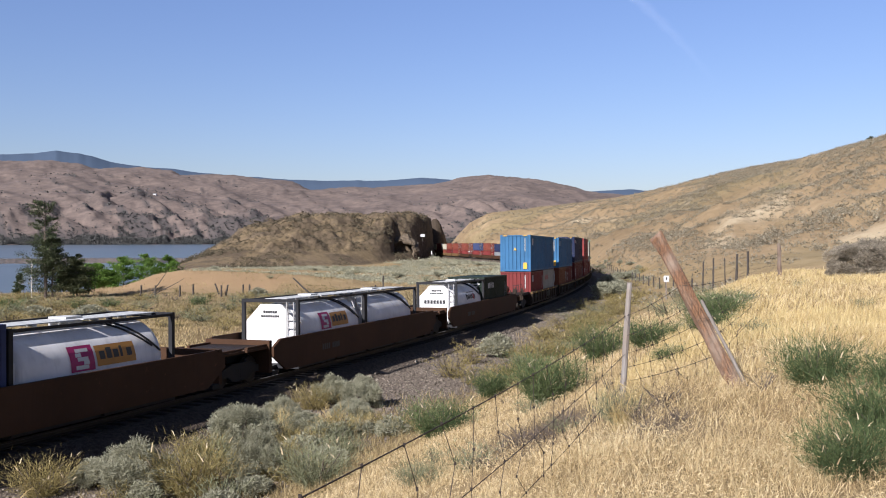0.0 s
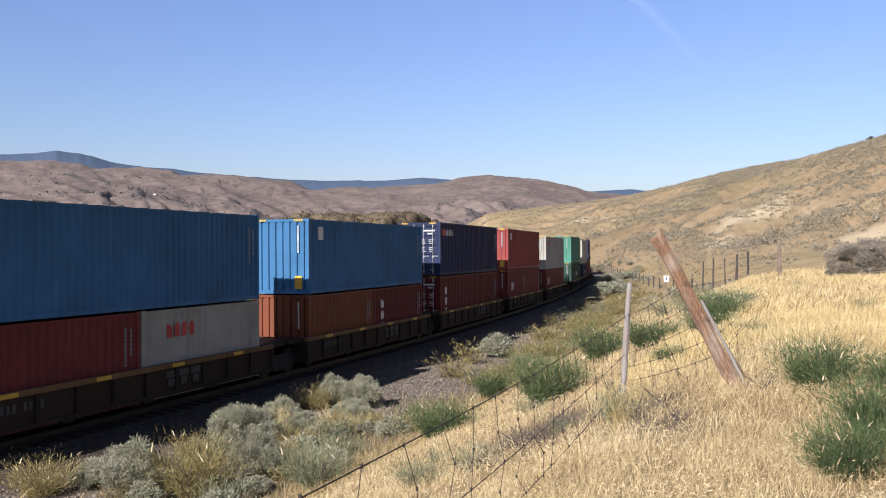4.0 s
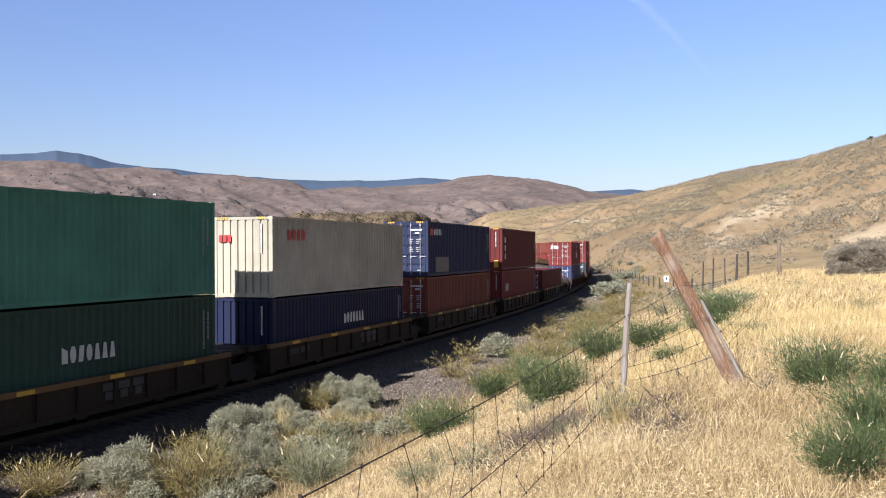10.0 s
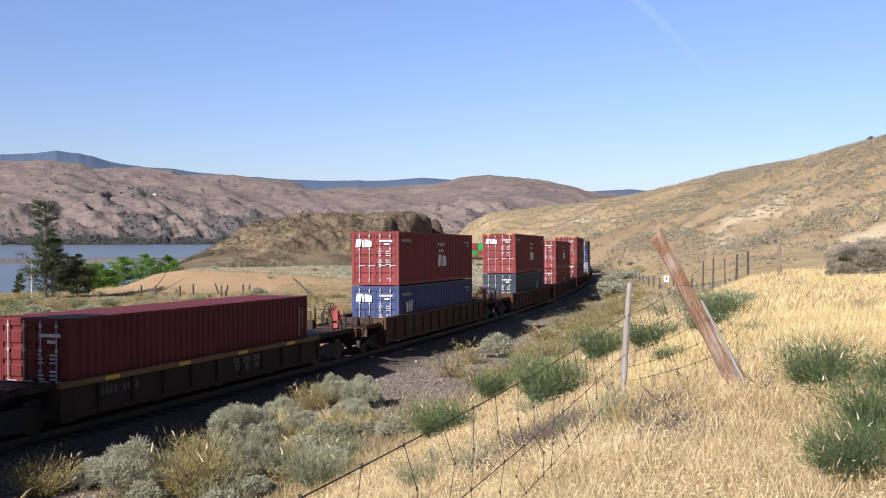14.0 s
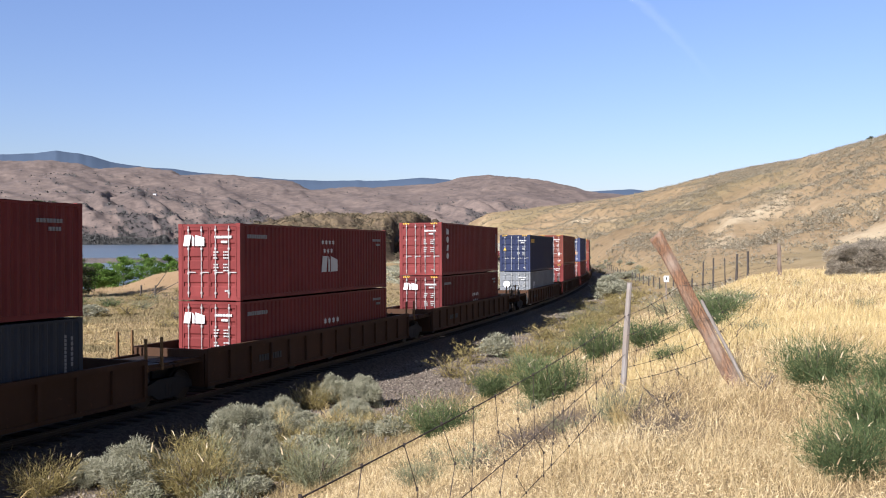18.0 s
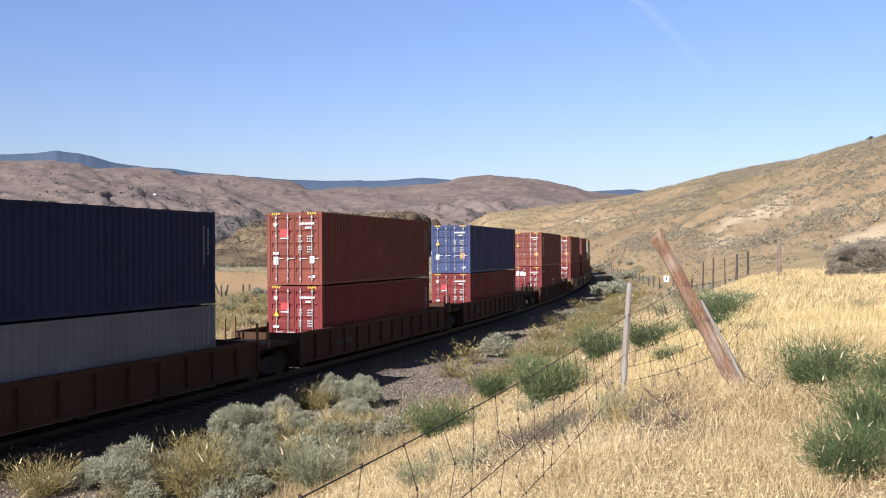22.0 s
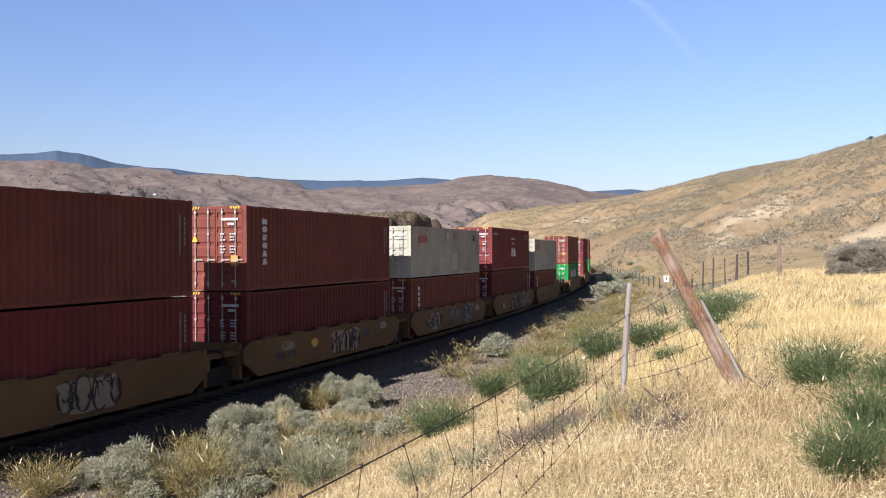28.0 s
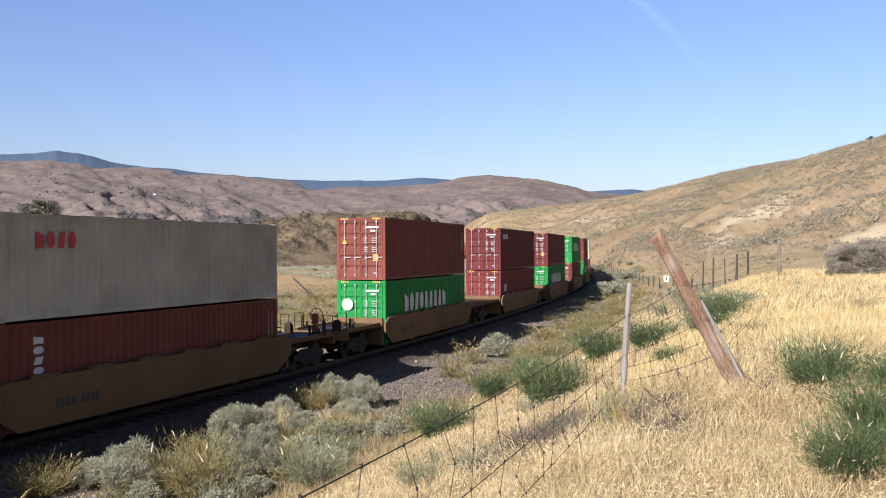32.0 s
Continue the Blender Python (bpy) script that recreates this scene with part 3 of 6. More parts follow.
def zim_logo(parent, face, x, z, k=1.0):
    """Three plain white blocks of unlike outline, set close together."""
    bm = bmesh.new()
    for a, w, kind in ((0, .42, 2), (.47, .12, 1), (.64, .48, 1)):
        glyph(bm, face, x + a * k, x + (a + w) * k, z, z + .5 * k, kind)
    part("logo", bm, MARK["white"], parent, "white block logo")


def star_field(parent, face, x, z, k=1.0):
    bm = bmesh.new()
    for i in range(4):
        star(bm, face, x + i * .3 * k, z + .34 * k, .12 * k)
    for i in range(3):
        star(bm, face, x + (.15 + i * .3) * k, z, .12 * k)
    part("logo", bm, MARK["white"], parent, "seven white stars")


def stripes(parent, H, L=12.19):
    """Black and yellow bars along the top edge of a tall container's front."""
    bm = bmesh.new()
    for y in (.2, .3, .4, .5, 1.84, 1.94, 2.04, 2.14):
        lean = .04 if y < 1 else -.04
        bm.faces.new([bm.verts.new((-.012, W2 - a, b)) for a, b in ((y, H - .1), (y + .055, H - .1), (y + .055 + lean, H - .015), (y + lean, H - .015))])
    part("height_stripes", bm, MARK["yellow"], parent, "yellow and black height stripes")["kind"] = "stuff"


NAMES_OF = {"sky_blue": "sky-blue", "navy": "dark navy-blue", "royal": "royal-blue", "red": "red", "oxide": "brownish oxide-red", "maroon": "dark maroon",
            "coral": "faded coral-red", "rust_orange": "rusty orange-brown", "white": "dirty off-white", "cream": "cream-white", "jade": "jade-green",
            "bottle": "dark bottle-green", "pale_jade": "weathered pale green", "slate": "slate-grey", "grey": "light grey", "lime": "bright green", "dark_blue": "dark blue", "dark_green": "dark green"}


def container(colour, H, L=12.19, doors=True, marks="", on="in a railway wagon", end_colour=None):
    c = thing("shipping_container", "%s %s corrugated shipping container %s" % (NAMES_OF[colour], "long" if L > 10 else "short", on), "container", "containers on the train")
    p = PAINT[colour]
    shared(("walls", L, H), "shell", lambda b: container_walls(b, L, H), p, c)
    shared(("frame", L, H), "frame", lambda b: container_frame(b, L, H), p, c)
    for x in (0, L - .178):
        for y in (-W2 - .003, W2 - .159):
            for z in (-.002, H - .116):
                shared("casting", "corner_casting", lambda b: box(b, 0, .178, 0, .162, 0, .118), p, c, Matrix.Translation((x - .002 if x == 0 else x + .002, y, z)))
    flip = Matrix.Translation((L, 0, 0)) @ Matrix.Rotation(math.pi, 4, "Z")
    for place, is_door in ((Matrix.Identity(4), doors), (flip, not doors)):
        if is_door:
            for y, s in ((1.075, 1), (-1.075, -1)):
                leaf = shared(("leaf", H), "door", lambda b: door_leaf(b, H), p, c, place @ Matrix.Translation((0, y if s > 0 else 0.0, 0)))
                for ry in (-.28, -.8):
                    shared(("rod", H), "lock_rod", lambda b: lock_rod(b, H), ROD, leaf, Matrix.Translation((0, ry, 0)))
        else:
            shared(("end", H), "end_wall", lambda b: end_wall(b, H), p, c, place)
    if H > 2.7:
        stripes(c, H)
    marks_on(c, marks, H, L, doors)
    return c


def marks_on(c, marks, H, L, doors):
    if doors:
        marking(c, "F", 1.46, H - .5, .68, .085, "white", 11)
        marking(c, "F", 1.72, H - .66, .26, .08, "white", 4)
        bm = bmesh.new()
        rnd = random.Random(int(H * 100) + len(marks))
        for k in range(6):
            z = H - .98 - .1 * k - (.12 if k > 2 else 0)
            words(bm, "F", 1.42, z, rnd.uniform(.12, .24), .045, 2)
            words(bm, "F", 1.80, z, rnd.uniform(.16, .26), .045, 3)
        words(bm, "F", 1.86, .3, .2, .06, 3)
        part("small_print", bm, MARK["print"], c, "rows of small white print")["kind"] = "stuff"
    else:
        marking(c, "F", 1.97, H - 1.32, .055, 1.05, "white", 13, True)
    if "zim" in marks:
        marking(c, "R", L - 1.5, H - .52, .85, .1, "grey", 8)
        marking(c, "R", L - 1.1, H - .72, .4, .1, "grey", 4)
        marking(c, "R", .45, H - .5, 1.3, .13, "grey", 9)
    else:
        marking(c, "R", L - .62, H * .42, .06, H * .42, "grey", 11, True)
        marking(c, "R", L - .4, H * .52, .06, H * .3, "grey", 6, True)
    for m in marks.split():
        if m == "zim":
            zim_logo(c, "R", L * .475, H * .32, 1.25)
            star_field(c, "R", L * .485, H * .64, 1.0)
        elif m == "zimdoor":
            zim_logo(c, "F", .22, H - .75, .75)
        elif m == "stars":
            star_field(c, "R", L * .5, H * .42, 1.2)
            marking(c, "R", L * .5, H * .16, 1.4, .14, "white", 6)
        elif m == "vertical":
            marking(c, "R", 1.0, H * .28, .32, H * .58, "white", 6, True, "logo")
        elif m == "vertical4":
            marking(c, "R", .85, H * .27, .42, H * .62, "white", 4, True, "logo")
        elif m == "tex":
            marking(c, "R", .75, H * .2, .35, H * .6, "white", 3, True, "logo")
        elif m == "plate":
            marking(c, "R", .55, H * .18, .55, H * .72, "grey", 1, False, "logo", "pale grey name plate")
            bm = bmesh.new()
            for i in range(8):
                box(bm, .66, .98, -W2 - .012, -W2, H * .22 + i * H * .082, H * .22 + i * H * .082 + H * .055)
            part("lettering", bm, MARK["black"], c, "dark vertical bars of writing")
        elif m == "word":
            marking(c, "R", .9, H - .75, 1.5, .36, "white", 5, False, "logo")
        elif m == "redword":
            marking(c, "R", .35, H - .72, .5, .34, "red", 1, False, "logo", "red square mark")
            marking(c, "R", .95, H - .72, 1.35, .34, "white", 5, False, "logo")
        elif m == "redlogo":
            marking(c, "R", 1.1, H - .85, 1.4, .42, "red", 4, False, "logo", "red block logo")
            marking(c, "F", .25, H - .9, .55, .25, "red", 3, False, "logo")
        elif m == "cai":
            marking(c, "R", 1.0, H * .5, .95, .55, "white", 3, False, "logo")
        elif m == "midword":
            marking(c, "R", L * .47, H * .5, 2.0, .42, "white", 7, False, "logo")
        elif m == "bigword":
            marking(c, "R", L * .2, H * .46, 6.4, .85, "white", 9, False, "logo", "large white block letters")
        elif m == "swoosh":
            bm = bmesh.new()
            for k in range(6):
                v = [bm.verts.new((L * .52 + dx, -W2 - .006, z)) for dx, z in ((k * .42, H * .18), (k * .42 + .12, H * .18), (k * .3 + 1.6, H * (.4 + .07 * k)), (k * .3 + 1.5, H * (.4 + .07 * k)))]
                bm.faces.new(v)
            part("logo", bm, MARK["white"], c, "white streaked wing logo")
            marking(c, "R", L * .45, H * .1, 3.8, .1, "white", 12)
        elif m == "patched":
            for x, z, w, h, mat in ((6.6, .25, 1.0, .95, "patch_grey"), (4.4, .2, .9, .8, "patch_grey"), (6.9, H - .62, .7, .42, "patch_rust"), (5.6, H - .6, .6, .36, "patch_grey"), (10.9, H - .7, .3, .4, "black")):
                marking(c, "R", x, z, w, h, mat, 1, False, "repair_patch", "repainted repair patch")
        elif m == "panel":
            marking(c, "R", 1.2, .2, 2.3, .8, "patch_dark", 1, False, "repair_patch", "dull repainted repair patch")
        elif m == "yellowword":
            marking(c, "R", .5, H - .62, 1.5, .3, "yellow", 5, False, "logo", "yellow bars of lettering")
        elif m == "square":
            marking(c, "R", .8, H - .8, .4, .5, "white", 1, False, "logo")
        elif m == "label":
            marking(c, "F", 1.84, H * .3, .27, .34, "orange", 1, False, "label", "small orange label")
        elif m == "triangle":
            bm = bmesh.new()
            sx = .3 if doors else 1.08
            bm.faces.new([bm.verts.new((-.05, W2 - a, b)) for a, b in ((sx, H * .58), (sx + .24, H * .58), (sx + .12, H * .66))][::-1])
            part("warning_label", bm, MARK["yellow"], c, "yellow warning triangle")
        elif m == "tal":
            marking(c, "F", .62, H - .98, .36, .3, "red", 1, False, "logo", "red square name mark")
            marking(c, "F", .62, H - 1.06, .36, .05, "white", 1)
            bm = bmesh.new()
            bm.faces.new([bm.verts.new((-.05, W2 - .4 - .09 * math.cos(a), H - .48 + .09 * math.sin(a))) for a in [i * math.pi / 6 for i in range(12)]])
            part("logo", bm, MARK["print"], c, "small white round mark")
            marking(c, "F", .28, H * .42, .26, .1, "print", 1)
        elif m == "papers":
            marking(c, "F", .3, H * .28, .22, .32, "print", 1, False, "label", "pale paper label")
            marking(c, "F", 1.92, H * .3, .2, .28, "white", 1, False, "label", "white paper label")
            marking(c, "F", 2.0, .3, .16, .09, "white", 1)
        elif m == "whites":
            marking(c, "F", .75, H * .55, .3, .36, "white", 1)
            marking(c, "F", 1.25, H * .55, .3, .36, "white", 1)
        elif m == "diamond":
            bm = bmesh.new()
            ring = [(1.7 + .42 * math.sin(a), H * .52 + .5 * math.cos(a)) for a in [i * math.pi / 4 for i in range(8)]]
            inner = [(1.7 + .22 * math.sin(a), H * .52 + .28 * math.cos(a)) for a in [i * math.pi / 4 for i in range(8)]]
            vo = [bm.verts.new((x, -W2 - .006, z)) for x, z in ring]
            vi = [bm.verts.new((x, -W2 - .006, z)) for x, z in inner]
            for i in range(8):
                bm.faces.new((vo[i], vo[(i + 1) % 8], vi[(i + 1) % 8], vi[i]))
            part("logo", bm, MARK["white"], c, "white ring logo")
        elif m == "corner":
            marking(c, "F", 1.85, .2, .3, .5, "yellow", 1, False, "label")
        elif m == "ball":
            bm = bmesh.new()
            bm.faces.new([bm.verts.new((-.05, W2 - .55 - .28 * math.cos(a), H * .62 + .28 * math.sin(a))) for a in [i * math.pi / 8 for i in range(16)]])
            part("logo", bm, MARK["white"], c, "white round logo")


def tank_container(marks="", L=6.06, H=2.59, colour="tank_white"):
    c = thing("tank_container", "white cylindrical tank in a dark steel frame", "tank container", "tank containers on the train")

    def frame_bars(bm):
        for x in (0, L - .13):
            for y in (-W2, W2 - .13):
                box(bm, x, x + .13, y, y + .13, 0, H)
            box(bm, x, x + .13, -W2 + .13, W2 - .13, H - .13, H)
            box(bm, x, x + .13, -W2 + .13, W2 - .13, 0, .16)
        for y in (-W2, W2 - .1):
            box(bm, .13, L - .13, y, y + .1, 0.02, .15)
            box(bm, .13, L - .13, y + .01, y + .08, H - .1, H - .02)
    shared(("tank_frame", L), "frame", frame_bars, PAINT["frame_grey"], c)
    R = 1.12
    prof = [(.14, .05)] + [(.14 + .42 * (1 - math.cos(a)), R * math.sin(a)) for a in (.25, .5, .75, 1.0, 1.25, 1.5)] + [(.62, R)]
    prof += [(L - x, r) for x, r in prof[::-1]]
    ves = shared(("vessel", L), "vessel", lambda b: lathe(b, prof, 36, (0, 0, 1.3)), PAINT[colour], c)
    for p in ves.data.polygons:
        p.use_smooth = True

    def pipework(bm):
        for x0, x1, low in ((L - 2.3, L - .85, .35), (L - 1.9, L - .55, .2)):
            arc = []
            for k in range(11):
                a = math.radians(96) * (1 - k / 10) + low * k / 10
                arc.append((x0 + (x1 - x0) * (k / 10) ** 1.4, -(R + .03) * math.cos(a), 1.3 + (R + .03) * math.sin(a)))
            tube(bm, arc, .03, 6)
    shared(("pipework", L), "drain_pipe", pipework, PAINT["frame_grey"], c, None, "curved dark pipe over the tank's shoulder")

    def walkway(bm):
        for y0, y1 in ((-.62, -.34), (-.3, -.02), (.02, .3)):
            for x0, x1 in ((.16, L * .48), (L * .5, L - .16)):
                box(bm, x0, x1, y0, y1, H - .015, H + .012)
        for x in np.linspace(.3, L - .35, 6):
            box(bm, x, x + .05, -.62, .3, H - .07, H - .018)
        box(bm, L / 2 - .3, L / 2 + .3, -.3, .3, H - .19, H + .07)
    shared(("walkway", L), "walkway", walkway, MARK["white"], c, None, "white walkway boards on top of the tank")

    def ladder(bm):
        for y in (-.75, -1.05):
            box(bm, -.02, .02, y, y + .04, .2, H - .1)
        for i in range(7):
            box(bm, -.02, .02, -1.05, -.72, .3 + i * .3, .33 + i * .3)
    shared("tank_ladder", "ladder", ladder, ROD, c)

    def head_plate(bm):
        ring = [(math.sin(a) * 1.17, math.cos(a) * 1.2 + 1.28) for a in [math.pi / 8 + i * math.pi / 4 for i in range(8)]]
        a = [bm.verts.new((.1, y, z)) for y, z in ring]
        b = [bm.verts.new((.3, y, z)) for y, z in ring]
        bm.faces.new(a)
        for i in range(8):
            bm.faces.new((a[i], b[i], b[(i + 1) % 8], a[(i + 1) % 8]))
    shared("head_plate", "head_plate", head_plate, PAINT[colour], c, None, "flat white end panel with small print")
    marking(c, "F", .9, 2.05, .6, .1, "black", 6).location.x = .11
    marking(c, "F", .8, 1.9, .8, .08, "black", 8).location.x = .11
    if "stolt" in marks:
        curved_mark(c, 2.05, .85, .68, "magenta", R)
        for x, w, lift in ((2.28, .45, .2), (2.25, .2, .08), (2.3, .38, -.03), (2.5, .2, -.13), (2.22, .45, -.24)):
            curved_mark(c, x, w, .1, "white", R, lift, .004)
        curved_mark(c, 2.98, 1.5, .56, "orange", R)
        for i in range(5):
            curved_mark(c, 3.1 + i * .26, .2 if i != 3 else .1, .3 if i % 2 else .22, "faded", R, .04 * (i % 2), .004)
    if "n" in marks.split():
        marking(c, "F", .45, 1.35, 1.3, .2, "black", 7, False, "logo").location.x = .11
        curved_mark(c, 2.75, 1.6, .05, "black", R, .27)
        for i in range(7):
            curved_mark(c, 2.42 + i * .28, .2 if i != 5 else .26, .34 if i in (0, 5) else .25, "red" if i == 5 else "black", R, -.02 * (i % 2))
    return c


def curved_mark(c, x, w, h, colour, R, lift=0.0, proud=0.0):
    """A patch that follows the tank's round side."""
    bm = bmesh.new()
    rows = []
    for i in range(5):
        a = .30 + lift / R - h / R * (i / 4 - .5)
        rows.append([bm.verts.new((xx, -(R + .02 + proud) * math.cos(a), 1.3 + (R + .018 + proud) * math.sin(a))) for xx in (x, x + w)])
    for a, b in zip(rows, rows[1:]):
        bm.faces.new((a[0], b[0], b[1], a[1]))
    part("logo", bm, MARK[colour], c, colour + " name patch")
# ---- wagons ----
def side_smooth(bm, x0, x1, z0, z1, y):
    """Deep plate side whose lower edge rises towards both ends."""
    s = 1 if y > 0 else -1
    prof = [(x0, z0 + .55), (x0 + .9, z0), (x1 - .9, z0), (x1, z0 + .55), (x1, z1 - .25), (x1 - .5, z1), (x0 + .5, z1), (x0, z1 - .25)]
    a = [bm.verts.new((x, y, z)) for x, z in prof]
    b = [bm.verts.new((x, y + s * .09, z)) for x, z in prof]
    n = len(prof)
    fa, fb = (a, b[::-1]) if s > 0 else (a[::-1], b)
    bm.faces.new(fa)
    bm.faces.new(fb)
    for i in range(n):
        q = (a[i], b[i], b[(i + 1) % n], a[(i + 1) % n])
        bm.faces.new(q if s > 0 else q[::-1])


def wheelset(bm):
    for y in (-.75, .75):
        prof = [(-.07, .1), (-.07, .42), (-.05, .46), (.04, .455), (.06, .49), (.075, .49), (.075, .12)]
        rings = []
        for dx, r in prof:
            yy = y - dx * (1 if y > 0 else -1)
            rings.append([bm.verts.new((r * math.cos(k * math.pi / 12), yy, r * math.sin(k * math.pi / 12))) for k in range(24)])
        for a, b in zip(rings, rings[1:]):
            for k in range(24):
                bm.faces.new((a[k], a[(k + 1) % 24], b[(k + 1) % 24], b[k]))
        bm.faces.new(rings[0])
        bm.faces.new(rings[-1])
    tube(bm, [(0, -.95, 0), (0, .95, 0)], .09, 10)


def sideframe(bm):
    for y in (-1.02, .92):
        prof = [(-1.15, .38), (-1.15, .6), (-.5, .78), (.5, .78), (1.15, .6), (1.15, .38), (.75, .38), (.45, .2), (-.45, .2), (-.75, .38)]
        a = [bm.verts.new((x, y, z)) for x, z in prof]
        b = [bm.verts.new((x, y + .1, z)) for x, z in prof]
        bm.faces.new(a)
        bm.faces.new(b[::-1])
        for i in range(len(prof)):
            bm.faces.new((a[i], b[i], b[(i + 1) % len(prof)], a[(i + 1) % len(prof)]))
    box(bm, -.25, .25, -.95, .95, .3, .62)
    for dx in (-.14, 0, .14):
        for y in (-1.04, .94):
            tube(bm, [(dx, y + .06, .28), (dx, y + .06, .6)], .05, 6)


def truck(car, x):
    t = shared("sideframe", "truck", sideframe, DARK_STEEL, car, Matrix.Translation((x, 0, 0)), "cast steel bogie")
    for dx in (-.9, .9):
        shared("wheelset", "wheelset", wheelset, WHEEL_STEEL, t, Matrix.Translation((dx, 0, .46)), "pair of steel wheels on an axle")


STYLES = {"a": (.34, 1.27, .5, "car_tan", True, 1.22), "b": (.34, 1.5, 2.15, "car_brown", True, 1.2), "c": (.28, 1.5, .55, "car_yellow", False, 0), "d": (.28, 1.42, 2.2, "car_brown", False, 0)}
STYLE_LABEL = {"a": "brown ribbed low-sided railway well wagon loaded with containers", "b": "rust-brown ribbed railway well wagon with long end decks",
               "c": "yellow smooth-sided railway well wagon with graffiti and grime", "d": "brown smooth-sided railway well wagon carrying tanks"}


def wagon(style, front_gap, rear_gap, front_coupler, rear_coupler, brake=False, graffiti=0):
    z0, z1, over, colour, ribbed, pitch = STYLES[style]
    L = 12.19
    w = thing("well_wagon", STYLE_LABEL[style], "railway wagon", "wagons of the freight train")
    p = PAINT[colour]
    x0, x1 = -over, L + over
    for y in (-1.36, 1.36):
        if ribbed:
            s = 1 if y > 0 else -1
            side = shared(("side", style, y), "side_wall", lambda b: box(b, x0, x1, min(y - s * .02, y), max(y - s * .02, y), z0, z1), p, w)
            shared(("chord", style, y), "top_chord", lambda b: box(b, x0 - .05, x1 + .05, min(y - s * .06, y + s * .09), max(y - s * .06, y + s * .09), z1 - .14, z1 + .003), PAINT["car_yellow" if style == "a" else "car_brown"], side)
            shared(("sill", style, y), "bottom_chord", lambda b: box(b, x0, x1, min(y - s * .04, y + s * .05), max(y - s * .04, y + s * .05), z0 - .003, z0 + .1), p, side)
            n = int((x1 - x0) / pitch)
            for i in range(n + 1):
                x = x0 + (x1 - x0) * i / n
                shared(("rib", style), "rib", lambda b: box(b, -.05, .05, -.05, .05, z0 + .1, z1 - .14), p, side, Matrix.Translation((x, y + s * .035, 0)))
        else:
            side = shared(("side", style, y), "side_wall", lambda b: side_smooth(b, x0, x1, z0, z1, y), p, w)
            for i in range(6 if style == "c" else 0):
                x = 1.2 + i * 1.95
                shared("guide", "guide_block", lambda b: box(b, -.45, .45, -.06, .06, 0, .07), p, side, Matrix.Translation((x, y, z1 + .002)))

    def floor(bm):
        for x in (x0 + .1, L * .25, L * .5, L * .75, x1 - .5):
            box(bm, x, x + .4, -1.33, 1.33, z0 - .1, z0 - .1 + .14)
        box(bm, x0, x1, -.3, .3, z0 - .12, z0 - .02)
    shared(("floor", style), "floor_frame", floor, DARK_STEEL, w)

    for end, gap, coup in ((-1, front_gap, front_coupler), (1, rear_gap, rear_coupler)):
        reach = gap / 2
        key = ("end", style, round(reach, 2), coup)

        far = -reach + (.55 if coup else .05)
        m = Matrix.Identity(4) if end < 0 else Matrix.Translation((L, 0, 0)) @ Matrix.Rotation(math.pi, 4, "Z")
        head = shared(("bulkhead", style), "end_bulkhead", lambda b: box(b, -over - .05, -over + .12, -1.3, 1.3, z0, z1 - .02), p, w, m)
        if far < -over - .1:
            shared(key + (1,), "centre_sill", lambda b: box(b, far, -over - .05, -.42, .42, .72, 1.117), DARK_STEEL, w, m)
            shared(key + (2,), "end_deck", lambda b: box(b, far, -over - .05, -1.25, 1.25, 1.12, 1.2), p, w, m)
            for y in (-1.2, 1.1):
                shared(key + (3, y), "deck_rail", lambda b: box(b, far + .1, -over - .05, y, y + .1, 1.203, 1.28), p, w, m)
            def boards(bm):
                n = max(2, int((-over - far) / .34))
                step = (-over - .1 - far) / n
                for i in range(n):
                    box(bm, far + .03 + i * step, far + .03 + (i + .82) * step, -.95, .95, 1.203, 1.236)
            shared(key + (6,), "deck_boards", boards, PAINT["steel_dark"], w, m, "worn steel deck grating")["kind"] = "stuff"
        if style == "b":
            for sx, sy in ((-over - .25, 1.22), (-reach + .5, 1.22)):
                shared(key + (7, sx, sy), "stanchion", lambda b: (box(b, sx - .035, sx + .035, sy - .03, sy + .03, 1.1, 2.05), box(b, sx - .05, sx + .05, sy - .045, sy + .045, 1.1, 1.32)), PAINT["car_yellow"], w, m, "thin rusty upright")
        if coup:
            shared(key + (4,), "coupler", lambda b: (box(b, -reach - .05, far, -.14, .14, .74, .98), box(b, -reach - .12, -reach + .2, -.2, .2, .7, 1.02)), DARK_STEEL, w, m)
            shared(key + (5,), "end_beam", lambda b: box(b, far - .003, far + .12, -1.28, 1.28, .8, 1.117), p, w, m)
        if coup:
            tx = reach - 2.2 if reach > 2.4 else reach - 1.6
            truck(w, -tx if end < 0 else L + tx)
        elif end < 0:
            truck(w, -reach)
        if coup:
            fx = -reach + .62
            for y in (-1.2, .8):
                def grab(bm):
                    for yy in (y, y + .4):
                        tube(bm, [(fx, yy, 1.15), (fx, yy, 1.95)], .018, 6)
                    for z in (1.55, 1.95):
                        tube(bm, [(fx, y, z), (fx, y + .4, z)], .015, 6)
                shared(("grab", round(reach, 2), y), "grab_iron", grab, DARK_STEEL, w, m)
            shared(("stake", round(reach, 2)), "stanchion", lambda b: tube(b, [(fx + .7, 1.25, 1.2), (fx + .7, 1.25, 1.75)], .03, 6), DARK_STEEL, w, m)
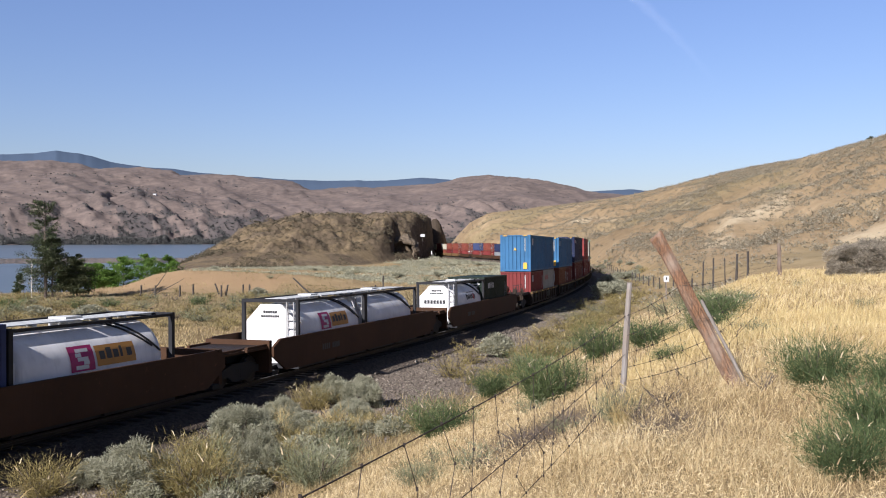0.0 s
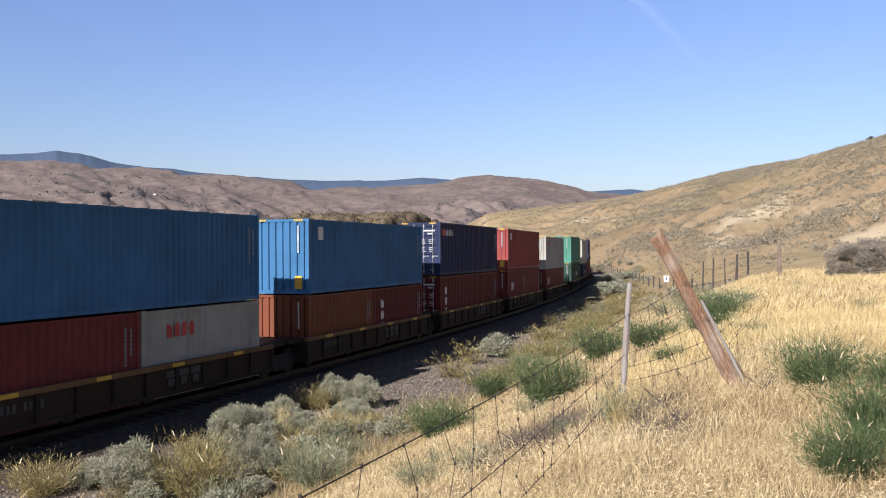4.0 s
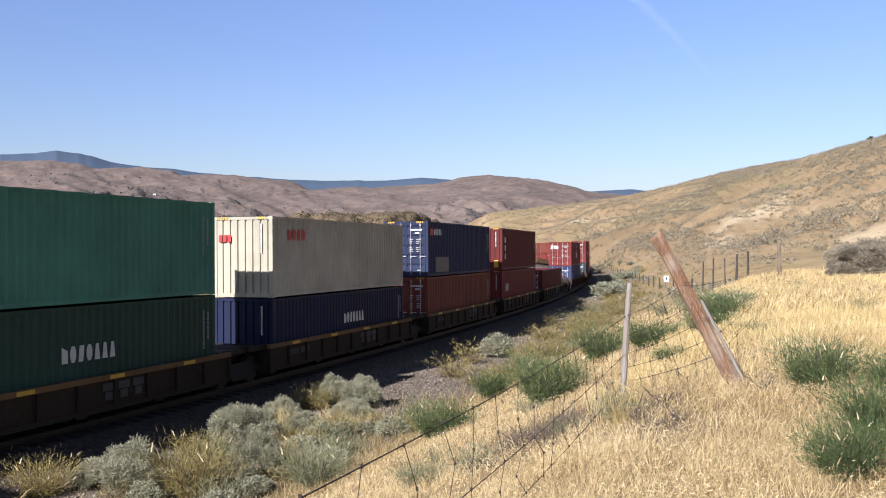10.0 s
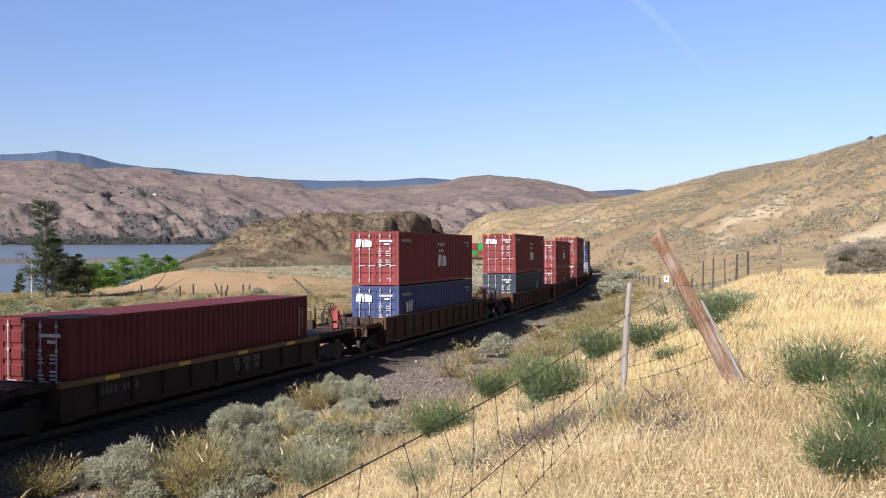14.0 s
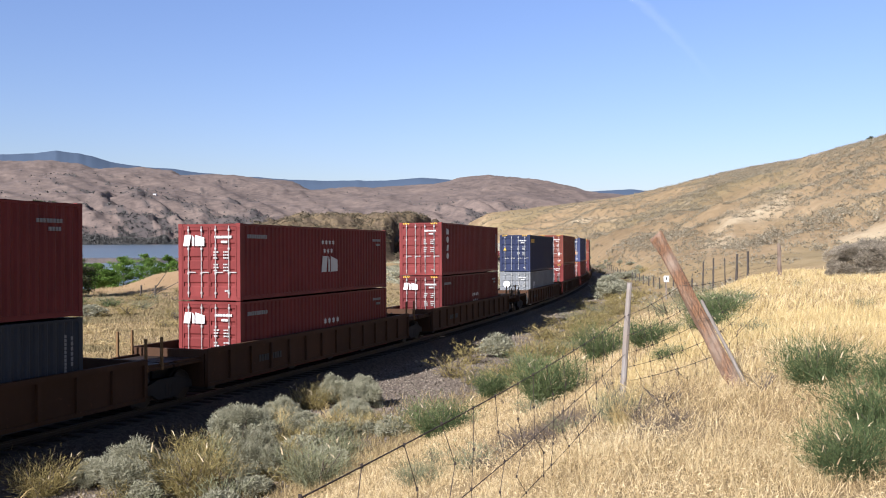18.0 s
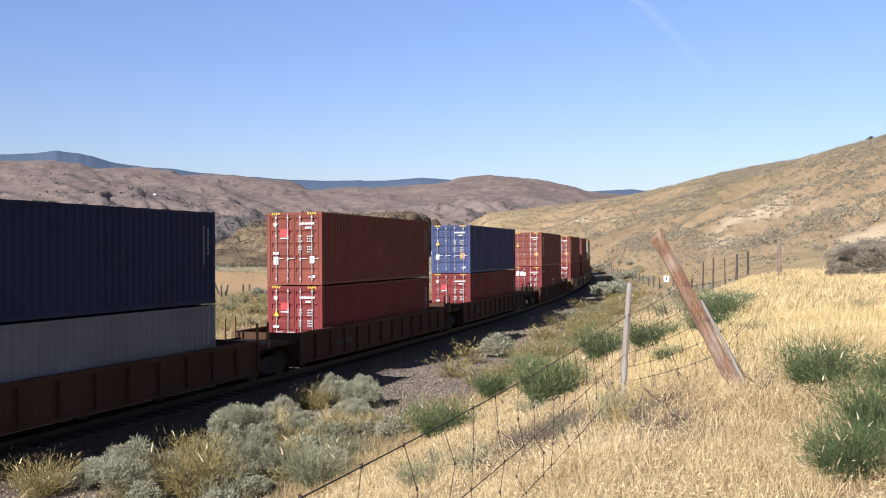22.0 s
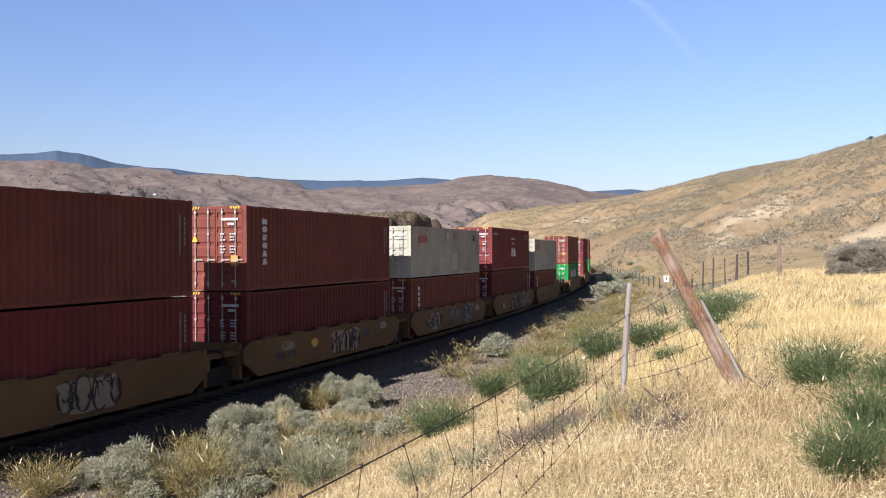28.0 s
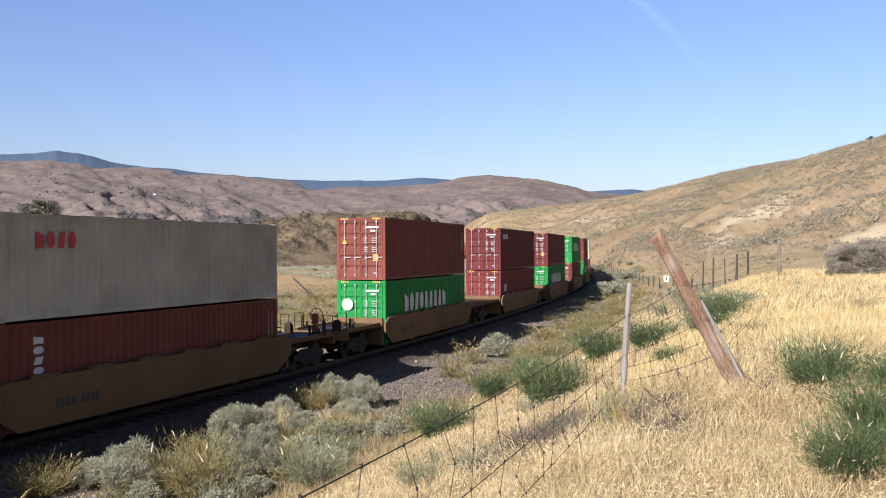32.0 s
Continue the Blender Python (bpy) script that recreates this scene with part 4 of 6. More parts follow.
        if coup and brake:
            def brake_wheel(bm):
                fx = -reach + .75
                pts = [(fx, .55 + .28 * math.cos(k * math.pi / 8), 1.95 + .28 * math.sin(k * math.pi / 8)) for k in range(17)]
                tube(bm, pts, .02, 6, False)
                for k in range(4):
                    a = k * math.pi / 4
                    tube(bm, [(fx, .55 + .28 * math.cos(a), 1.95 + .28 * math.sin(a)), (fx, .55 - .28 * math.cos(a), 1.95 - .28 * math.sin(a))], .014, 5)
                box(bm, fx + .03, fx + .2, .44, .66, 1.6, 2.02)
                box(bm, fx + .05, fx + .2, .45, .65, 1.18, 1.5)
            shared(("brake", round(reach, 2)), "hand_brake", brake_wheel, PAINT["coral"] if end > 0 else PAINT["steel_dark"], w, m, "hand brake wheel on its gearbox")
        if coup and reach > 1.5:
            def reservoir(bm):
                rad = .3
                ring = [(-reach + 1.15, .02), (-reach + 1.15, rad * .8), (-reach + 1.2, rad), (-reach + 2.1, rad), (-reach + 2.15, rad * .8), (-reach + 2.15, .02)]
                lathe(bm, ring, 18, (0, .35, 1.54))
            if end < 0 and brake and style == "a":
                shared(("reservoir", round(reach, 2)), "air_reservoir", reservoir, PAINT["rust_orange"], w, m, "rusty cylinder on the end deck")

            def fittings(bm):
                fx = -reach + .9
                box(bm, fx, fx + .26, -.7, -.42, 1.24, 1.56)
                box(bm, fx + .05, fx + .2, -.66, -.46, 1.56, 1.62)
                for dx, y, h in ((.2, -1.12, .5), (.55, -1.12, .34), (.9, -.9, .42), (.25, 1.1, .62), (.7, 1.15, .3), (1.0, .9, .45)):
                    box(bm, fx + dx, fx + dx + .07, y - .04, y + .04, 1.2, 1.2 + h)
                tube(bm, [(fx - .1, -1.0, 1.42), (fx + .5, -1.02, 1.46), (fx + 1.0, -.85, 1.24)], .022, 6)
                tube(bm, [(fx, .95, 1.3), (fx + .9, .75, 1.32)], .03, 6)
            shared(("fittings", round(reach, 2)), "deck_gear", fittings, PAINT["car_tan"], w, m, "brake gear and stanchions")["kind"] = "stuff"
    # stencilled marks and graffiti on the side that faces the bank
    bm = bmesh.new()
    yy = -1.36 - (.095 if not ribbed else .03)
    k = 0.9 if ribbed else 1.5
    if style == "a":
        for a0, a1 in ((0, .44), (.58, 1.02), (1.16, 1.6)):
            box(bm, 7.0 + a0, 7.0 + a1, yy - .004, yy + .02, z0 + .5, z0 + .7)
            box(bm, 7.08 + a0, 6.92 + a1, yy - .004, yy + .02, z0 + .25, z0 + .46)
        for k2 in range(4):
            x = 1.0 + k2 * 3.1
            shared("reflector", "reflector", lambda b: box(b, 0, .55, -1.456, -1.44, z1 - .125, z1 - .02), MARK["yellow"], w, Matrix.Translation((x, 0, 0)), "yellow reflective strip")
    for i in range(9):
        if i != 4:
            box(bm, k + i * .17, k + i * .17 + .11, yy - .004, yy + .02, z0 + .42, z0 + .64)
    part("stencil", bm, MARK["faded"], w, "faded stencilled marks")["kind"] = "stuff"
    if graffiti:
        pieces = graffiti % 10
        graffiti //= 10
        rnd = random.Random(graffiti)
        x = 1.0 + graffiti * .37 % 1.5 + (3 - pieces) * 2.2
        for piece in range(pieces):
            wide = rnd.uniform(1.9, 3.0)
            fill, line = (("grey", "faded"), ("faded", "grey"), ("patch_rust", "faded"), ("grey", "black"), ("faded", "patch_rust"))[(graffiti + piece * 2) % 5]
            if pieces == 1:
                fill, line = "patch_rust", "black"
            bm = bmesh.new()
            n = 22
            ring = []
            for k in range(n):
                a = 2 * math.pi * k / n
                r = rnd.uniform(.8, 1.05)
                ring.append(bm.verts.new((x + wide / 2 + wide / 2 * r * max(-1, min(1, 1.35 * math.cos(a))), yy - .004, z0 + .6 + .46 * r * max(-1, min(1, 1.3 * math.sin(a))))))
            bm.faces.new(ring)
            spray = part("graffiti", bm, MARK[fill], w, "sprayed background of graffiti")
            bm = bmesh.new()
            for i in range(int(wide / .3)):
                cx = x + .25 + i * .3
                for stroke in range(3):
                    a0, sweep, rr = rnd.uniform(0, 6.28), rnd.uniform(1.2, 3.6), rnd.uniform(.2, .5)
                    cz = z0 + .6 + rnd.uniform(-.15, .15)
                    pts = [(cx + rr * .55 * math.cos(a0 + sweep * k / 7), yy - .008, max(z0 + .12, min(z1 - .1, cz + rr * math.sin(a0 + sweep * k / 7)))) for k in range(8)]
                    tube(bm, pts, [.026 + .014 * math.sin(k * 1.3 + i) for k in range(8)], 4)
            part("scrawl", bm, MARK[line], spray, "sprayed scrawl")["kind"] = "stuff"
            x += wide + rnd.uniform(.3, 1.6)
        for k in range(5):
            bm = bmesh.new()
            cx, cz, wx = rnd.uniform(.6, 11), z0 + rnd.uniform(.3, .95), rnd.uniform(.2, .5)
            bm.faces.new([bm.verts.new((cx + wx * math.cos(q * .524) * rnd.uniform(.8, 1.2), yy - .0025, cz + .17 * math.sin(q * .524))) for q in range(12)])
            part("paint_patch", bm, MARK[("yellow", "patch_rust", "yellow", "faded", "patch_rust")[k]], w, "patch of fresh or worn paint")
    return w


# ---- the train, from its front to its rear ----
H9, H8 = 2.896, 2.591
WELL = .25
TRAIN = []


def unit(off, style, lower, upper=None, **kw):
    """lower: loads in the well, from the front; upper: the load on top. Each load: (colour, height, length, doors, marks)."""
    TRAIN.append((off, style, lower, upper, kw))


def c40(colour, H=H9, doors=True, marks=""):
    return (colour, H, 12.19, doors, marks)


def c20(colour, doors=True, marks="", H=H8):
    return (colour, H, 6.06, doors, marks)


T = "tank"
unit(-140.3, "d", [c20("royal", False), (T, "stolt")], start=True)
unit(-120.8, "d", [(T, "stolt"), (T, "")])
unit(-102.0, "d", [(T, "n"), c20("dark_green", True, "word")], end=True)
unit(-81.2, "a", [c20("red", False, "square"), c20("white", False, "redlogo")], c40("sky_blue", H9, False, "square corner triangle"), start=True, brake=True)
unit(-65.5, "a", [c20("rust_orange", False), c20("maroon", True, "tex")], c40("sky_blue", H9, False, "square corner"))
unit(-50.4, "a", [c40("maroon", H9, True, "tex")], c40("navy", H9, True, "redword"))
unit(-34.9, "a", [c20("red", False, "cai", H9), c20("red", True, "", H9)], c40("coral", H9, False, "corner triangle square"))
unit(-19.2, "a", [c40("red", H8, False, "cai")], c40("white", H9, False, "redlogo"), end=True, brake=True)
unit(0.0, "a", [c40("bottle", H9, False, "midword whites")], c40("jade", H9, False, "plate triangle"), start=True)
unit(15.65, "a", [c40("dark_blue", H8, False, "midword")], c40("cream", H9, False, "redlogo"))
unit(31.4, "a", [c40("oxide", H9, True)], c40("navy", H9, True, "redword panel"))
unit(47.07, "a", [c40("red", H9, False, "cai")], c40("maroon", H9, False, "tex corner"))
unit(62.7, "a", [c40("maroon", H8, True)], end=True, brake=True)
unit(84.0, "b", [c40("royal", H8, True, "cai zimdoor")], c40("red", H8, True, "zim zimdoor"), start=True, end=True, brake=True)
unit(107.95, "b", [c40("slate", H8, True, "swoosh")], c40("red", H9, True, "zim zimdoor"), start=True)
unit(127.3, "b", [c40("red", H8, True, "stars zimdoor")], c40("red", H8, True, "zim zimdoor"))
unit(147.3, "b", [c40("maroon", H9, True, "stars zimdoor")], c40("red", H9, True, "vertical4"), end=True)
unit(170.6, "b", [c40("grey", H8, True, "diamond ball")], c40("navy", H9, True, "yellowword triangle"), start=True)
unit(189.95, "b", [c40("red", H9, True, "tal triangle")], c40("oxide", H9, True, "tal papers"))
unit(209.6, "b", [c40("red", H9, True, "tal")], c40("royal", H9, True, "label papers triangle"), end=True)
unit(232.8, "b", [c40("red", H9, True, "stars zimdoor")], c40("oxide", H9, True, "vertical label triangle"), start=True, end=True, brake=True)
unit(253.75, "c", [c40("red", H9, True, "triangle")], c40("oxide", H9, True, "vertical label triangle"), start=True, graffiti=31)
unit(268.9, "c", [c40("maroon", H9, True, "label")], c40("oxide", H9, True, "vertical label triangle"), graffiti=51)
unit(283.8, "c", [c40("oxide", H9, True, "vertical")], c40("cream", H8, True, "redlogo patched"), graffiti=73)
unit(299.15, "c", [c40("maroon", H9, True)], c40("red", H9, True, "zim zimdoor"), graffiti=122)
unit(313.75, "c", [c40("oxide", H8, True, "vertical")], c40("cream", H8, True, "redlogo"), end=True, brake=True)
unit(335.6, "c", [c40("lime", H9, True, "bigword ball")], c40("oxide", H9, True, "label triangle"), start=True)
unit(356.5, "c", [c40("red", H9, True, "cai")], c40("maroon", H9, True, "word"))
unit(375.5, "c", [c40("lime", H9, True, "bigword")], c40("maroon", H9, True, "label"))
unit(394.5, "c", [c40("red", H9, True)], c40("lime", H9, True, "bigword ball"))
unit(412.5, "c", [c40("lime", H9, True, "bigword")], c40("red", H9, True), end=True)
tail = ("red", "lime", "oxide", "cream", "maroon", "lime", "red", "navy", "oxide", "royal", "red", "coral", "lime", "oxide", "white", "red", "jade", "maroon", "red", "oxide", "navy", "red", "red", "cream", "oxide")
for k in range(24):
    unit(433.0 + k * 16.4, "a", [c40(tail[k], H9, True)], c40(tail[(k * 7 + 3) % 25], H9, True), start=k % 5 == 0, end=k % 5 == 4)
MOVERS = []
for i, (off, style, lower, upper, kw) in enumerate(TRAIN):
    prev_gap = off - TRAIN[i - 1][0] - 12.19 if i else 7.3
    next_gap = TRAIN[i + 1][0] - off - 12.19 if i + 1 < len(TRAIN) else 4
    car = wagon(style, prev_gap, next_gap, kw.get("start", False), kw.get("end", False), kw.get("brake", False), kw.get("graffiti", 0))
    MOVERS.append((car, off, Matrix.Identity(4)))
    x = 0.0
    for load in lower:
        if load[0] == T:
            c = tank_container(load[1])
            MOVERS.append((c, off, Matrix.Translation((x, 0, WELL - .12))))
            x += 6.1
        else:
            colour, H, L, doors, marks = load
            c = container(colour, H, L, doors, marks)
            MOVERS.append((c, off, Matrix.Translation((x, 0, WELL))))
            x += 6.13
    if upper:
        colour, H, L, doors, marks = upper
        c = container(colour, H, L, doors, marks, "stacked on another")
        MOVERS.append((c, off, Matrix.Translation((0, 0, WELL + lower[0][1] + .03))))
# ---- plants: leaves and blades as real slivers ----
def mesh_of(name, verts, quads, tris=None):
    me = bpy.data.meshes.new(name)
    nq = 0 if quads is None else len(quads)
    nt = 0 if tris is None else len(tris)
    loops = np.concatenate([a.ravel() for a in (quads, tris) if a is not None]).astype(np.int32)
    me.vertices.add(len(verts))
    me.vertices.foreach_set("co", np.asarray(verts, np.float32).ravel())
    me.loops.add(len(loops))
    me.loops.foreach_set("vertex_index", loops)
    me.polygons.add(nq + nt)
    starts = np.concatenate([np.arange(nq) * 4, nq * 4 + np.arange(nt) * 3]).astype(np.int32)
    me.polygons.foreach_set("loop_start", starts)
    me.polygons.foreach_set("loop_total", np.concatenate([np.full(nq, 4), np.full(nt, 3)]).astype(np.int32))
    me.update(calc_edges=True)
    return me


def blades(rng, base, way, length, width, droop=.25):
    """Slivers from base along way, bent downwards: five corners each. Returns corners, quads, triangles."""
    n = len(base)
    way = way / np.linalg.norm(way, axis=1, keepdims=True)
    side = np.cross(way, rng.normal(size=(n, 3)))
    side /= np.linalg.norm(side, axis=1, keepdims=True) + 1e-9
    w = side * (width / 2)[:, None]
    mid = base + way * (length * .55)[:, None]
    tip = base + way * length[:, None]
    flat = way * np.array([1, 1, 0])
    tip = tip + (flat * .6 - np.array([0, 0, 1])) * (droop * length * rng.uniform(.2, 1, n))[:, None]
    v = np.stack([base - w, base + w, mid + w * .85, mid - w * .85, tip], 1).reshape(-1, 3)
    k = np.arange(n)[:, None] * 5
    return v, k + np.array([[0, 1, 2, 3]]), k + np.array([[3, 2, 4]])


def flecks(rng, base, way, length, width):
    """Small pointed leaves, one triangle each."""
    n = len(base)
    way = way / np.linalg.norm(way, axis=1, keepdims=True)
    side = np.cross(way, rng.normal(size=(n, 3)))
    side /= np.linalg.norm(side, axis=1, keepdims=True) + 1e-9
    w = side * (width / 2)[:, None]
    v = np.stack([base - w, base + w, base + way * length[:, None]], 1).reshape(-1, 3)
    return v, np.zeros((0, 4), np.int64), np.arange(n * 3).reshape(-1, 3)


def joined(chunks):
    vs, qs, ts, o = [], [], [], 0
    for v, q, t in chunks:
        vs.append(v)
        qs.append(q + o)
        ts.append(t + o)
        o += len(v)
    return np.concatenate(vs), np.concatenate(qs), np.concatenate(ts)


def leaf_material(name, stops, rough=.75, through=.25, blotch=1.1):
    m, n, l, b = material(name, rough)
    g = n.new("ShaderNodeNewGeometry")
    r = ramp(n, [(p, tuple(v * .74 for v in c)) for p, c in stops])
    oi = n.new("ShaderNodeObjectInfo")
    f = math_node(n, l, "ADD", math_node(n, l, "MULTIPLY", g.outputs["Random Per Island"], .8), math_node(n, l, "MULTIPLY", oi.outputs["Random"], .2))
    geo = g.outputs["Position"]
    blot = math_node(n, l, "MULTIPLY", math_node(n, l, "SUBTRACT", noise_tex(n, l, .9, 4, geo), .5), blotch)
    l.new(math_node(n, l, "ADD", f, blot), r.inputs[0])
    l.new(r.outputs[0], b.inputs["Base Color"])
    b.inputs["Specular IOR Level"].default_value = .2
    if through:
        tr = n.new("ShaderNodeBsdfTranslucent")
        l.new(r.outputs[0], tr.inputs[0])
        mx = n.new("ShaderNodeMixShader")
        mx.inputs[0].default_value = through
        l.new(b.outputs[0], mx.inputs[1])
        l.new(tr.outputs[0], mx.inputs[2])
        l.new(mx.outputs[0], n["Material Output"].inputs[0])
    return m


STRAW = leaf_material("dry_straw", ((0, (.20, .13, .068)), (.3, (.53, .395, .195)), (.7, (.78, .62, .35)), (1, (.92, .79, .51))))
FIELD_OLIVE = leaf_material("field_weed_leaf", ((0, (.19, .155, .078)), (.5, (.26, .212, .108)), (1, (.35, .285, .15))))
FIELD_TAN = leaf_material("field_grass_leaf", ((0, (.33, .245, .125)), (.5, (.43, .325, .165)), (1, (.55, .43, .235))))
GOLD = leaf_material("golden_grass", ((0, (.42, .30, .12)), (.5, (.64, .49, .22)), (1, (.8, .65, .34))))
WEED = leaf_material("dry_weed", ((0, (.22, .17, .08)), (.5, (.38, .295, .145)), (1, (.58, .46, .25))))
SAGE = leaf_material("sage_leaf", ((0, (.29, .275, .185)), (.5, (.43, .42, .295)), (1, (.60, .585, .43))), .75, .4, .9)
OLIVE = leaf_material("olive_leaf", ((0, (.17, .138, .05)), (.5, (.34, .275, .105)), (1, (.52, .415, .175))), .75, .35)
GREEN = leaf_material("green_broom_leaf", ((0, (.045, .072, .028)), (.5, (.105, .145, .056)), (1, (.21, .25, .105))))
GREYGREEN = leaf_material("grey_green_leaf", ((0, (.12, .125, .065)), (.5, (.24, .25, .14)), (1, (.37, .37, .23))))
DEADBROWN = leaf_material("dead_twig_leaf", ((0, (.08, .06, .045)), (.5, (.17, .13, .095)), (1, (.28, .22, .165))))
GREYBROWN = leaf_material("grey_brown_leaf", ((0, (.25, .21, .155)), (.5, (.42, .365, .28)), (1, (.60, .53, .41))), .75, .4)
EARS = leaf_material("pale_seed_heads", ((0, (.55, .42, .24)), (1, (.80, .68, .46))))
PINE = leaf_material("pine_needles", ((0, (.024, .036, .018)), (.5, (.058, .078, .036)), (1, (.115, .13, .06))), .7, .15)
JUNIPER = leaf_material("juniper_scales", ((0, (.035, .044, .02)), (.5, (.08, .092, .042)), (1, (.15, .155, .075))), .75, .2)
WILLOW = leaf_material("willow_leaf", ((0, (.05, .10, .012)), (.5, (.11, .20, .03)), (1, (.20, .31, .06))))
TWIG = plain("twig_bark", (.14, .11, .085), .9, 0, .4, 20)


def bush_mesh(kind, seed, share=1.0):
    """Foliage of a bush about one metre high and wide, its foot at the origin."""
    rng = np.random.default_rng(seed)
    parts_ = []
    if kind in "sb":
        lobes = 46
        for i in range(lobes):
            a, rr = rng.uniform(0, 2 * math.pi), math.sqrt(rng.uniform(0, 1)) * .42
            roof = .82 * math.sqrt(max(0.02, 1 - (rr / .5) ** 2))
            h = roof * (rng.uniform(.72, 1.0) if i % 3 else rng.uniform(.15, .7))
            c = np.array([rr * math.cos(a), rr * math.sin(a), h])
            n = int(620 * share)
            d = rng.normal(size=(n, 3))
            d /= np.linalg.norm(d, axis=1, keepdims=True)
            base = c + d * np.array([.9, .9, 1.25]) * rng.uniform(.05, .13, (n, 1)) * rng.uniform(.8, 1.25)
            way = d * .8 + np.array([0, 0, .5]) + rng.normal(size=(n, 3)) * .4
            parts_.append(flecks(rng, base, way, rng.uniform(.03, .06, n) / share ** .3, rng.uniform(.008, .014, n) / share ** .5))
    else:
        n = {"g": 7500, "k": 5000, "o": 3600, "d": 700, "c": 420}[kind]
        n = int(n * share)
        a = rng.uniform(0, 2 * math.pi, n)
        rr = np.sqrt(rng.uniform(0, 1, n)) * (.22 if kind != "c" else .14)
        base = np.stack([rr * np.cos(a), rr * np.sin(a), np.zeros(n)], 1)
        lean = {"g": .62, "k": .75, "o": .6, "d": .9, "c": .35}[kind]
        way = np.stack([np.cos(a) * rr * lean * 5, np.sin(a) * rr * lean * 5, np.full(n, 1.0)], 1) + rng.normal(size=(n, 3)) * .24
        up = rng.uniform(.0, .72, n)
        base = base + way * (up * .9)[:, None]
        ln = rng.uniform(.08, .2, n) * (1.0 if kind != "c" else 2.6)
        parts_.append(blades(rng, base, way + rng.normal(size=(n, 3)) * .62, ln, rng.uniform(.004, .0085, n) / share ** .5, .12))
    v, q, t = joined(parts_)
    v[:, 2] = np.maximum(v[:, 2], .0)
    v[:, 2] *= 1.0 / np.percentile(v[:, 2], 99)
    half = np.percentile(np.hypot(v[:, 0], v[:, 1]), 97)
    v[:, :2] *= .5 / half
    return mesh_of("foliage", v, q, t)


def stems_mesh(seed, spread=.36, n=9):
    rnd = random.Random(seed)
    bm = bmesh.new()
    for i in range(n):
        a = rnd.uniform(0, 6.28)
        e = Vector((math.cos(a) * rnd.uniform(.1, spread), math.sin(a) * rnd.uniform(.1, spread), rnd.uniform(.45, .8)))
        tube(bm, [(0, 0, -.03), e * .5 + Vector((rnd.uniform(-.05, .05), rnd.uniform(-.05, .05), 0)), e], [.018, .012, .005], 5)
    me = bpy.data.meshes.new("stems")
    bm.to_mesh(me)
    bm.free()
    return me


BUSH = {"s": ("sagebrush", "silvery grey-green sagebrush bush on stony ground", SAGE), "o": ("rabbitbrush", "olive-brown rabbitbrush on the track's edge", OLIVE),
        "g": ("green_shrub", "fresh green broom-like shrub in dry grass", GREEN), "k": ("grey_green_shrub", "low grey-green shrub among dry grass", GREYGREEN),
        "b": ("brown_sagebrush", "fuzzy grey-brown sagebrush beside the field fence", GREYBROWN),
        "d": ("dead_shrub", "dead brown twiggy shrub in straw grass", DEADBROWN), "c": ("grass_tuft", "tall golden tuft of dry bunch grass", GOLD)}
BUSH_MESH = {k: [bush_mesh(k, 100 + ord(k) * 10 + i) for i in range(3)] for k in BUSH}
BUSH_LIGHT = {k: [bush_mesh(k, 300 + ord(k) * 10 + i, .1 if k in "sb" else .16) for i in range(3)] for k in BUSH}
STEMS = [stems_mesh(5 + i) for i in range(3)]
EAR_MESH = []
for i in range(2):
    rng = np.random.default_rng(900 + i)
    n = 20
    b0 = np.stack([rng.uniform(-.42, .42, n), rng.uniform(-.42, .42, n), rng.uniform(.3, .95, n)], 1)
    EAR_MESH.append(mesh_of("seed_heads", *blades(rng, b0, np.stack([rng.normal(size=n) * .35, rng.normal(size=n) * .35, np.ones(n)], 1), rng.uniform(.11, .2, n), rng.uniform(.011, .02, n), .2)))
rnd = random.Random(11)


def shrub(kind, x, y, h, w, ears=False, fine=False):
    name, label, mat = BUSH[kind]
    i = rnd.randrange(3)
    b = thing(name, label, "grass tuft" if kind == "c" else "shrub", name.replace("_", " ") + " plants by the line")
    b.matrix_basis = Matrix.Translation((x, y, ground_at(x, y) - .02)) @ Matrix.Rotation(rnd.uniform(0, 6.28), 4, "Z")
    size = Matrix.Diagonal((w * 1.18, w * 1.18 * rnd.uniform(.85, 1.1), h * 1.08, 1))
    placed("foliage", (BUSH_MESH if fine else BUSH_LIGHT)[kind][i], mat, b, size)
    if kind not in "cb":
        placed("stem", STEMS[i], TWIG, b, size)["kind"] = "stuff"
    if ears:
        placed("seed_head", EAR_MESH[i % 2], EARS, b, size, "pale dry seed heads")["kind"] = "stuff"
    return b


PLANTS = (
    ("s", -6.72, 19.45, .98, 1.47), ("s", -7.79, 20.0, .57, .88), ("s", -5.21, 23.4, 1.1, 1.62), ("s", -4.21, 20.35, .96, 1.15), ("s", -3.72, 30.5, .92, 1.34),
    ("s", -2.71, 29.9, .94, 1.22), ("s", -4.79, 26.8, .76, 1.18), ("s", -2.74, 26.9, .68, 1.18), ("s", -3.97, 25.9, .52, .98), ("s", 2.66, 44.1, 1.05, 1.72))
PLANTS2 = (
    ("s", 17.6, 96.2, 1.7, 3.0), ("s", 24.0, 130.6, 1.5, 3.4), ("s", 21.1, 108.3, 1.5, 2.7), ("s", 29.7, 147.7, 1.3, 3.7), ("s", -5.83, 24.1, .61, .91),
    ("o", -8.58, 19.2, .79, 1.45), ("o", -5.31, 19.0, 1.14, 1.79), ("o", -6.13, 22.5, .64, 1.13), ("o", -4.28, 29.7, .78, 1.5), ("o", .37, 37.0, .98, 1.86))
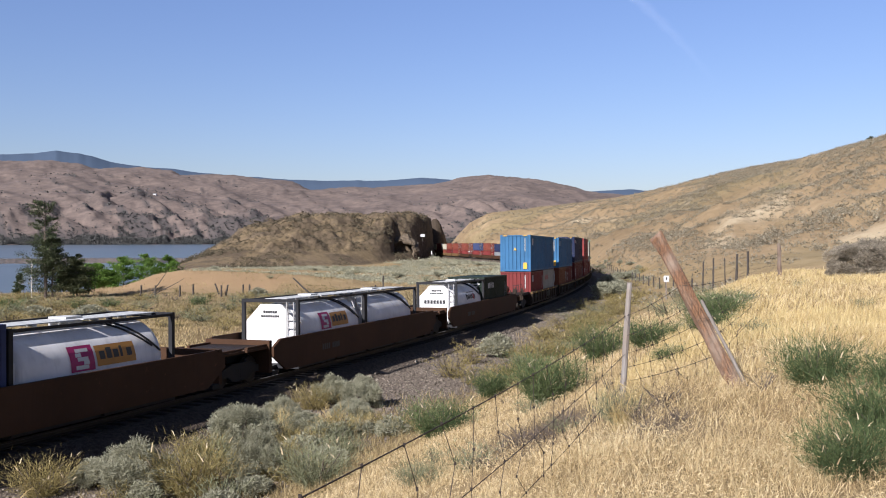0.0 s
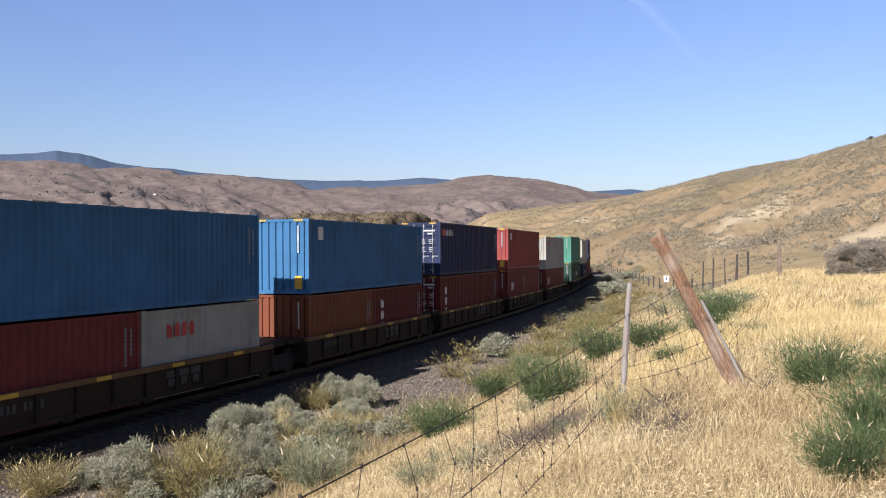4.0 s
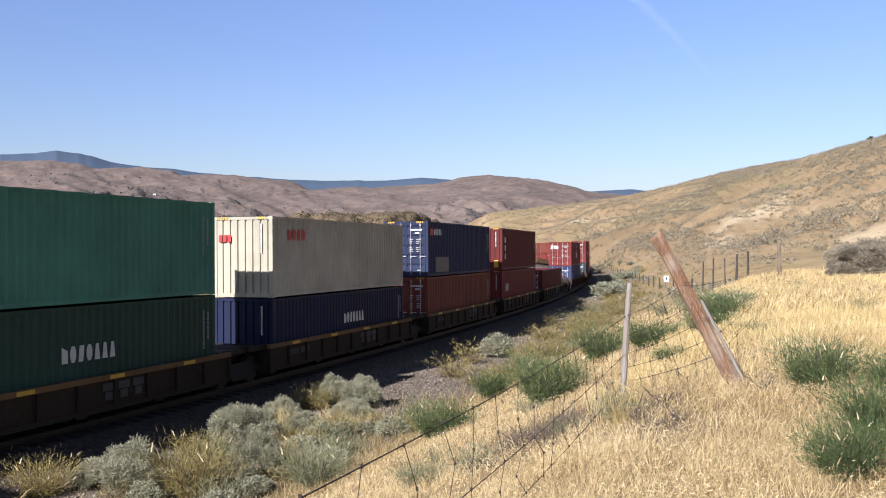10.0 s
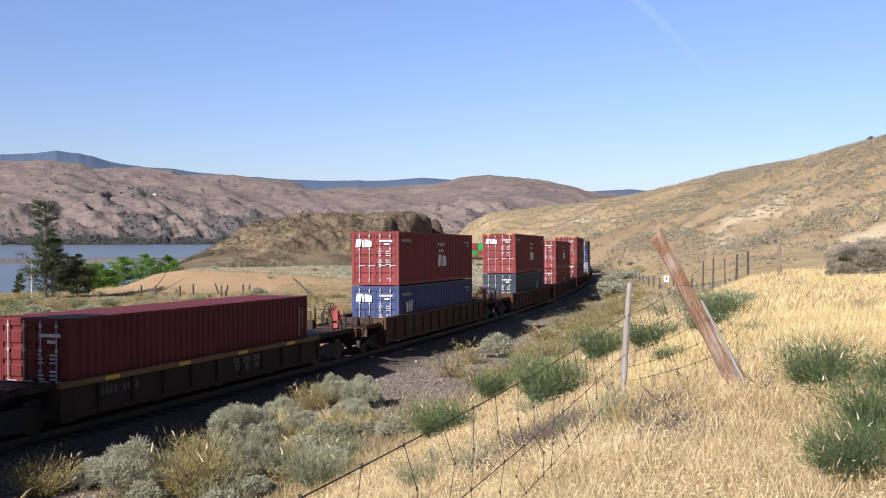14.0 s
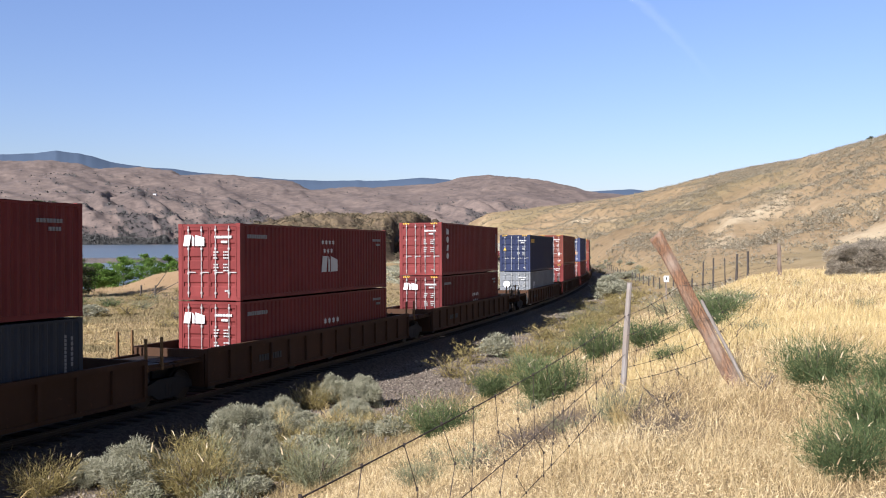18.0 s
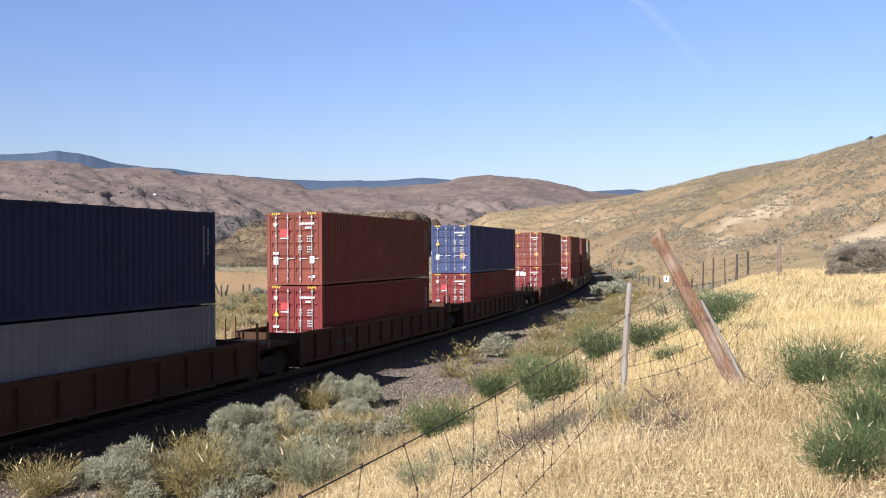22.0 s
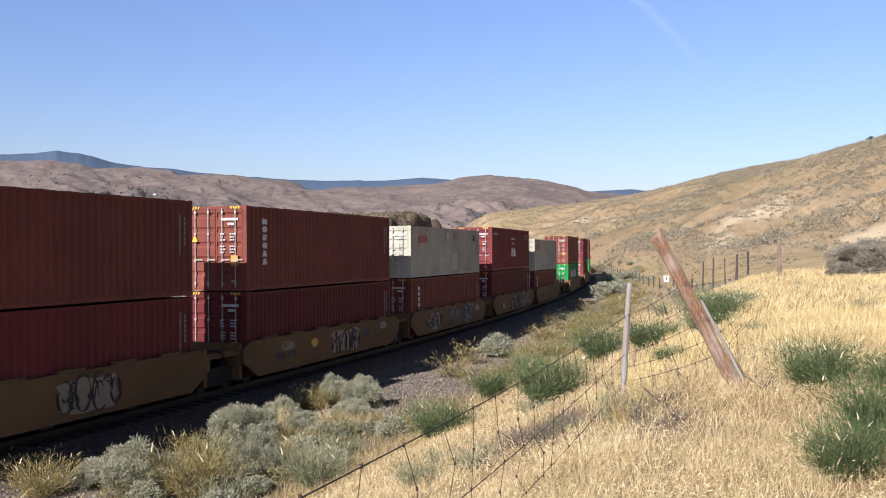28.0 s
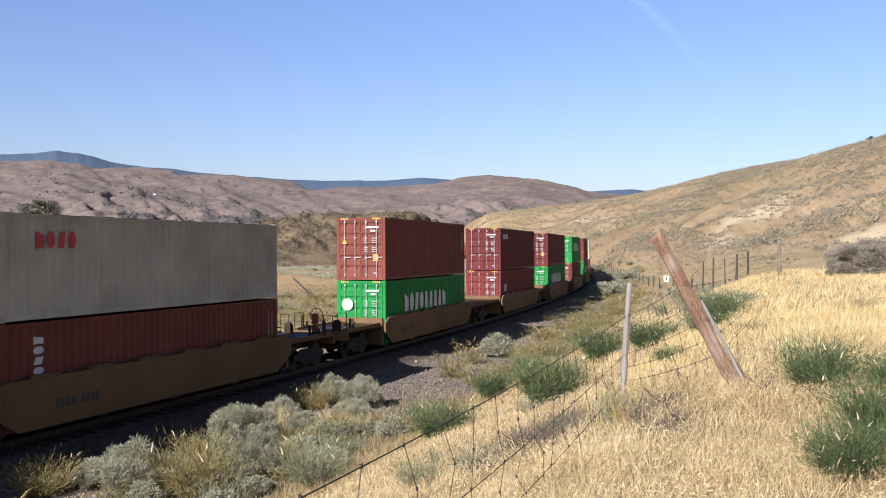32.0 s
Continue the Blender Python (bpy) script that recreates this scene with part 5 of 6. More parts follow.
PLANTS3 = (
    ("o", 1.25, 41.3, 1.04, 1.56), ("o", 4.74, 45.5, .63, 2.0), ("o", 8.06, 59.4, .97, 3.3), ("o", 5.79, 52.4, .79, 2.0), ("o", 10.5, 65.4, .82, 2.9),
    ("o", -2.0, 25.7, .55, .97), ("o", 12.6, 79.8, .9, 3.0), ("o", -3.86, 23.3, .59, 1.02), ("o", 3.59, 42.1, .66, 1.6), ("o", -4.1, 21.4, .67, .94))
PLANTS4 = (
    ("g", 2.05, 17.6, .91, 1.38), ("g", -.05, 21.2, .83, 1.47), ("g", 1.62, 30.0, .85, 1.32), ("g", 4.48, 25.4, .96, 1.6), ("g", 4.86, 21.1, .6, 1.46),
    ("g", 3.75, 9.0, .5, .78), ("g", 3.42, 6.9, .5, .85), ("g", 2.75, 6.1, .4, .66), ("g", 4.35, 8.6, .38, .7), ("g", 3.87, 15.2, .29, .76))
PLANTS5 = (
    ("k", -2.66, 18.9, .89, 1.67), ("g", 6.3, 20.7, .62, 1.2), ("k", -.27, 10.85, .31, .61), ("k", 9.7, 39.1, .74, 2.2), ("k", -2.6, 22.5, .57, 1.13), ("k", 7.7, 27.5, .78, 1.2),
    ("b", 16.76, 35.8, 1.3, 2.5), ("b", 15.73, 35.8, .72, .9), ("d", 1.88, 8.2, .25, .46), ("d", 2.22, 8.5, .17, .37), ("d", 1.33, 10.8, .26, .7), ("d", 1.0, 11.6, .24, .8), ("d", 1.6, 11.9, .25, .7), ("d", 1.75, 10.2, .22, .5), ("d", 2.15, 32.2, .4, 1.2))
PLANTS6 = (
    ("c", 1.74, 8.9, .42, .31), ("c", 2.18, 10.3, .32, .39), ("c", -4.49, 25.2, .95, .63), ("c", -3.05, 25.0, .94, 1.1), ("c", -5.31, 19.4, .86, .73), ("c", -2.29, 25.3, .64, .95),
    ("c", 6.19, 53.0, .73, 2.0), ("c", 6.7, 49.4, .68, 1.9), ("c", 15.9, 67.3, .85, 2.5), ("b", 18.6, 36.8, 1.2, 2.2), ("b", 19.9, 37.5, 1.3, 2.4), ("k", 7.1, 22.6, .5, 1.2), ("g", 5.7, 19.2, .42, 1.1), ("k", 7.8, 24.5, .55, 1.3))
PLANTS7 = (
    ("d", .75, 10.6, .22, .9), ("d", .95, 11.1, .2, .9), ("d", 1.2, 10.4, .22, .8), ("d", .55, 10.0, .18, .8), ("d", 2.0, 9.1, .34, .8), ("d", 2.32, 9.3, .28, .7), ("k", 1.85, 9.4, .34, .5),
    ("g", -32.4, 80, 1.0, 2.2), ("g", -29.8, 81, .8, 2.0), ("g", -37.5, 78, 1.1, 2.4), ("k", -26.4, 79, .9, 2.6), ("g", -22.5, 83, .8, 2.0), ("k", -34.6, 74, .8, 2.2),
    ("s", -27.5, 70, .9, 2.4), ("s", -31.0, 69, .8, 2.0), ("k", -19.0, 80, .9, 2.4), ("o", -15.4, 74, 1.0, 2.8), ("o", -17.6, 88, 1.0, 3.0), ("k", -24.4, 90, .9, 2.2))
for rows in (PLANTS, PLANTS2, PLANTS3, PLANTS4, PLANTS5, PLANTS6, PLANTS7):
    for kind, x, y, h, w in rows:
        shrub(kind, x, y, h, w, kind in "ogk" and w > .65 and y < 32, y < 32 or kind == "b")
# scattered growth along the strip and on the field beyond the line
for i in range(150):
    s = rnd.uniform(60, 330)
    side = rnd.random()
    u = rnd.uniform(4.2, 11) if side < .35 else -rnd.uniform(7, 75)
    p = track(s)
    h = float(np.interp(s, LS, LH))
    x, y = p.x + math.cos(h) * u, p.y - math.sin(h) * u
    if u < -20 and y > 330:
        continue
    shrub(rnd.choice("ssskoo"), x, y, rnd.uniform(.5, 1.1), rnd.uniform(1.0, 2.4))
for i in range(95):
    s = rnd.uniform(6, 75)
    u = rnd.uniform(6.9 if s < 16 else 5.2, 8.6)
    p = track(s)
    h = float(np.interp(s, LS, LH))
    shrub(rnd.choice("oooookoko"), p.x + math.cos(h) * u, p.y - math.sin(h) * u, rnd.uniform(.4, .85), rnd.uniform(1.1, 2.3))
for i in range(46):
    s = rnd.uniform(-14, -3)
    u = rnd.uniform(4.0, 8.3)
    p = track(s)
    h = float(np.interp(s, LS, LH))
    shrub(rnd.choice("sssokkoc"), p.x + math.cos(h) * u, p.y - math.sin(h) * u, rnd.uniform(.35, .75), rnd.uniform(.6, 1.2))
for i in range(40):
    r, a = rnd.uniform(9, 30), rnd.uniform(-.02, .5)
    x, y = r * a, r
    if offset_of(np.array([x]), np.array([y]))[0][0] > 9:
        shrub(rnd.choice("kddcckc"), x, y, rnd.uniform(.15, .35), rnd.uniform(.35, .8))
for i in range(150):
    x, y = rnd.uniform(-44, -6), rnd.uniform(42, 100)
    if offset_of(np.array([x]), np.array([y]))[0][0] < -6:
        shrub(rnd.choice("okodook") if y > 58 else "c", x, y, rnd.uniform(.4, .95), rnd.uniform(1.1, 2.8))


def stuff(name, me, mat, label, category):
    me.materials.append(mat)
    return tagged(new(name, me), label, category, "", "stuff")


def scatter_grass():
    rng = np.random.default_rng(77)
    # bank and upper field, thickest by the camera
    n = 330000
    r = np.exp(rng.uniform(math.log(2.6), math.log(62), n))
    a = np.arctan(rng.uniform(-.56, .56, n))
    x, y = r * np.sin(a), r * np.cos(a)
    u, zt = offset_of(x, y)
    patch = fbm(x / 1.3, y / 1.3, 3, 81)
    bare = np.exp(-((x - 1.35) / .75) ** 2 - ((y - 11.2) / 1.6) ** 2) + .8 * np.exp(-((x - 2.0) / .5) ** 2 - ((y - 8.3) / .8) ** 2)
    keep = (u > 8.0 + patch * 1.5) & (rng.uniform(0, 1, n) < .74 + patch * 1.1 - bare * 1.3) & ((u < 26) | (r < 62))
    x, y, r, patch = x[keep], y[keep], r[keep], patch[keep]
    n = len(x)
    z = height(x, y)
    field = smooth(16, 24, np.hypot(x - 4, y) ) * (x > 4)
    base = np.stack([x, y, z - .01], 1)
    way = np.stack([rng.normal(size=n) * .5 + .1, rng.normal(size=n) * .5, np.ones(n)], 1)
    ln = rng.uniform(.08, .24, n) * (1 + .6 * patch) * (1 + .6 * field)
    me = mesh_of("dry_grass", *blades(rng, base, way, ln, np.maximum(.0024, r * .00037) * rng.uniform(.7, 1.3, n), .35))
    stuff("dry_grass", me, STRAW, "pale straw-coloured dry grass on the bank", "grass")
    # loose spikelets hanging on the stalks near the bank's top
    n = 95000
    r = np.exp(rng.uniform(math.log(3), math.log(34), n))
    a = np.arctan(rng.uniform(-.3, .56, n))
    x, y = r * np.sin(a), r * np.cos(a)
    u, zt = offset_of(x, y)
    bare = np.exp(-((x - 1.35) / .75) ** 2 - ((y - 11.2) / 1.6) ** 2)
    keep = (u > 9) & (rng.uniform(0, 1, n) < .6 + fbm(x / .5, y / .5, 3, 83) * 1.2 - bare)
    x, y, r = x[keep], y[keep], r[keep]
    n = len(x)
    base = np.stack([x, y, height(x, y) + rng.uniform(.06, .2, n)], 1)
    way = np.stack([rng.normal(size=n), rng.normal(size=n), rng.normal(size=n) * .6 + .1], 1)
    me = mesh_of("grass_spikelets", *blades(rng, base, way, rng.uniform(.014, .034, n), np.maximum(.005, r * .0007) * rng.uniform(.7, 1.3, n), .3))
    stuff("grass_spikelets", me, STRAW, "pale dry seed spikelets among the grass", "grass")
    # golden stand on the field
    n = 85000
    r = np.exp(rng.uniform(math.log(11), math.log(70), n))
    a = np.arctan(rng.uniform(.16, .56, n))
    x, y = r * np.sin(a), r * np.cos(a)
    u, zt = offset_of(x, y)
    patch = fbm(x / 4, y / 4, 3, 85)
    keep = (u > 15.5) & (rng.uniform(0, 1, n) < .5 + patch)
    x, y, r = x[keep], y[keep], r[keep]
    n = len(x)
    base = np.stack([x, y, height(x, y) - .01], 1)
    way = np.stack([rng.normal(size=n) * .22 + .1, rng.normal(size=n) * .22, np.ones(n)], 1)
    me = mesh_of("golden_grass", *blades(rng, base, way, rng.uniform(.14, .34, n), np.maximum(.0032, r * .00045), .3))
    stuff("golden_grass", me, GOLD, "golden dry grass standing on the upper field", "grass")
    # weedy fringe of the gravel and the field beyond the line
    n = 150000
    r = np.exp(rng.uniform(math.log(16), math.log(240), n))
    a = np.arctan(rng.uniform(-.53, .3, n))
    x, y = r * np.sin(a), r * np.cos(a)
    u, zt = offset_of(x, y)
    patch = fbm(x / 5, y / 5, 4, 91)
    keep = (((u > 3.6) & (u < 10) & (rng.uniform(0, 1, n) < np.interp(u, (3.6, 5.5, 7, 8.5), (-.05, .12, .45, .75)) + patch * .9)) | ((u < -4.5) & (rng.uniform(0, 1, n) < .5 + patch))) & (height(x, y) > -4)
    x, y, r = x[keep], y[keep], r[keep]
    n = len(x)
    base = np.stack([x, y, height(x, y) - .01], 1)
    way = np.stack([rng.normal(size=n) * .35, rng.normal(size=n) * .35, np.ones(n)], 1)
    me = mesh_of("weedy_grass", *flecks(rng, base, way, rng.uniform(.1, .36, n), np.maximum(.006, r * .0008)))
    stuff("weedy_grass", me, WEED, "dry weeds and grass beside the line", "grass")

    # rank olive growth on the field beyond the line
    n = 170000
    y = np.exp(rng.uniform(math.log(38), math.log(112), n))
    x = y * rng.uniform(-.55, .05, n)
    u, zt = offset_of(x, y)
    patch = fbm(x / 7, y / 5, 4, 93)
    keep = (u < -5.5) & (rng.uniform(0, 1, n) < .62 + patch * 1.3) & (height(x, y) > -3) & ((y < 104) | (x > -20))
    x, y, patch = x[keep], y[keep], patch[keep]
    n = len(x)
    base = np.stack([x, y, height(x, y) - .01], 1)
    way = np.stack([rng.normal(size=n) * .4, rng.normal(size=n) * .4, np.ones(n)], 1)
    green = y > 66 - patch * 55
    for name, pick, mat, label in (("field_weeds", green, FIELD_OLIVE, "olive-brown weeds on the field"), ("field_grass", ~green, FIELD_TAN, "tan dry grass on the field")):
        k = int(pick.sum())
        me = mesh_of(name, *flecks(rng, base[pick], way[pick], rng.uniform(.06, .2, k), y[pick] * .0011 * rng.uniform(.7, 1.4, k)))
        stuff(name, me, mat, label, "grass")


scatter_grass()


def scatter_scrub():
    """Sage dots over the hillside, the knoll and the plain."""
    rng = np.random.default_rng(55)
    n = 98000
    r = np.sqrt(rng.uniform(85 ** 2, 520 ** 2, n)) * rng.uniform(.55, 1, n)
    a = np.arctan(rng.uniform(-.5, .56, n))
    x, y = r * np.sin(a), r * np.cos(a)
    u, zt = offset_of(x, y)
    z = height(x, y)
    clump = fbm(x / 22, y / 22, 3, 95)
    rise = x / np.maximum(y, 1)
    foot = (r - np.interp(rise, HILL_A, HILL_F)) / (np.interp(rise, HILL_A, HILL_R) - np.interp(rise, HILL_A, HILL_F))
    keep = (r > 80) & (np.abs(u) > 6.5) & (z > -6) & ~((u < 0) & (y < 128)) & (rng.uniform(0, 1, n) < np.where(u < 0, .3 + clump * 1.7, (.55 + clump * 1.2) * np.where(foot < .16, .22, 1)))
    x, y, z = x[keep], y[keep], z[keep]
    n = len(x)
    size = rng.uniform(.5, 1.0, n) * rng.uniform(.7, 1.3, n) * np.where((y > 340) & (x < 0), 1.7, 1)
    # the knoll is thick with low scrub
    m = 19000
    kx, ky = rng.uniform(-118, -8, m), rng.uniform(303, 470, m)
    kz = height(kx, ky)
    ok = (kz > np.interp(ky, (303, 345), (-4.2, -1.5))) & (np.abs(offset_of(kx, ky)[0]) > 6) & (rng.uniform(0, 1, m) < .6 + .9 * fbm(kx / 9, ky / 9, 3, 97))
    x, y, z = np.append(x, kx[ok]), np.append(y, ky[ok]), np.append(z, kz[ok])
    size = np.append(size, rng.uniform(.4, .95, int(ok.sum())))
    # sage on the plain and along the top of the sandy rise
    m = 1500
    px, py = rng.uniform(-34, 8, m), rng.uniform(121, 150, m)
    ok = (offset_of(px, py)[0] < -7) & (rng.uniform(0, 1, m) < .7)
    x, y, z = np.append(x, px[ok]), np.append(y, py[ok]), np.append(z, height(px[ok], py[ok]))
    size = np.append(size, rng.uniform(.35, .75, int(ok.sum())))
    rocky = (y > np.interp(x, (-60, -38, -20), (303, 334, 377))) & (x < -6) & (x > -125)
    spot = np.where(rocky, 1, np.where(offset_of(x, y)[0] < 0, 2, 0))
    n = len(x)
    k = 16
    c = np.repeat(np.stack([x, y, z], 1), k, 0)
    s = np.repeat(size, k)[:, None]
    d = rng.normal(size=(n * k, 3)) * np.array([.42, .42, .3])
    d[:, 2] = np.abs(d[:, 2])
    base = c + d * s
    groups = (("hill_scrub", SCRUB, "grey-green sage scrub dotted over the hills", np.repeat(spot == 0, k)),
              ("knoll_scrub", BROWNSCRUB, "brown dry scrub thick on a rocky knoll", np.repeat(spot == 1, k)),
              ("plain_sage", SAGE, "pale silvery sagebrush across the plain", np.repeat(spot == 2, k)))
    for name, mat, label, pick in groups:
        m = int(pick.sum())
        t = s[pick, 0]
        me = mesh_of(name, *flecks(rng, base[pick], rng.normal(size=(m, 3)) + np.array([0, 0, .5]), t * rng.uniform(.2, .42, m), t * rng.uniform(.2, .36, m)))
        stuff(name, me, mat, label, "scrub")


BROWNSCRUB = leaf_material("knoll_scrub_leaf", ((0, (.045, .038, .024)), (.5, (.10, .083, .052)), (1, (.185, .155, .10))), .85, 0)
SCRUB = leaf_material("hill_scrub_leaf", ((0, (.17, .145, .098)), (.5, (.29, .25, .175)), (1, (.44, .39, .285))), .85, .3)
scatter_scrub()


def scatter_stones():
    rng = np.random.default_rng(66)
    n = 22000
    s = rng.uniform(-16, 75, n)
    u = rng.uniform(2.3, 8.2, n)
    hx = np.interp(s, LS, LH)
    x, y = np.interp(s, LS, LX) + np.cos(hx) * u, np.interp(s, LS, LY) - np.sin(hx) * u
    z = height(x, y)
    r = rng.uniform(.02, .055, n) * np.where(rng.uniform(0, 1, n) < .03, 2.2, 1)
    oct_ = np.array([[1, 0, 0], [-1, 0, 0], [0, 1, 0], [0, -1, 0], [0, 0, .8], [0, 0, -.8]])
    v = (np.stack([x, y, z + r * .3], 1)[:, None] + oct_[None] * (r[:, None, None] * rng.uniform(.6, 1.3, (n, 6, 1)))).reshape(-1, 3)
    f = np.array([[0, 2, 4], [2, 1, 4], [1, 3, 4], [3, 0, 4], [2, 0, 5], [1, 2, 5], [3, 1, 5], [0, 3, 5]])
    t = (np.arange(n)[:, None, None] * 6 + f[None]).reshape(-1, 3)
    me = mesh_of("ballast_stones", v, None, t)
    m = leaf_material("ballast_stone", ((0, (.07, .057, .044)), (.5, (.19, .158, .126)), (1, (.34, .29, .235))), .9, 0)
    stuff("ballast_stones", me, m, "loose grey crushed stone beside the track", "gravel")


scatter_stones()
# ---- track ----
def build_track():
    for side, y in ((-.75, "right"), (.75, "left")):
        bm = bmesh.new()
        prof = ((-.07, -.17), (.07, -.17), (.07, -.15), (.012, -.13), (.012, -.05), (.037, -.04), (.037, 0), (-.037, 0), (-.037, -.04), (-.012, -.05), (-.012, -.13), (-.07, -.15))
        rings = []
        for s in range(-90, 520, 6):
            m = rails_at(s, 1.0)
            rings.append([bm.verts.new(m @ Vector((0, side + a, b))) for a, b in prof])
        for r, q in zip(rings, rings[1:]):
            for i in range(len(prof)):
                bm.faces.new((r[i], r[(i + 1) % len(prof)], q[(i + 1) % len(prof)], q[i]))
        me = bpy.data.meshes.new("rail")
        bm.to_mesh(me)
        bm.free()
        me.materials.append(RAIL_STEEL)
        tagged(new("rail", me), "worn steel rail on wooden sleepers", "rail", "rails of the line", "structure")
    v, q = [], []
    for i, s in enumerate(np.arange(-60, 500, .55)):
        m = rails_at(s, 1.0)
        o = len(v)
        for a in (-.11, .11):
            for b in (-1.3, 1.3):
                for c in (-.36, -.175):
                    v.append(m @ Vector((a, b, c)))
        q += [(o, o + 1, o + 3, o + 2), (o + 4, o + 6, o + 7, o + 5), (o + 1, o + 5, o + 7, o + 3), (o, o + 4, o + 5, o + 1), (o + 2, o + 3, o + 7, o + 6), (o, o + 2, o + 6, o + 4)]
    me = mesh_of("sleepers", np.array(v), np.array(q))
    stuff("sleepers", me, TIE_WOOD, "dark creosoted wooden railway sleepers in ballast", "railway sleeper")


build_track()


# ---- fences ----
def wood(name, dark, pale, tint, fine=9):
    m, n, l, b = material(name, .85)
    co = n.new("ShaderNodeTexCoord").outputs["Object"]
    grain = noise_tex(n, l, fine, 6, co, .7, (1, 1, .06))
    big = noise_tex(n, l, 2.2, 4, co)
    c = mix(n, l, dark, pale, ramp_out(n, l, grain, .3, .7))
    c = mix(n, l, c, tint, ramp_out(n, l, big, .42, .62))
    l.new(c, b.inputs["Base Color"])
    bump(n, l, b, grain, .6, .02)
    return m


OLD_WOOD = wood("weathered_orange_wood", (.035, .019, .011), (.27, .135, .066), (.215, .16, .12), 60)
GREY_WOOD = wood("silver_grey_wood", (.11, .095, .083), (.28, .255, .23), (.19, .155, .125))
DARK_WOOD = wood("dark_post_wood", (.02, .016, .013), (.075, .06, .048), (.045, .037, .03))
BROWN_WOOD = wood("brown_post_wood", (.07, .045, .03), (.21, .145, .1), (.15, .115, .09))
WIRE = plain("rusty_wire", (.05, .035, .028), .8, .2)


def post(name, foot, top, r0, r1, mat, label, seed, sides=10, split=False):
    rnd = random.Random(seed)
    bm = bmesh.new()
    foot, top = Vector(foot), Vector(top)
    pts, rad = [], []
    for i in range(9):
        t = i / 8
        p = foot.lerp(top, t) + Vector((rnd.uniform(-1, 1), rnd.uniform(-1, 1), 0)) * r0 * .06
        pts.append(p - foot)
        rad.append((r0 + (r1 - r0) * t) * rnd.uniform(.92, 1.08))
    tube(bm, pts, rad, sides)
    for v in bm.verts:
        d = noise.noise(v.co * 9 + foot)
        v.co += Vector((noise.noise(v.co * 14), noise.noise(v.co * 14 + Vector((7, 0, 0))), 0)) * r0 * .35
        if split:
            axis = (top - foot) * ((v.co.z + .0) / (top - foot).z)
            out = v.co - axis
            turn = math.atan2(out.y, out.x)
            groove = max(0, noise.noise(Vector((turn * 2.6, 0, v.co.z * .5))) - .12) + .5 * max(0, noise.noise(Vector((turn * 6, 3, v.co.z * .8))) - .1)
            v.co -= Vector((out.x, out.y, 0)) * groove * .75
        if split and v.co.z > (top - foot).z * .94:
            v.co.z += d * .14 - .03
    me = bpy.data.meshes.new(name)
    bm.to_mesh(me)
    bm.free()
    me.materials.append(mat)
    ob = new(name, me)
    ob.location = foot
    return tagged(ob, label, "fence post", "posts of the wire fences")


gz = ground_at
LEAN_FOOT, LEAN_TOP = Vector((3.32, 9.7, gz(3.32, 9.7) - .3)), Vector((2.33, 9.9, 5.10))
post("leaning_fence_post", LEAN_FOOT, LEAN_TOP, .083, .066, OLD_WOOD, "thick leaning weathered orange-brown fence post with a split top", 3, 36, True)
post("leaning_stake", LEAN_FOOT + Vector((.11, -.03, 0)), LEAN_FOOT.lerp(LEAN_TOP, .62) + Vector((.1, -.03, 0)), .026, .018, GREY_WOOD, "split grey slat against a leaning post", 5, 8)
THIN_TOP = Vector((2.28, 11.0, 4.48))
post("fence_stake", (2.18, 11.0, gz(2.18, 11.0) - .2), THIN_TOP, .042, .032, GREY_WOOD, "thin silver-grey wooden fence stake in dry grass", 7, 8)
POSTS = ((14.4, 38.5, 1.32, .09), (15.9, 47.0, 1.2, .07), (17.9, 55.0, 1.25, .08), (18.8, 60.0, 1.1, .04), (19.8, 66.0, 1.2, .07), (22.2, 77.0, 1.1, .07))
for i, (x, y, h, r) in enumerate(POSTS):
    z = max(gz(x, y), 5.05 - .0425 * y)
    post("fence_post", (x, y, gz(x, y) - .2), (x + .05 * (i % 3 - 1), y, z + h), r, r * .85, BROWN_WOOD if i == 0 else DARK_WOOD, "upright weathered grey fence post on the field", 20 + i, 8)
FAR_POSTS = [Vector((22.2, 77, 0)).lerp(Vector((37.5, 205, 0)), (k + 1) / 21) for k in range(21)]
for i, p in enumerate(FAR_POSTS):
    p.z = gz(p.x, p.y)
    post("fence_post", p - Vector((0, 0, .2)), p + Vector((random.uniform(-.1, .1), 0, 1.35)), .08, .07, DARK_WOOD, "dark wooden fence post beside the railway", 40 + i, 6)
LEFT = ((-33.3, 99.5), (-31.6, 99), (-28.6, 98), (-28, 101), (-25.8, 102), (-24.6, 100), (-24.0, 100.5), (-22.4, 101), (-21.9, 102), (-17.3, 104), (-7.8, 104), (-7.3, 110))
for i, (x, y) in enumerate(LEFT):
    dx = (.1, 0, .05, 0, -.5, 0, .3, 0, 0, -2.2, 0, 0)[i]
    post("fence_post", (x - dx, y, gz(x - dx, y) - .2), (x, y, gz(x, y) + 1.25 + (.6 if i in (9, 11) else 0)), .12, .1, DARK_WOOD, "dark old fence post on the lakeside terrace", 70 + i, 6)


def wire(points, r=.0026, name="fence_wire", label="rusty sagging fence wire between posts"):
    bm = bmesh.new()
    tube(bm, points, r, 4, False)
    me = bpy.data.meshes.new(name)
    bm.to_mesh(me)
    bm.free()
    me.materials.append(WIRE)
    return tagged(new(name, me), label, "fence wire", "wires of the fence")


def sag(a, b, n, drop):
    a, b = Vector(a), Vector(b)
    return [a.lerp(b, i / n) - Vector((0, 0, 4 * drop * (i / n) * (1 - i / n))) for i in range(n + 1)]


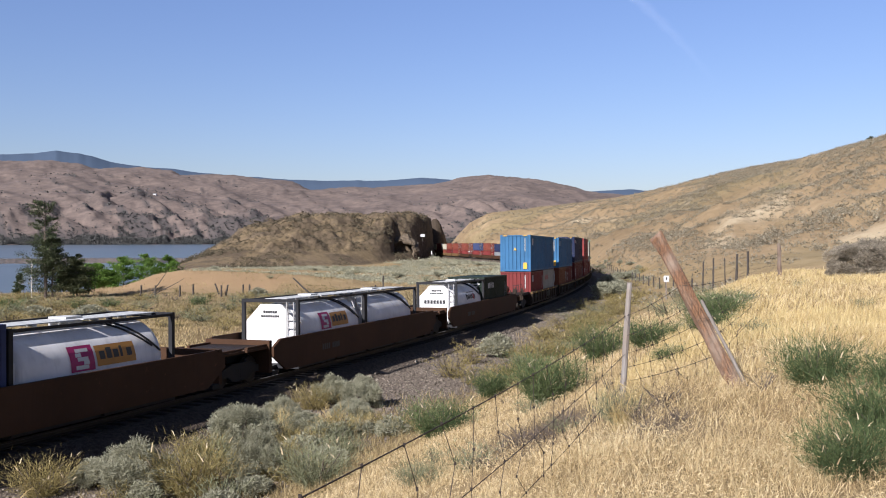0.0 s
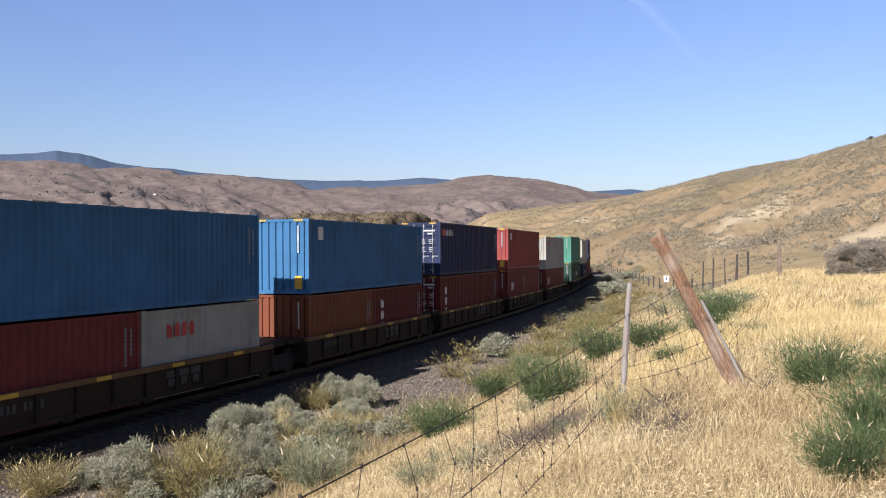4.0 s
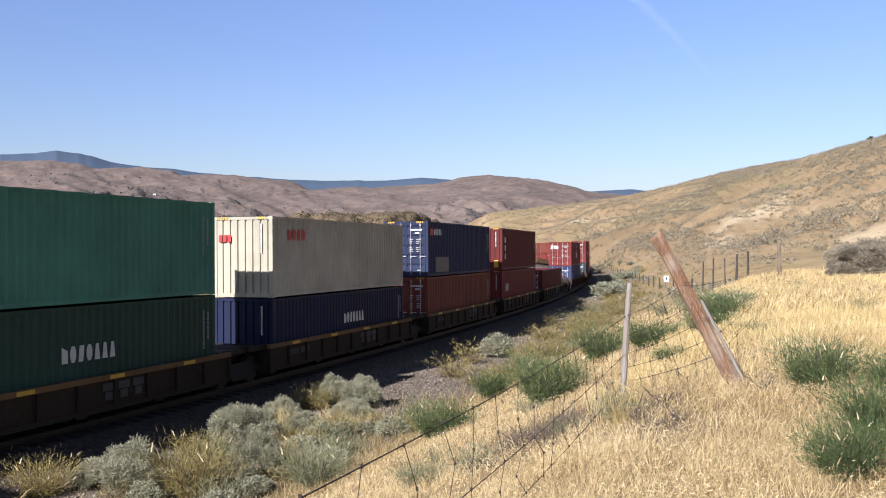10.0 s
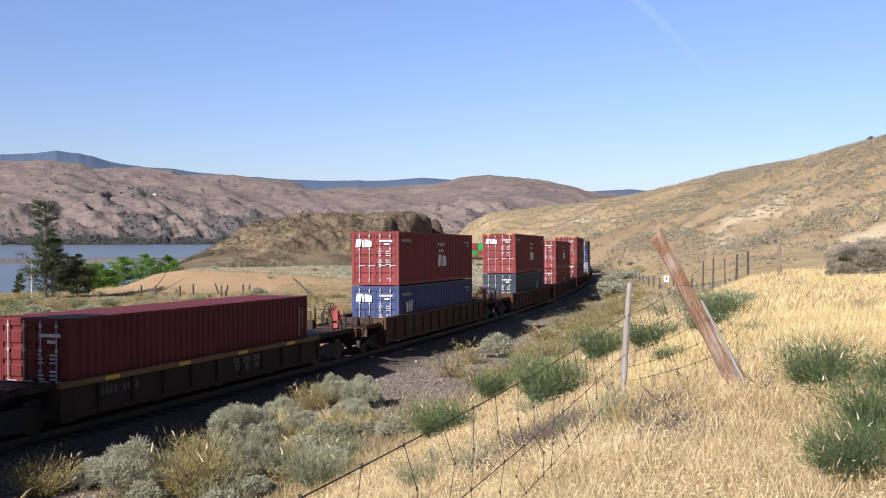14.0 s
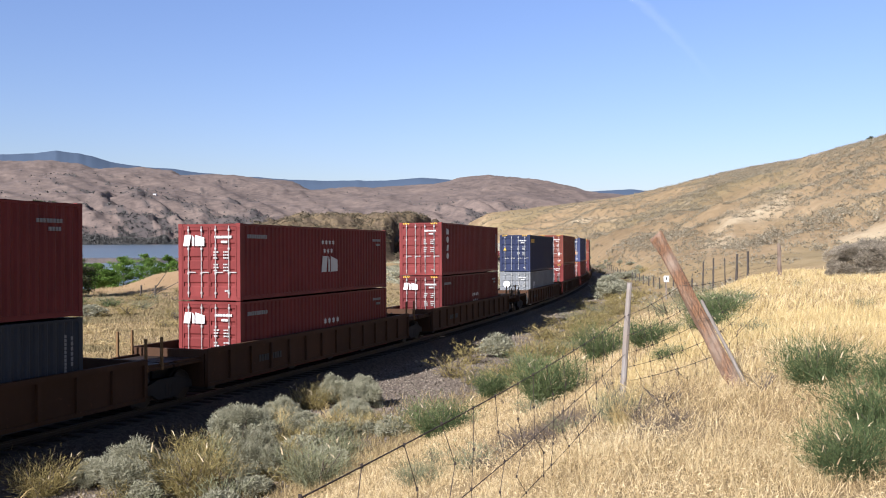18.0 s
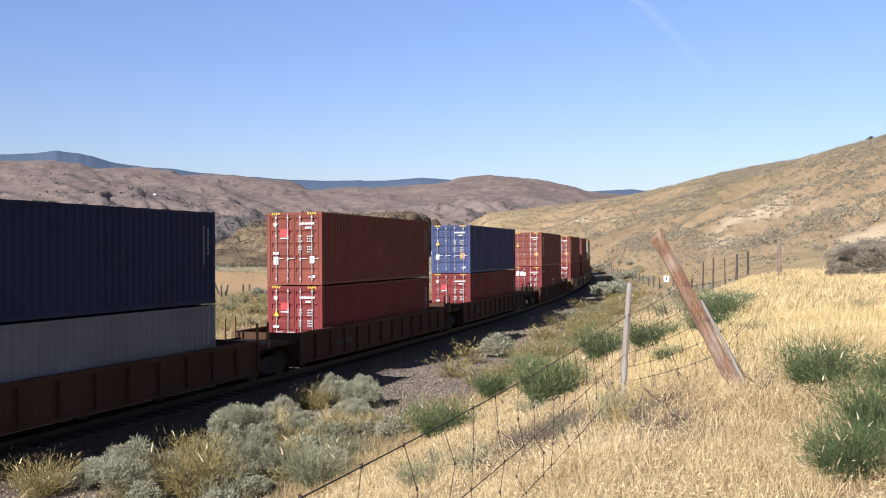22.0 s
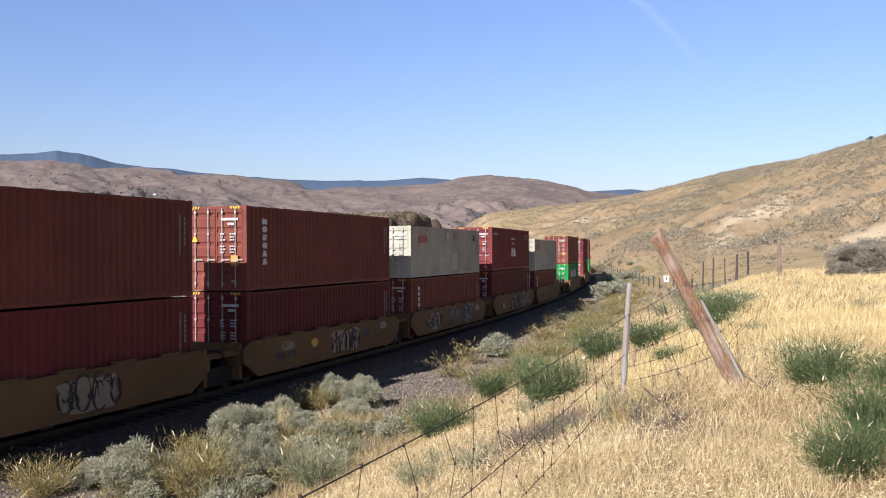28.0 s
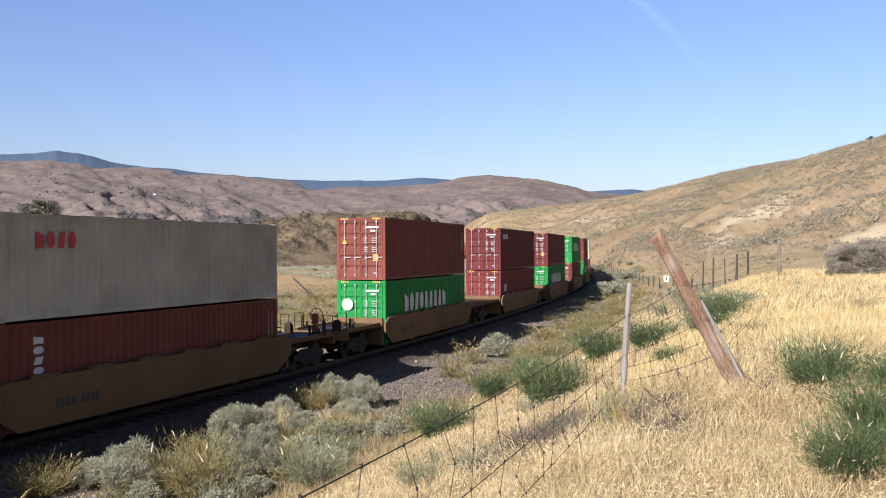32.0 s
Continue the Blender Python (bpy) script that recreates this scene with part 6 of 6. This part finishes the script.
near = [Vector((-1.9, -1.0, 4.05)), Vector((-.5, 3.2, 4.12)), Vector((2.23, 11.0, 4.07)), Vector((2.62, 10.0, 4.47))]
LINES = []
for drop, lean_d in ((0, 0), (.24, .21), (.46, .40), (.63, .58), (.80, .75)):
    a, b, c, d = [p - Vector((0, 0, drop)) for p in near[:3]] + [near[3] - Vector((-.24 * lean_d / .4, -.08, lean_d))]
    pts = sag(a, b, 4, .02)[:-1] + sag(b, c, 12, .05)[:-1] + sag(c, d, 5, .03)
    far = Vector((14.4, 38.4, gz(14.4, 38.5) + 1.1 - drop))
    pts += sag(pts[-1], far, 16, .25)[1:]
    LINES.append(pts)
    wire(pts if drop in (0, .46, .80) else pts[16:], .0034 if drop == 0 else .0029)
jit = random.Random(4)
for k in range(26):
    i = 4 + k * .74
    j, f = int(i), i - int(i)
    pts = []
    for row, line in enumerate(LINES):
        g = min(.98, max(0, f + .05 * row + jit.uniform(-.2, .2)))
        pts.append(line[j].lerp(line[j + 1], g) + Vector((jit.uniform(-.012, .012), 0, 0)))
    stay = wire(pts + [pts[-1] - Vector((-.04, -.05, .25))], .0026, "wire_stay", "thin upright wire stay of a fence")
    bm = bmesh.new()
    for p in pts:
        box(bm, p.x - .006, p.x + .006, p.y - .006, p.y + .006, p.z - .009, p.z + .009)
    part("knot", bm, WIRE, stay, "twisted wire knots")["kind"] = "stuff"
for lift in (1.12, .74):
    c = LEAN_FOOT.lerp(LEAN_TOP, (lift + .25) / (LEAN_TOP.z - LEAN_FOOT.z))
    wire([c + Vector((.082 * math.cos(q * .55), .082 * math.sin(q * .55), .012 * math.sin(q * .55) + .0025 * q)) for q in range(24)], .002, "wire_loop", "rusty wire wound round a leaning post")
chain = [Vector((14.4, 38.5, 0))] + [Vector((x, y, 0)) for x, y, *_ in POSTS[1:]] + FAR_POSTS
for lift in (1.05, .6):
    wire([Vector((p.x, p.y, gz(p.x, p.y) + lift)) for p in chain], .006)


# ---- small boards ----
def board(name, x, y, z, w, h, label, marks=True, post_h=1.5, yaw=0.0):
    b = thing(name, label, "sign")
    b.matrix_basis = pose(x, y, z, 0, 0, yaw)
    bm = bmesh.new()
    box(bm, -w / 2, w / 2, -.02, .02, 0, h)
    bmesh.ops.bevel(bm, geom=bm.edges[:], offset=.006, segments=1, affect="EDGES")
    part("panel", bm, MARK["white"], b)
    bm = bmesh.new()
    tube(bm, [(0, .05, -post_h), (0, .05, h * .8)], .035, 8)
    part("post", bm, GREY_WOOD, b)
    if marks:
        bm = bmesh.new()
        box(bm, -w * .12, w * .12, -.026, -.018, h * .3, h * .75)
        part("marking", bm, MARK["black"], b, "dark unreadable mark")


board("line_sign", 15.0, 60.5, 5.05 - .051 * 60.5, .36, .42, "small white square sign with a dark mark", True, 1.2)
board("rock_sign", -9.5, 420.0, max(gz(-9.5, 420) + 1.2, 4.6), 2.0, 1.3, "white board on the rock by the cutting", False, 4.0)
board("marker_post", -5.2, 412.0, -3.4, .5, 1.6, "white marker board beside the track", False, .5)


def cave():
    """A rock outcrop at the knoll's foot with a deep dark opening."""
    bm = bmesh.new()
    prof = ((3.7, 18), (3.9, 10), (4.0, 3), (4.2, .8), (4.6, .2), (5.2, .7), (5.9, 2.2), (6.7, 5), (7.2, 10), (7.4, 18))
    rings = []
    for k in range(33):
        a = math.radians(-22 + 224 * k / 32)
        row = []
        for r, d in prof:
            p = Vector((r * math.cos(a), d - .35 * 0, r * math.sin(a) * 1.32))
            q = Vector((p.x * .35, d * .35, p.z * .35))
            big = (.5 if d > 2 and r < 5 else 1.3)
            p += Vector((noise.noise(q), noise.noise(q + Vector((9, 0, 0))) * .8, noise.noise(q + Vector((0, 9, 0))))) * big + Vector((noise.noise(q * 3), 0, noise.noise(q * 3 + Vector((5, 0, 0))))) * .6
            row.append(bm.verts.new(p))
        rings.append(row)
    for a, b in zip(rings, rings[1:]):
        for i in range(len(prof) - 1):
            bm.faces.new((a[i], a[i + 1], b[i + 1], b[i]))
    bmesh.ops.recalc_face_normals(bm, faces=bm.faces[:])
    me = bpy.data.meshes.new("rock_outcrop")
    bm.to_mesh(me)
    bm.free()
    m, n, l, b = material("broken_rock", .95)
    co = n.new("ShaderNodeTexCoord").outputs["Object"]
    r = ramp(n, ((.3, (.045, .034, .022)), (.5, (.093, .069, .044)), (.72, (.18, .136, .09))))
    f = noise_tex(n, l, .5, 7, co, .7)
    l.new(f, r.inputs[0])
    l.new(r.outputs[0], b.inputs["Base Color"])
    bump(n, l, b, f, .8, .5)
    me.materials.append(m)
    ob = tagged(new("rock_outcrop", me), "brown rock outcrop with a deep dark opening", "rock")
    ob.matrix_basis = pose(-17.2, 399, gz(-17.8, 398) - .6, 0, 0, 6) @ Matrix.Diagonal((1.08, 1.1, .98, 1))


cave()


# ---- contrail: a thin high ribbon of ice cloud ----
def contrail():
    bm = bmesh.new()
    rows = []
    for i in range(25):
        t = i / 24
        c = Vector((.205 + .12 * t - .02 * t * t, 1, .27 - .105 * t)) * 4600 + Vector((0, 0, 5))
        wdt = 34 * (1 - .5 * t) + 6 * math.sin(i * 1.7)
        side = Vector((.7, 0, .72)) * wdt
        rows.append([bm.verts.new(c - side), bm.verts.new(c + side)])
    for a, b in zip(rows, rows[1:]):
        bm.faces.new((a[0], a[1], b[1], b[0]))
    me = bpy.data.meshes.new("contrail")
    bm.to_mesh(me)
    bm.free()
    uv = me.uv_layers.new(name="UVMap")
    for p in me.polygons:
        for k, li in enumerate(p.loop_indices):
            uv.data[li].uv = (1.0 if k in (1, 2) else 0.0, (p.index + (1 if k > 1 else 0)) / 24)
    m, n, l, b = material("ice_cloud", 1)
    tc = n.new("ShaderNodeTexCoord")
    sp = n.new("ShaderNodeSeparateXYZ")
    l.new(tc.outputs["UV"], sp.inputs[0])
    edge = math_node(n, l, "MULTIPLY", sp.outputs[0], math_node(n, l, "SUBTRACT", 1.0, sp.outputs[0]))
    fade = math_node(n, l, "MULTIPLY", edge, math_node(n, l, "SUBTRACT", 1.0, sp.outputs[1], True))
    fade = math_node(n, l, "MULTIPLY", fade, math_node(n, l, "ADD", .5, noise_tex(n, l, .012, 4, tc.outputs["Object"])))
    tr = n.new("ShaderNodeBsdfTransparent")
    em = n.new("ShaderNodeBsdfDiffuse")
    em.inputs[0].default_value = (.95, .95, 1, 1)
    mx = n.new("ShaderNodeMixShader")
    l.new(math_node(n, l, "MULTIPLY", fade, .12, True), mx.inputs[0])
    l.new(tr.outputs[0], mx.inputs[1])
    l.new(em.outputs[0], mx.inputs[2])
    l.new(mx.outputs[0], n["Material Output"].inputs[0])
    me.materials.append(m)
    ob = tagged(new("contrail", me), "faint white condensation trail high in the sky", "contrail", "", "structure")
    ob.visible_shadow = False


contrail()


# ---- trees by the lake ----
def limb_points(base, way, length, rnd, n=5, up=.1):
    p, out = Vector(base), [Vector(base)]
    d = Vector(way).normalized()
    for i in range(n):
        d = (d + Vector((rnd.uniform(-.2, .2), rnd.uniform(-.2, .2), up * rnd.uniform(0, 1)))).normalized()
        p = p + d * length / n
        out.append(p.copy())
    return out


BARK = wood("pine_bark", (.05, .038, .03), (.15, .11, .085), (.10, .075, .06))
DEAD_BARK = wood("bleached_dead_wood", (.25, .23, .20), (.55, .52, .47), (.40, .37, .33))


def tree(name, label, x, y, h, crown, seed, bark, leaf, spread=.2, first=.25, limbs=40, clump=90, needle=(.12, .3), wide=(.02, .05), sink=0.0):
    """A trunk with limbs and a crown of many small leaf slivers. crown(t): limb length at height share t."""
    rnd = random.Random(seed)
    rng = np.random.default_rng(seed)
    t_ = thing(name, label, "tree")
    t_.location = (x, y, gz(x, y) - sink)
    bm = bmesh.new()
    trunk = [Vector((0, 0, -.3))]
    for i in range(1, 11):
        trunk.append(Vector((rnd.uniform(-.1, .1) * i * .12, rnd.uniform(-.1, .1) * i * .12, h * i / 10)))
    tube(bm, trunk, [h * .018 * (1 - .088 * i) for i in range(11)], 10)
    part("trunk", bm, bark, t_)
    bm = bmesh.new()
    chunks = []
    for i in range(limbs):
        t = first + (1 - first) * (i + rnd.random()) / limbs
        k = min(9, int(t * 10))
        base = trunk[k].lerp(trunk[k + 1], t * 10 - k)
        a = rnd.uniform(0, 6.28)
        ln = crown(t) * rnd.uniform(.6, 1.15)
        pts = limb_points(base, (math.cos(a), math.sin(a), rnd.uniform(-.1, .35)), ln, rnd)
        tube(bm, pts, [max(.012, h * .004 * (1 - j / 6)) for j in range(len(pts))], 5)
        if leaf is None:
            continue
        for j in range(2, len(pts)):
            n = clump // 4
            c = np.array(pts[j]) + rng.normal(size=(n, 3)) * np.array([.55, .55, .28]) * ln * spread
            way = rng.normal(size=(n, 3)) * .7 + np.array([math.cos(a) * .5, math.sin(a) * .5, .35])
            chunks.append(blades(rng, c, way, rng.uniform(*needle, n), rng.uniform(*wide, n), .1))
    part("limb", bm, bark, t_)
    if chunks:
        me = mesh_of("crown", *joined(chunks))
        placed("crown", me, leaf, t_)
    return t_


tree("pine_tree", "tall ragged ponderosa pine with dark open crown", -41.9, 95, 10.2, lambda t: (3.0 if t < .5 else 2.5) * (1.15 - .75 * t) + (.6 if t > .8 else 0), 4, BARK, PINE, .2, .2, 46, 190, (.12, .32), (.03, .06))
tree("juniper_tree", "dense dark green juniper beside a pine", -41.4, 95.5, 6.4, lambda t: 2.3 * math.sin(math.pi * min(1, .25 + t * .75)) ** .7, 8, BARK, JUNIPER, .3, .08, 64, 240, (.12, .28), (.04, .08))
tree("juniper_tree", "rounded dark green juniper on the terrace edge", -39.2, 96.5, 4.5, lambda t: 1.8 * math.sin(math.pi * min(1, .3 + t * .7)) ** .6, 9, BARK, JUNIPER, .3, .08, 52, 240, (.12, .28), (.04, .08))
tree("dead_tree", "bleached dead tree with bare twisted limbs", -42.9, 94, 4.6, lambda t: 1.5 * (1.2 - t), 13, DEAD_BARK, None, .2, .3, 16)
tree("small_conifer", "slim young conifer by the lake", -45.6, 97, 2.6, lambda t: .75 * (1.2 - t), 15, BARK, PINE, .3, .15, 30, 100, (.1, .25), (.03, .07))
for i, (x, y, h, w) in enumerate(((-54, 140, 4.0, 2.2), (-66, 170, 5.0, 3.4), (-61, 172, 6.4, 3.4), (-56.5, 172, 7.0, 3.2), (-62, 150, 3.6, 2.0), (-52.5, 172, 6.8, 2.8), (-56, 150, 3.2, 2.0))):
    base = 5.05 - (.058 if i in (0, 4, 6) else .055) * y
    tr_ = tree("willow_bush", "bright green willow thicket on the lake shore", x, y, h, lambda t, w=w: w * math.sin(math.pi * min(1, .3 + t * .68)) ** .7, 30 + i, BARK, WILLOW, .3, .06, 46, 150, (.15, .3), (.1, .2))
    tr_.location.z = base - (1.1 if y > 160 else .3)
tree("hilltop_tree", "small dark juniper alone on the hill's skyline", 146, 309, 2.6, lambda t: 1.3 * (1.1 - .5 * t), 51, BARK, PINE, .3, .1, 26, 90, (.15, .4), (.08, .16))
bm = bmesh.new()
rnd2 = random.Random(8)
for k, (a, b) in enumerate((((-32.3, 99.4, .0), (-28.5, 99.6, 2.0)), ((-32.1, 99.4, .7), (-30.0, 99.2, 2.4)), ((-32.4, 99.4, -.2), (-31.9, 99.4, 1.3)))):
    z0 = gz(-32.3, 99.4)
    a, b = Vector(a) + Vector((0, 0, z0)), Vector(b) + Vector((0, 0, z0))
    tube(bm, limb_points(a, b - a, (b - a).length, rnd2, 6, .02), [.07, .06, .05, .045, .035, .03, .02], 6)
me = bpy.data.meshes.new("fallen_branch")
bm.to_mesh(me)
bm.free()
me.materials.append(DARK_WOOD)
tagged(new("fallen_branch", me), "dead forked branch on the sandy bank", "branch")


# ---- a lone pale house on the far slope ----
def far_house():
    a, e = -.3195, .0452
    ys = np.arange(1850.0, 3000.0, 2.0)
    y = float(ys[np.argmax(height(ys * a, ys) > 5.05 + e * ys)])
    x = y * a
    h = thing("far_house", "small white house alone on a far brown slope", "house")
    h.location = (x, y, gz(x, y) - 1.0)
    bm = bmesh.new()
    box(bm, -4, 4, -3, 3, 0, 3.6)
    part("wall", bm, MARK["white"], h)
    bm = bmesh.new()
    v = [bm.verts.new(p) for p in ((-4.5, -3.5, 3.603), (4.5, -3.5, 3.603), (4.5, 3.5, 3.603), (-4.5, 3.5, 3.603), (-4.5, 0, 5.4), (4.5, 0, 5.4))]
    for f in ((0, 1, 5, 4), (2, 3, 4, 5), (3, 0, 4), (1, 2, 5), (3, 2, 1, 0)):
        bm.faces.new([v[i] for i in f])
    part("roof", bm, MARK["grey"], h)


far_house()


# ---- woods across the lake, far off ----
def far_woods():
    rng = np.random.default_rng(31)
    n = 60000
    r = 1905 + rng.uniform(0, 1, n) ** 2.2 * 1150
    shore = rng.uniform(0, 1, n) < .3
    r = np.where(shore, rng.uniform(1908, 1945, n), r)
    a = rng.uniform(-.55, .14, n)
    y = r / np.sqrt(1 + a * a)
    rough = spurs(a, y * a, y, (r - 1900) / 1400)[1]
    lone = .012 + .05 * smooth(.25, .5, crag_noise(y * a, y))
    keep = rng.uniform(0, 1, n) < np.where(shore, .35, 0) + rough * .3 + lone * np.interp(r, (1900, 2500, 3000), (1.4, .8, .3))
    r, a, y = r[keep], a[keep], y[keep]
    x = y * a
    z = height(x, y)
    n = len(x)
    k = 6
    size = rng.uniform(2.2, 5.0, n)
    c = np.repeat(np.stack([x, y, z], 1), k, 0)
    s = np.repeat(size, k)
    base = c + rng.normal(size=(n * k, 3)) * s[:, None] * np.array([.3, .3, .12]) + np.array([0, 0, .3]) * s[:, None]
    me = mesh_of("far_woods", *blades(rng, base, rng.normal(size=(n * k, 3)) * .5 + np.array([0, 0, 1]), s * rng.uniform(.5, 1.0, n * k), s * rng.uniform(.3, .55, n * k), .05))
    stuff("far_woods", me, FARWOOD, "dark pines in the gullies across the lake", "woods")


FARWOOD = leaf_material("far_wood_leaf", ((0, (.06, .062, .06)), (1, (.115, .11, .10))), .9, 0)
far_woods()


def motions():
    """The train rolls round the bend towards the camera's left."""
    for ob, off, local in MOVERS:
        walk(ob, [(t, rails_at(off - travelled(t), 12.19) @ local) for t in np.linspace(0, 32, 33)])


motions()
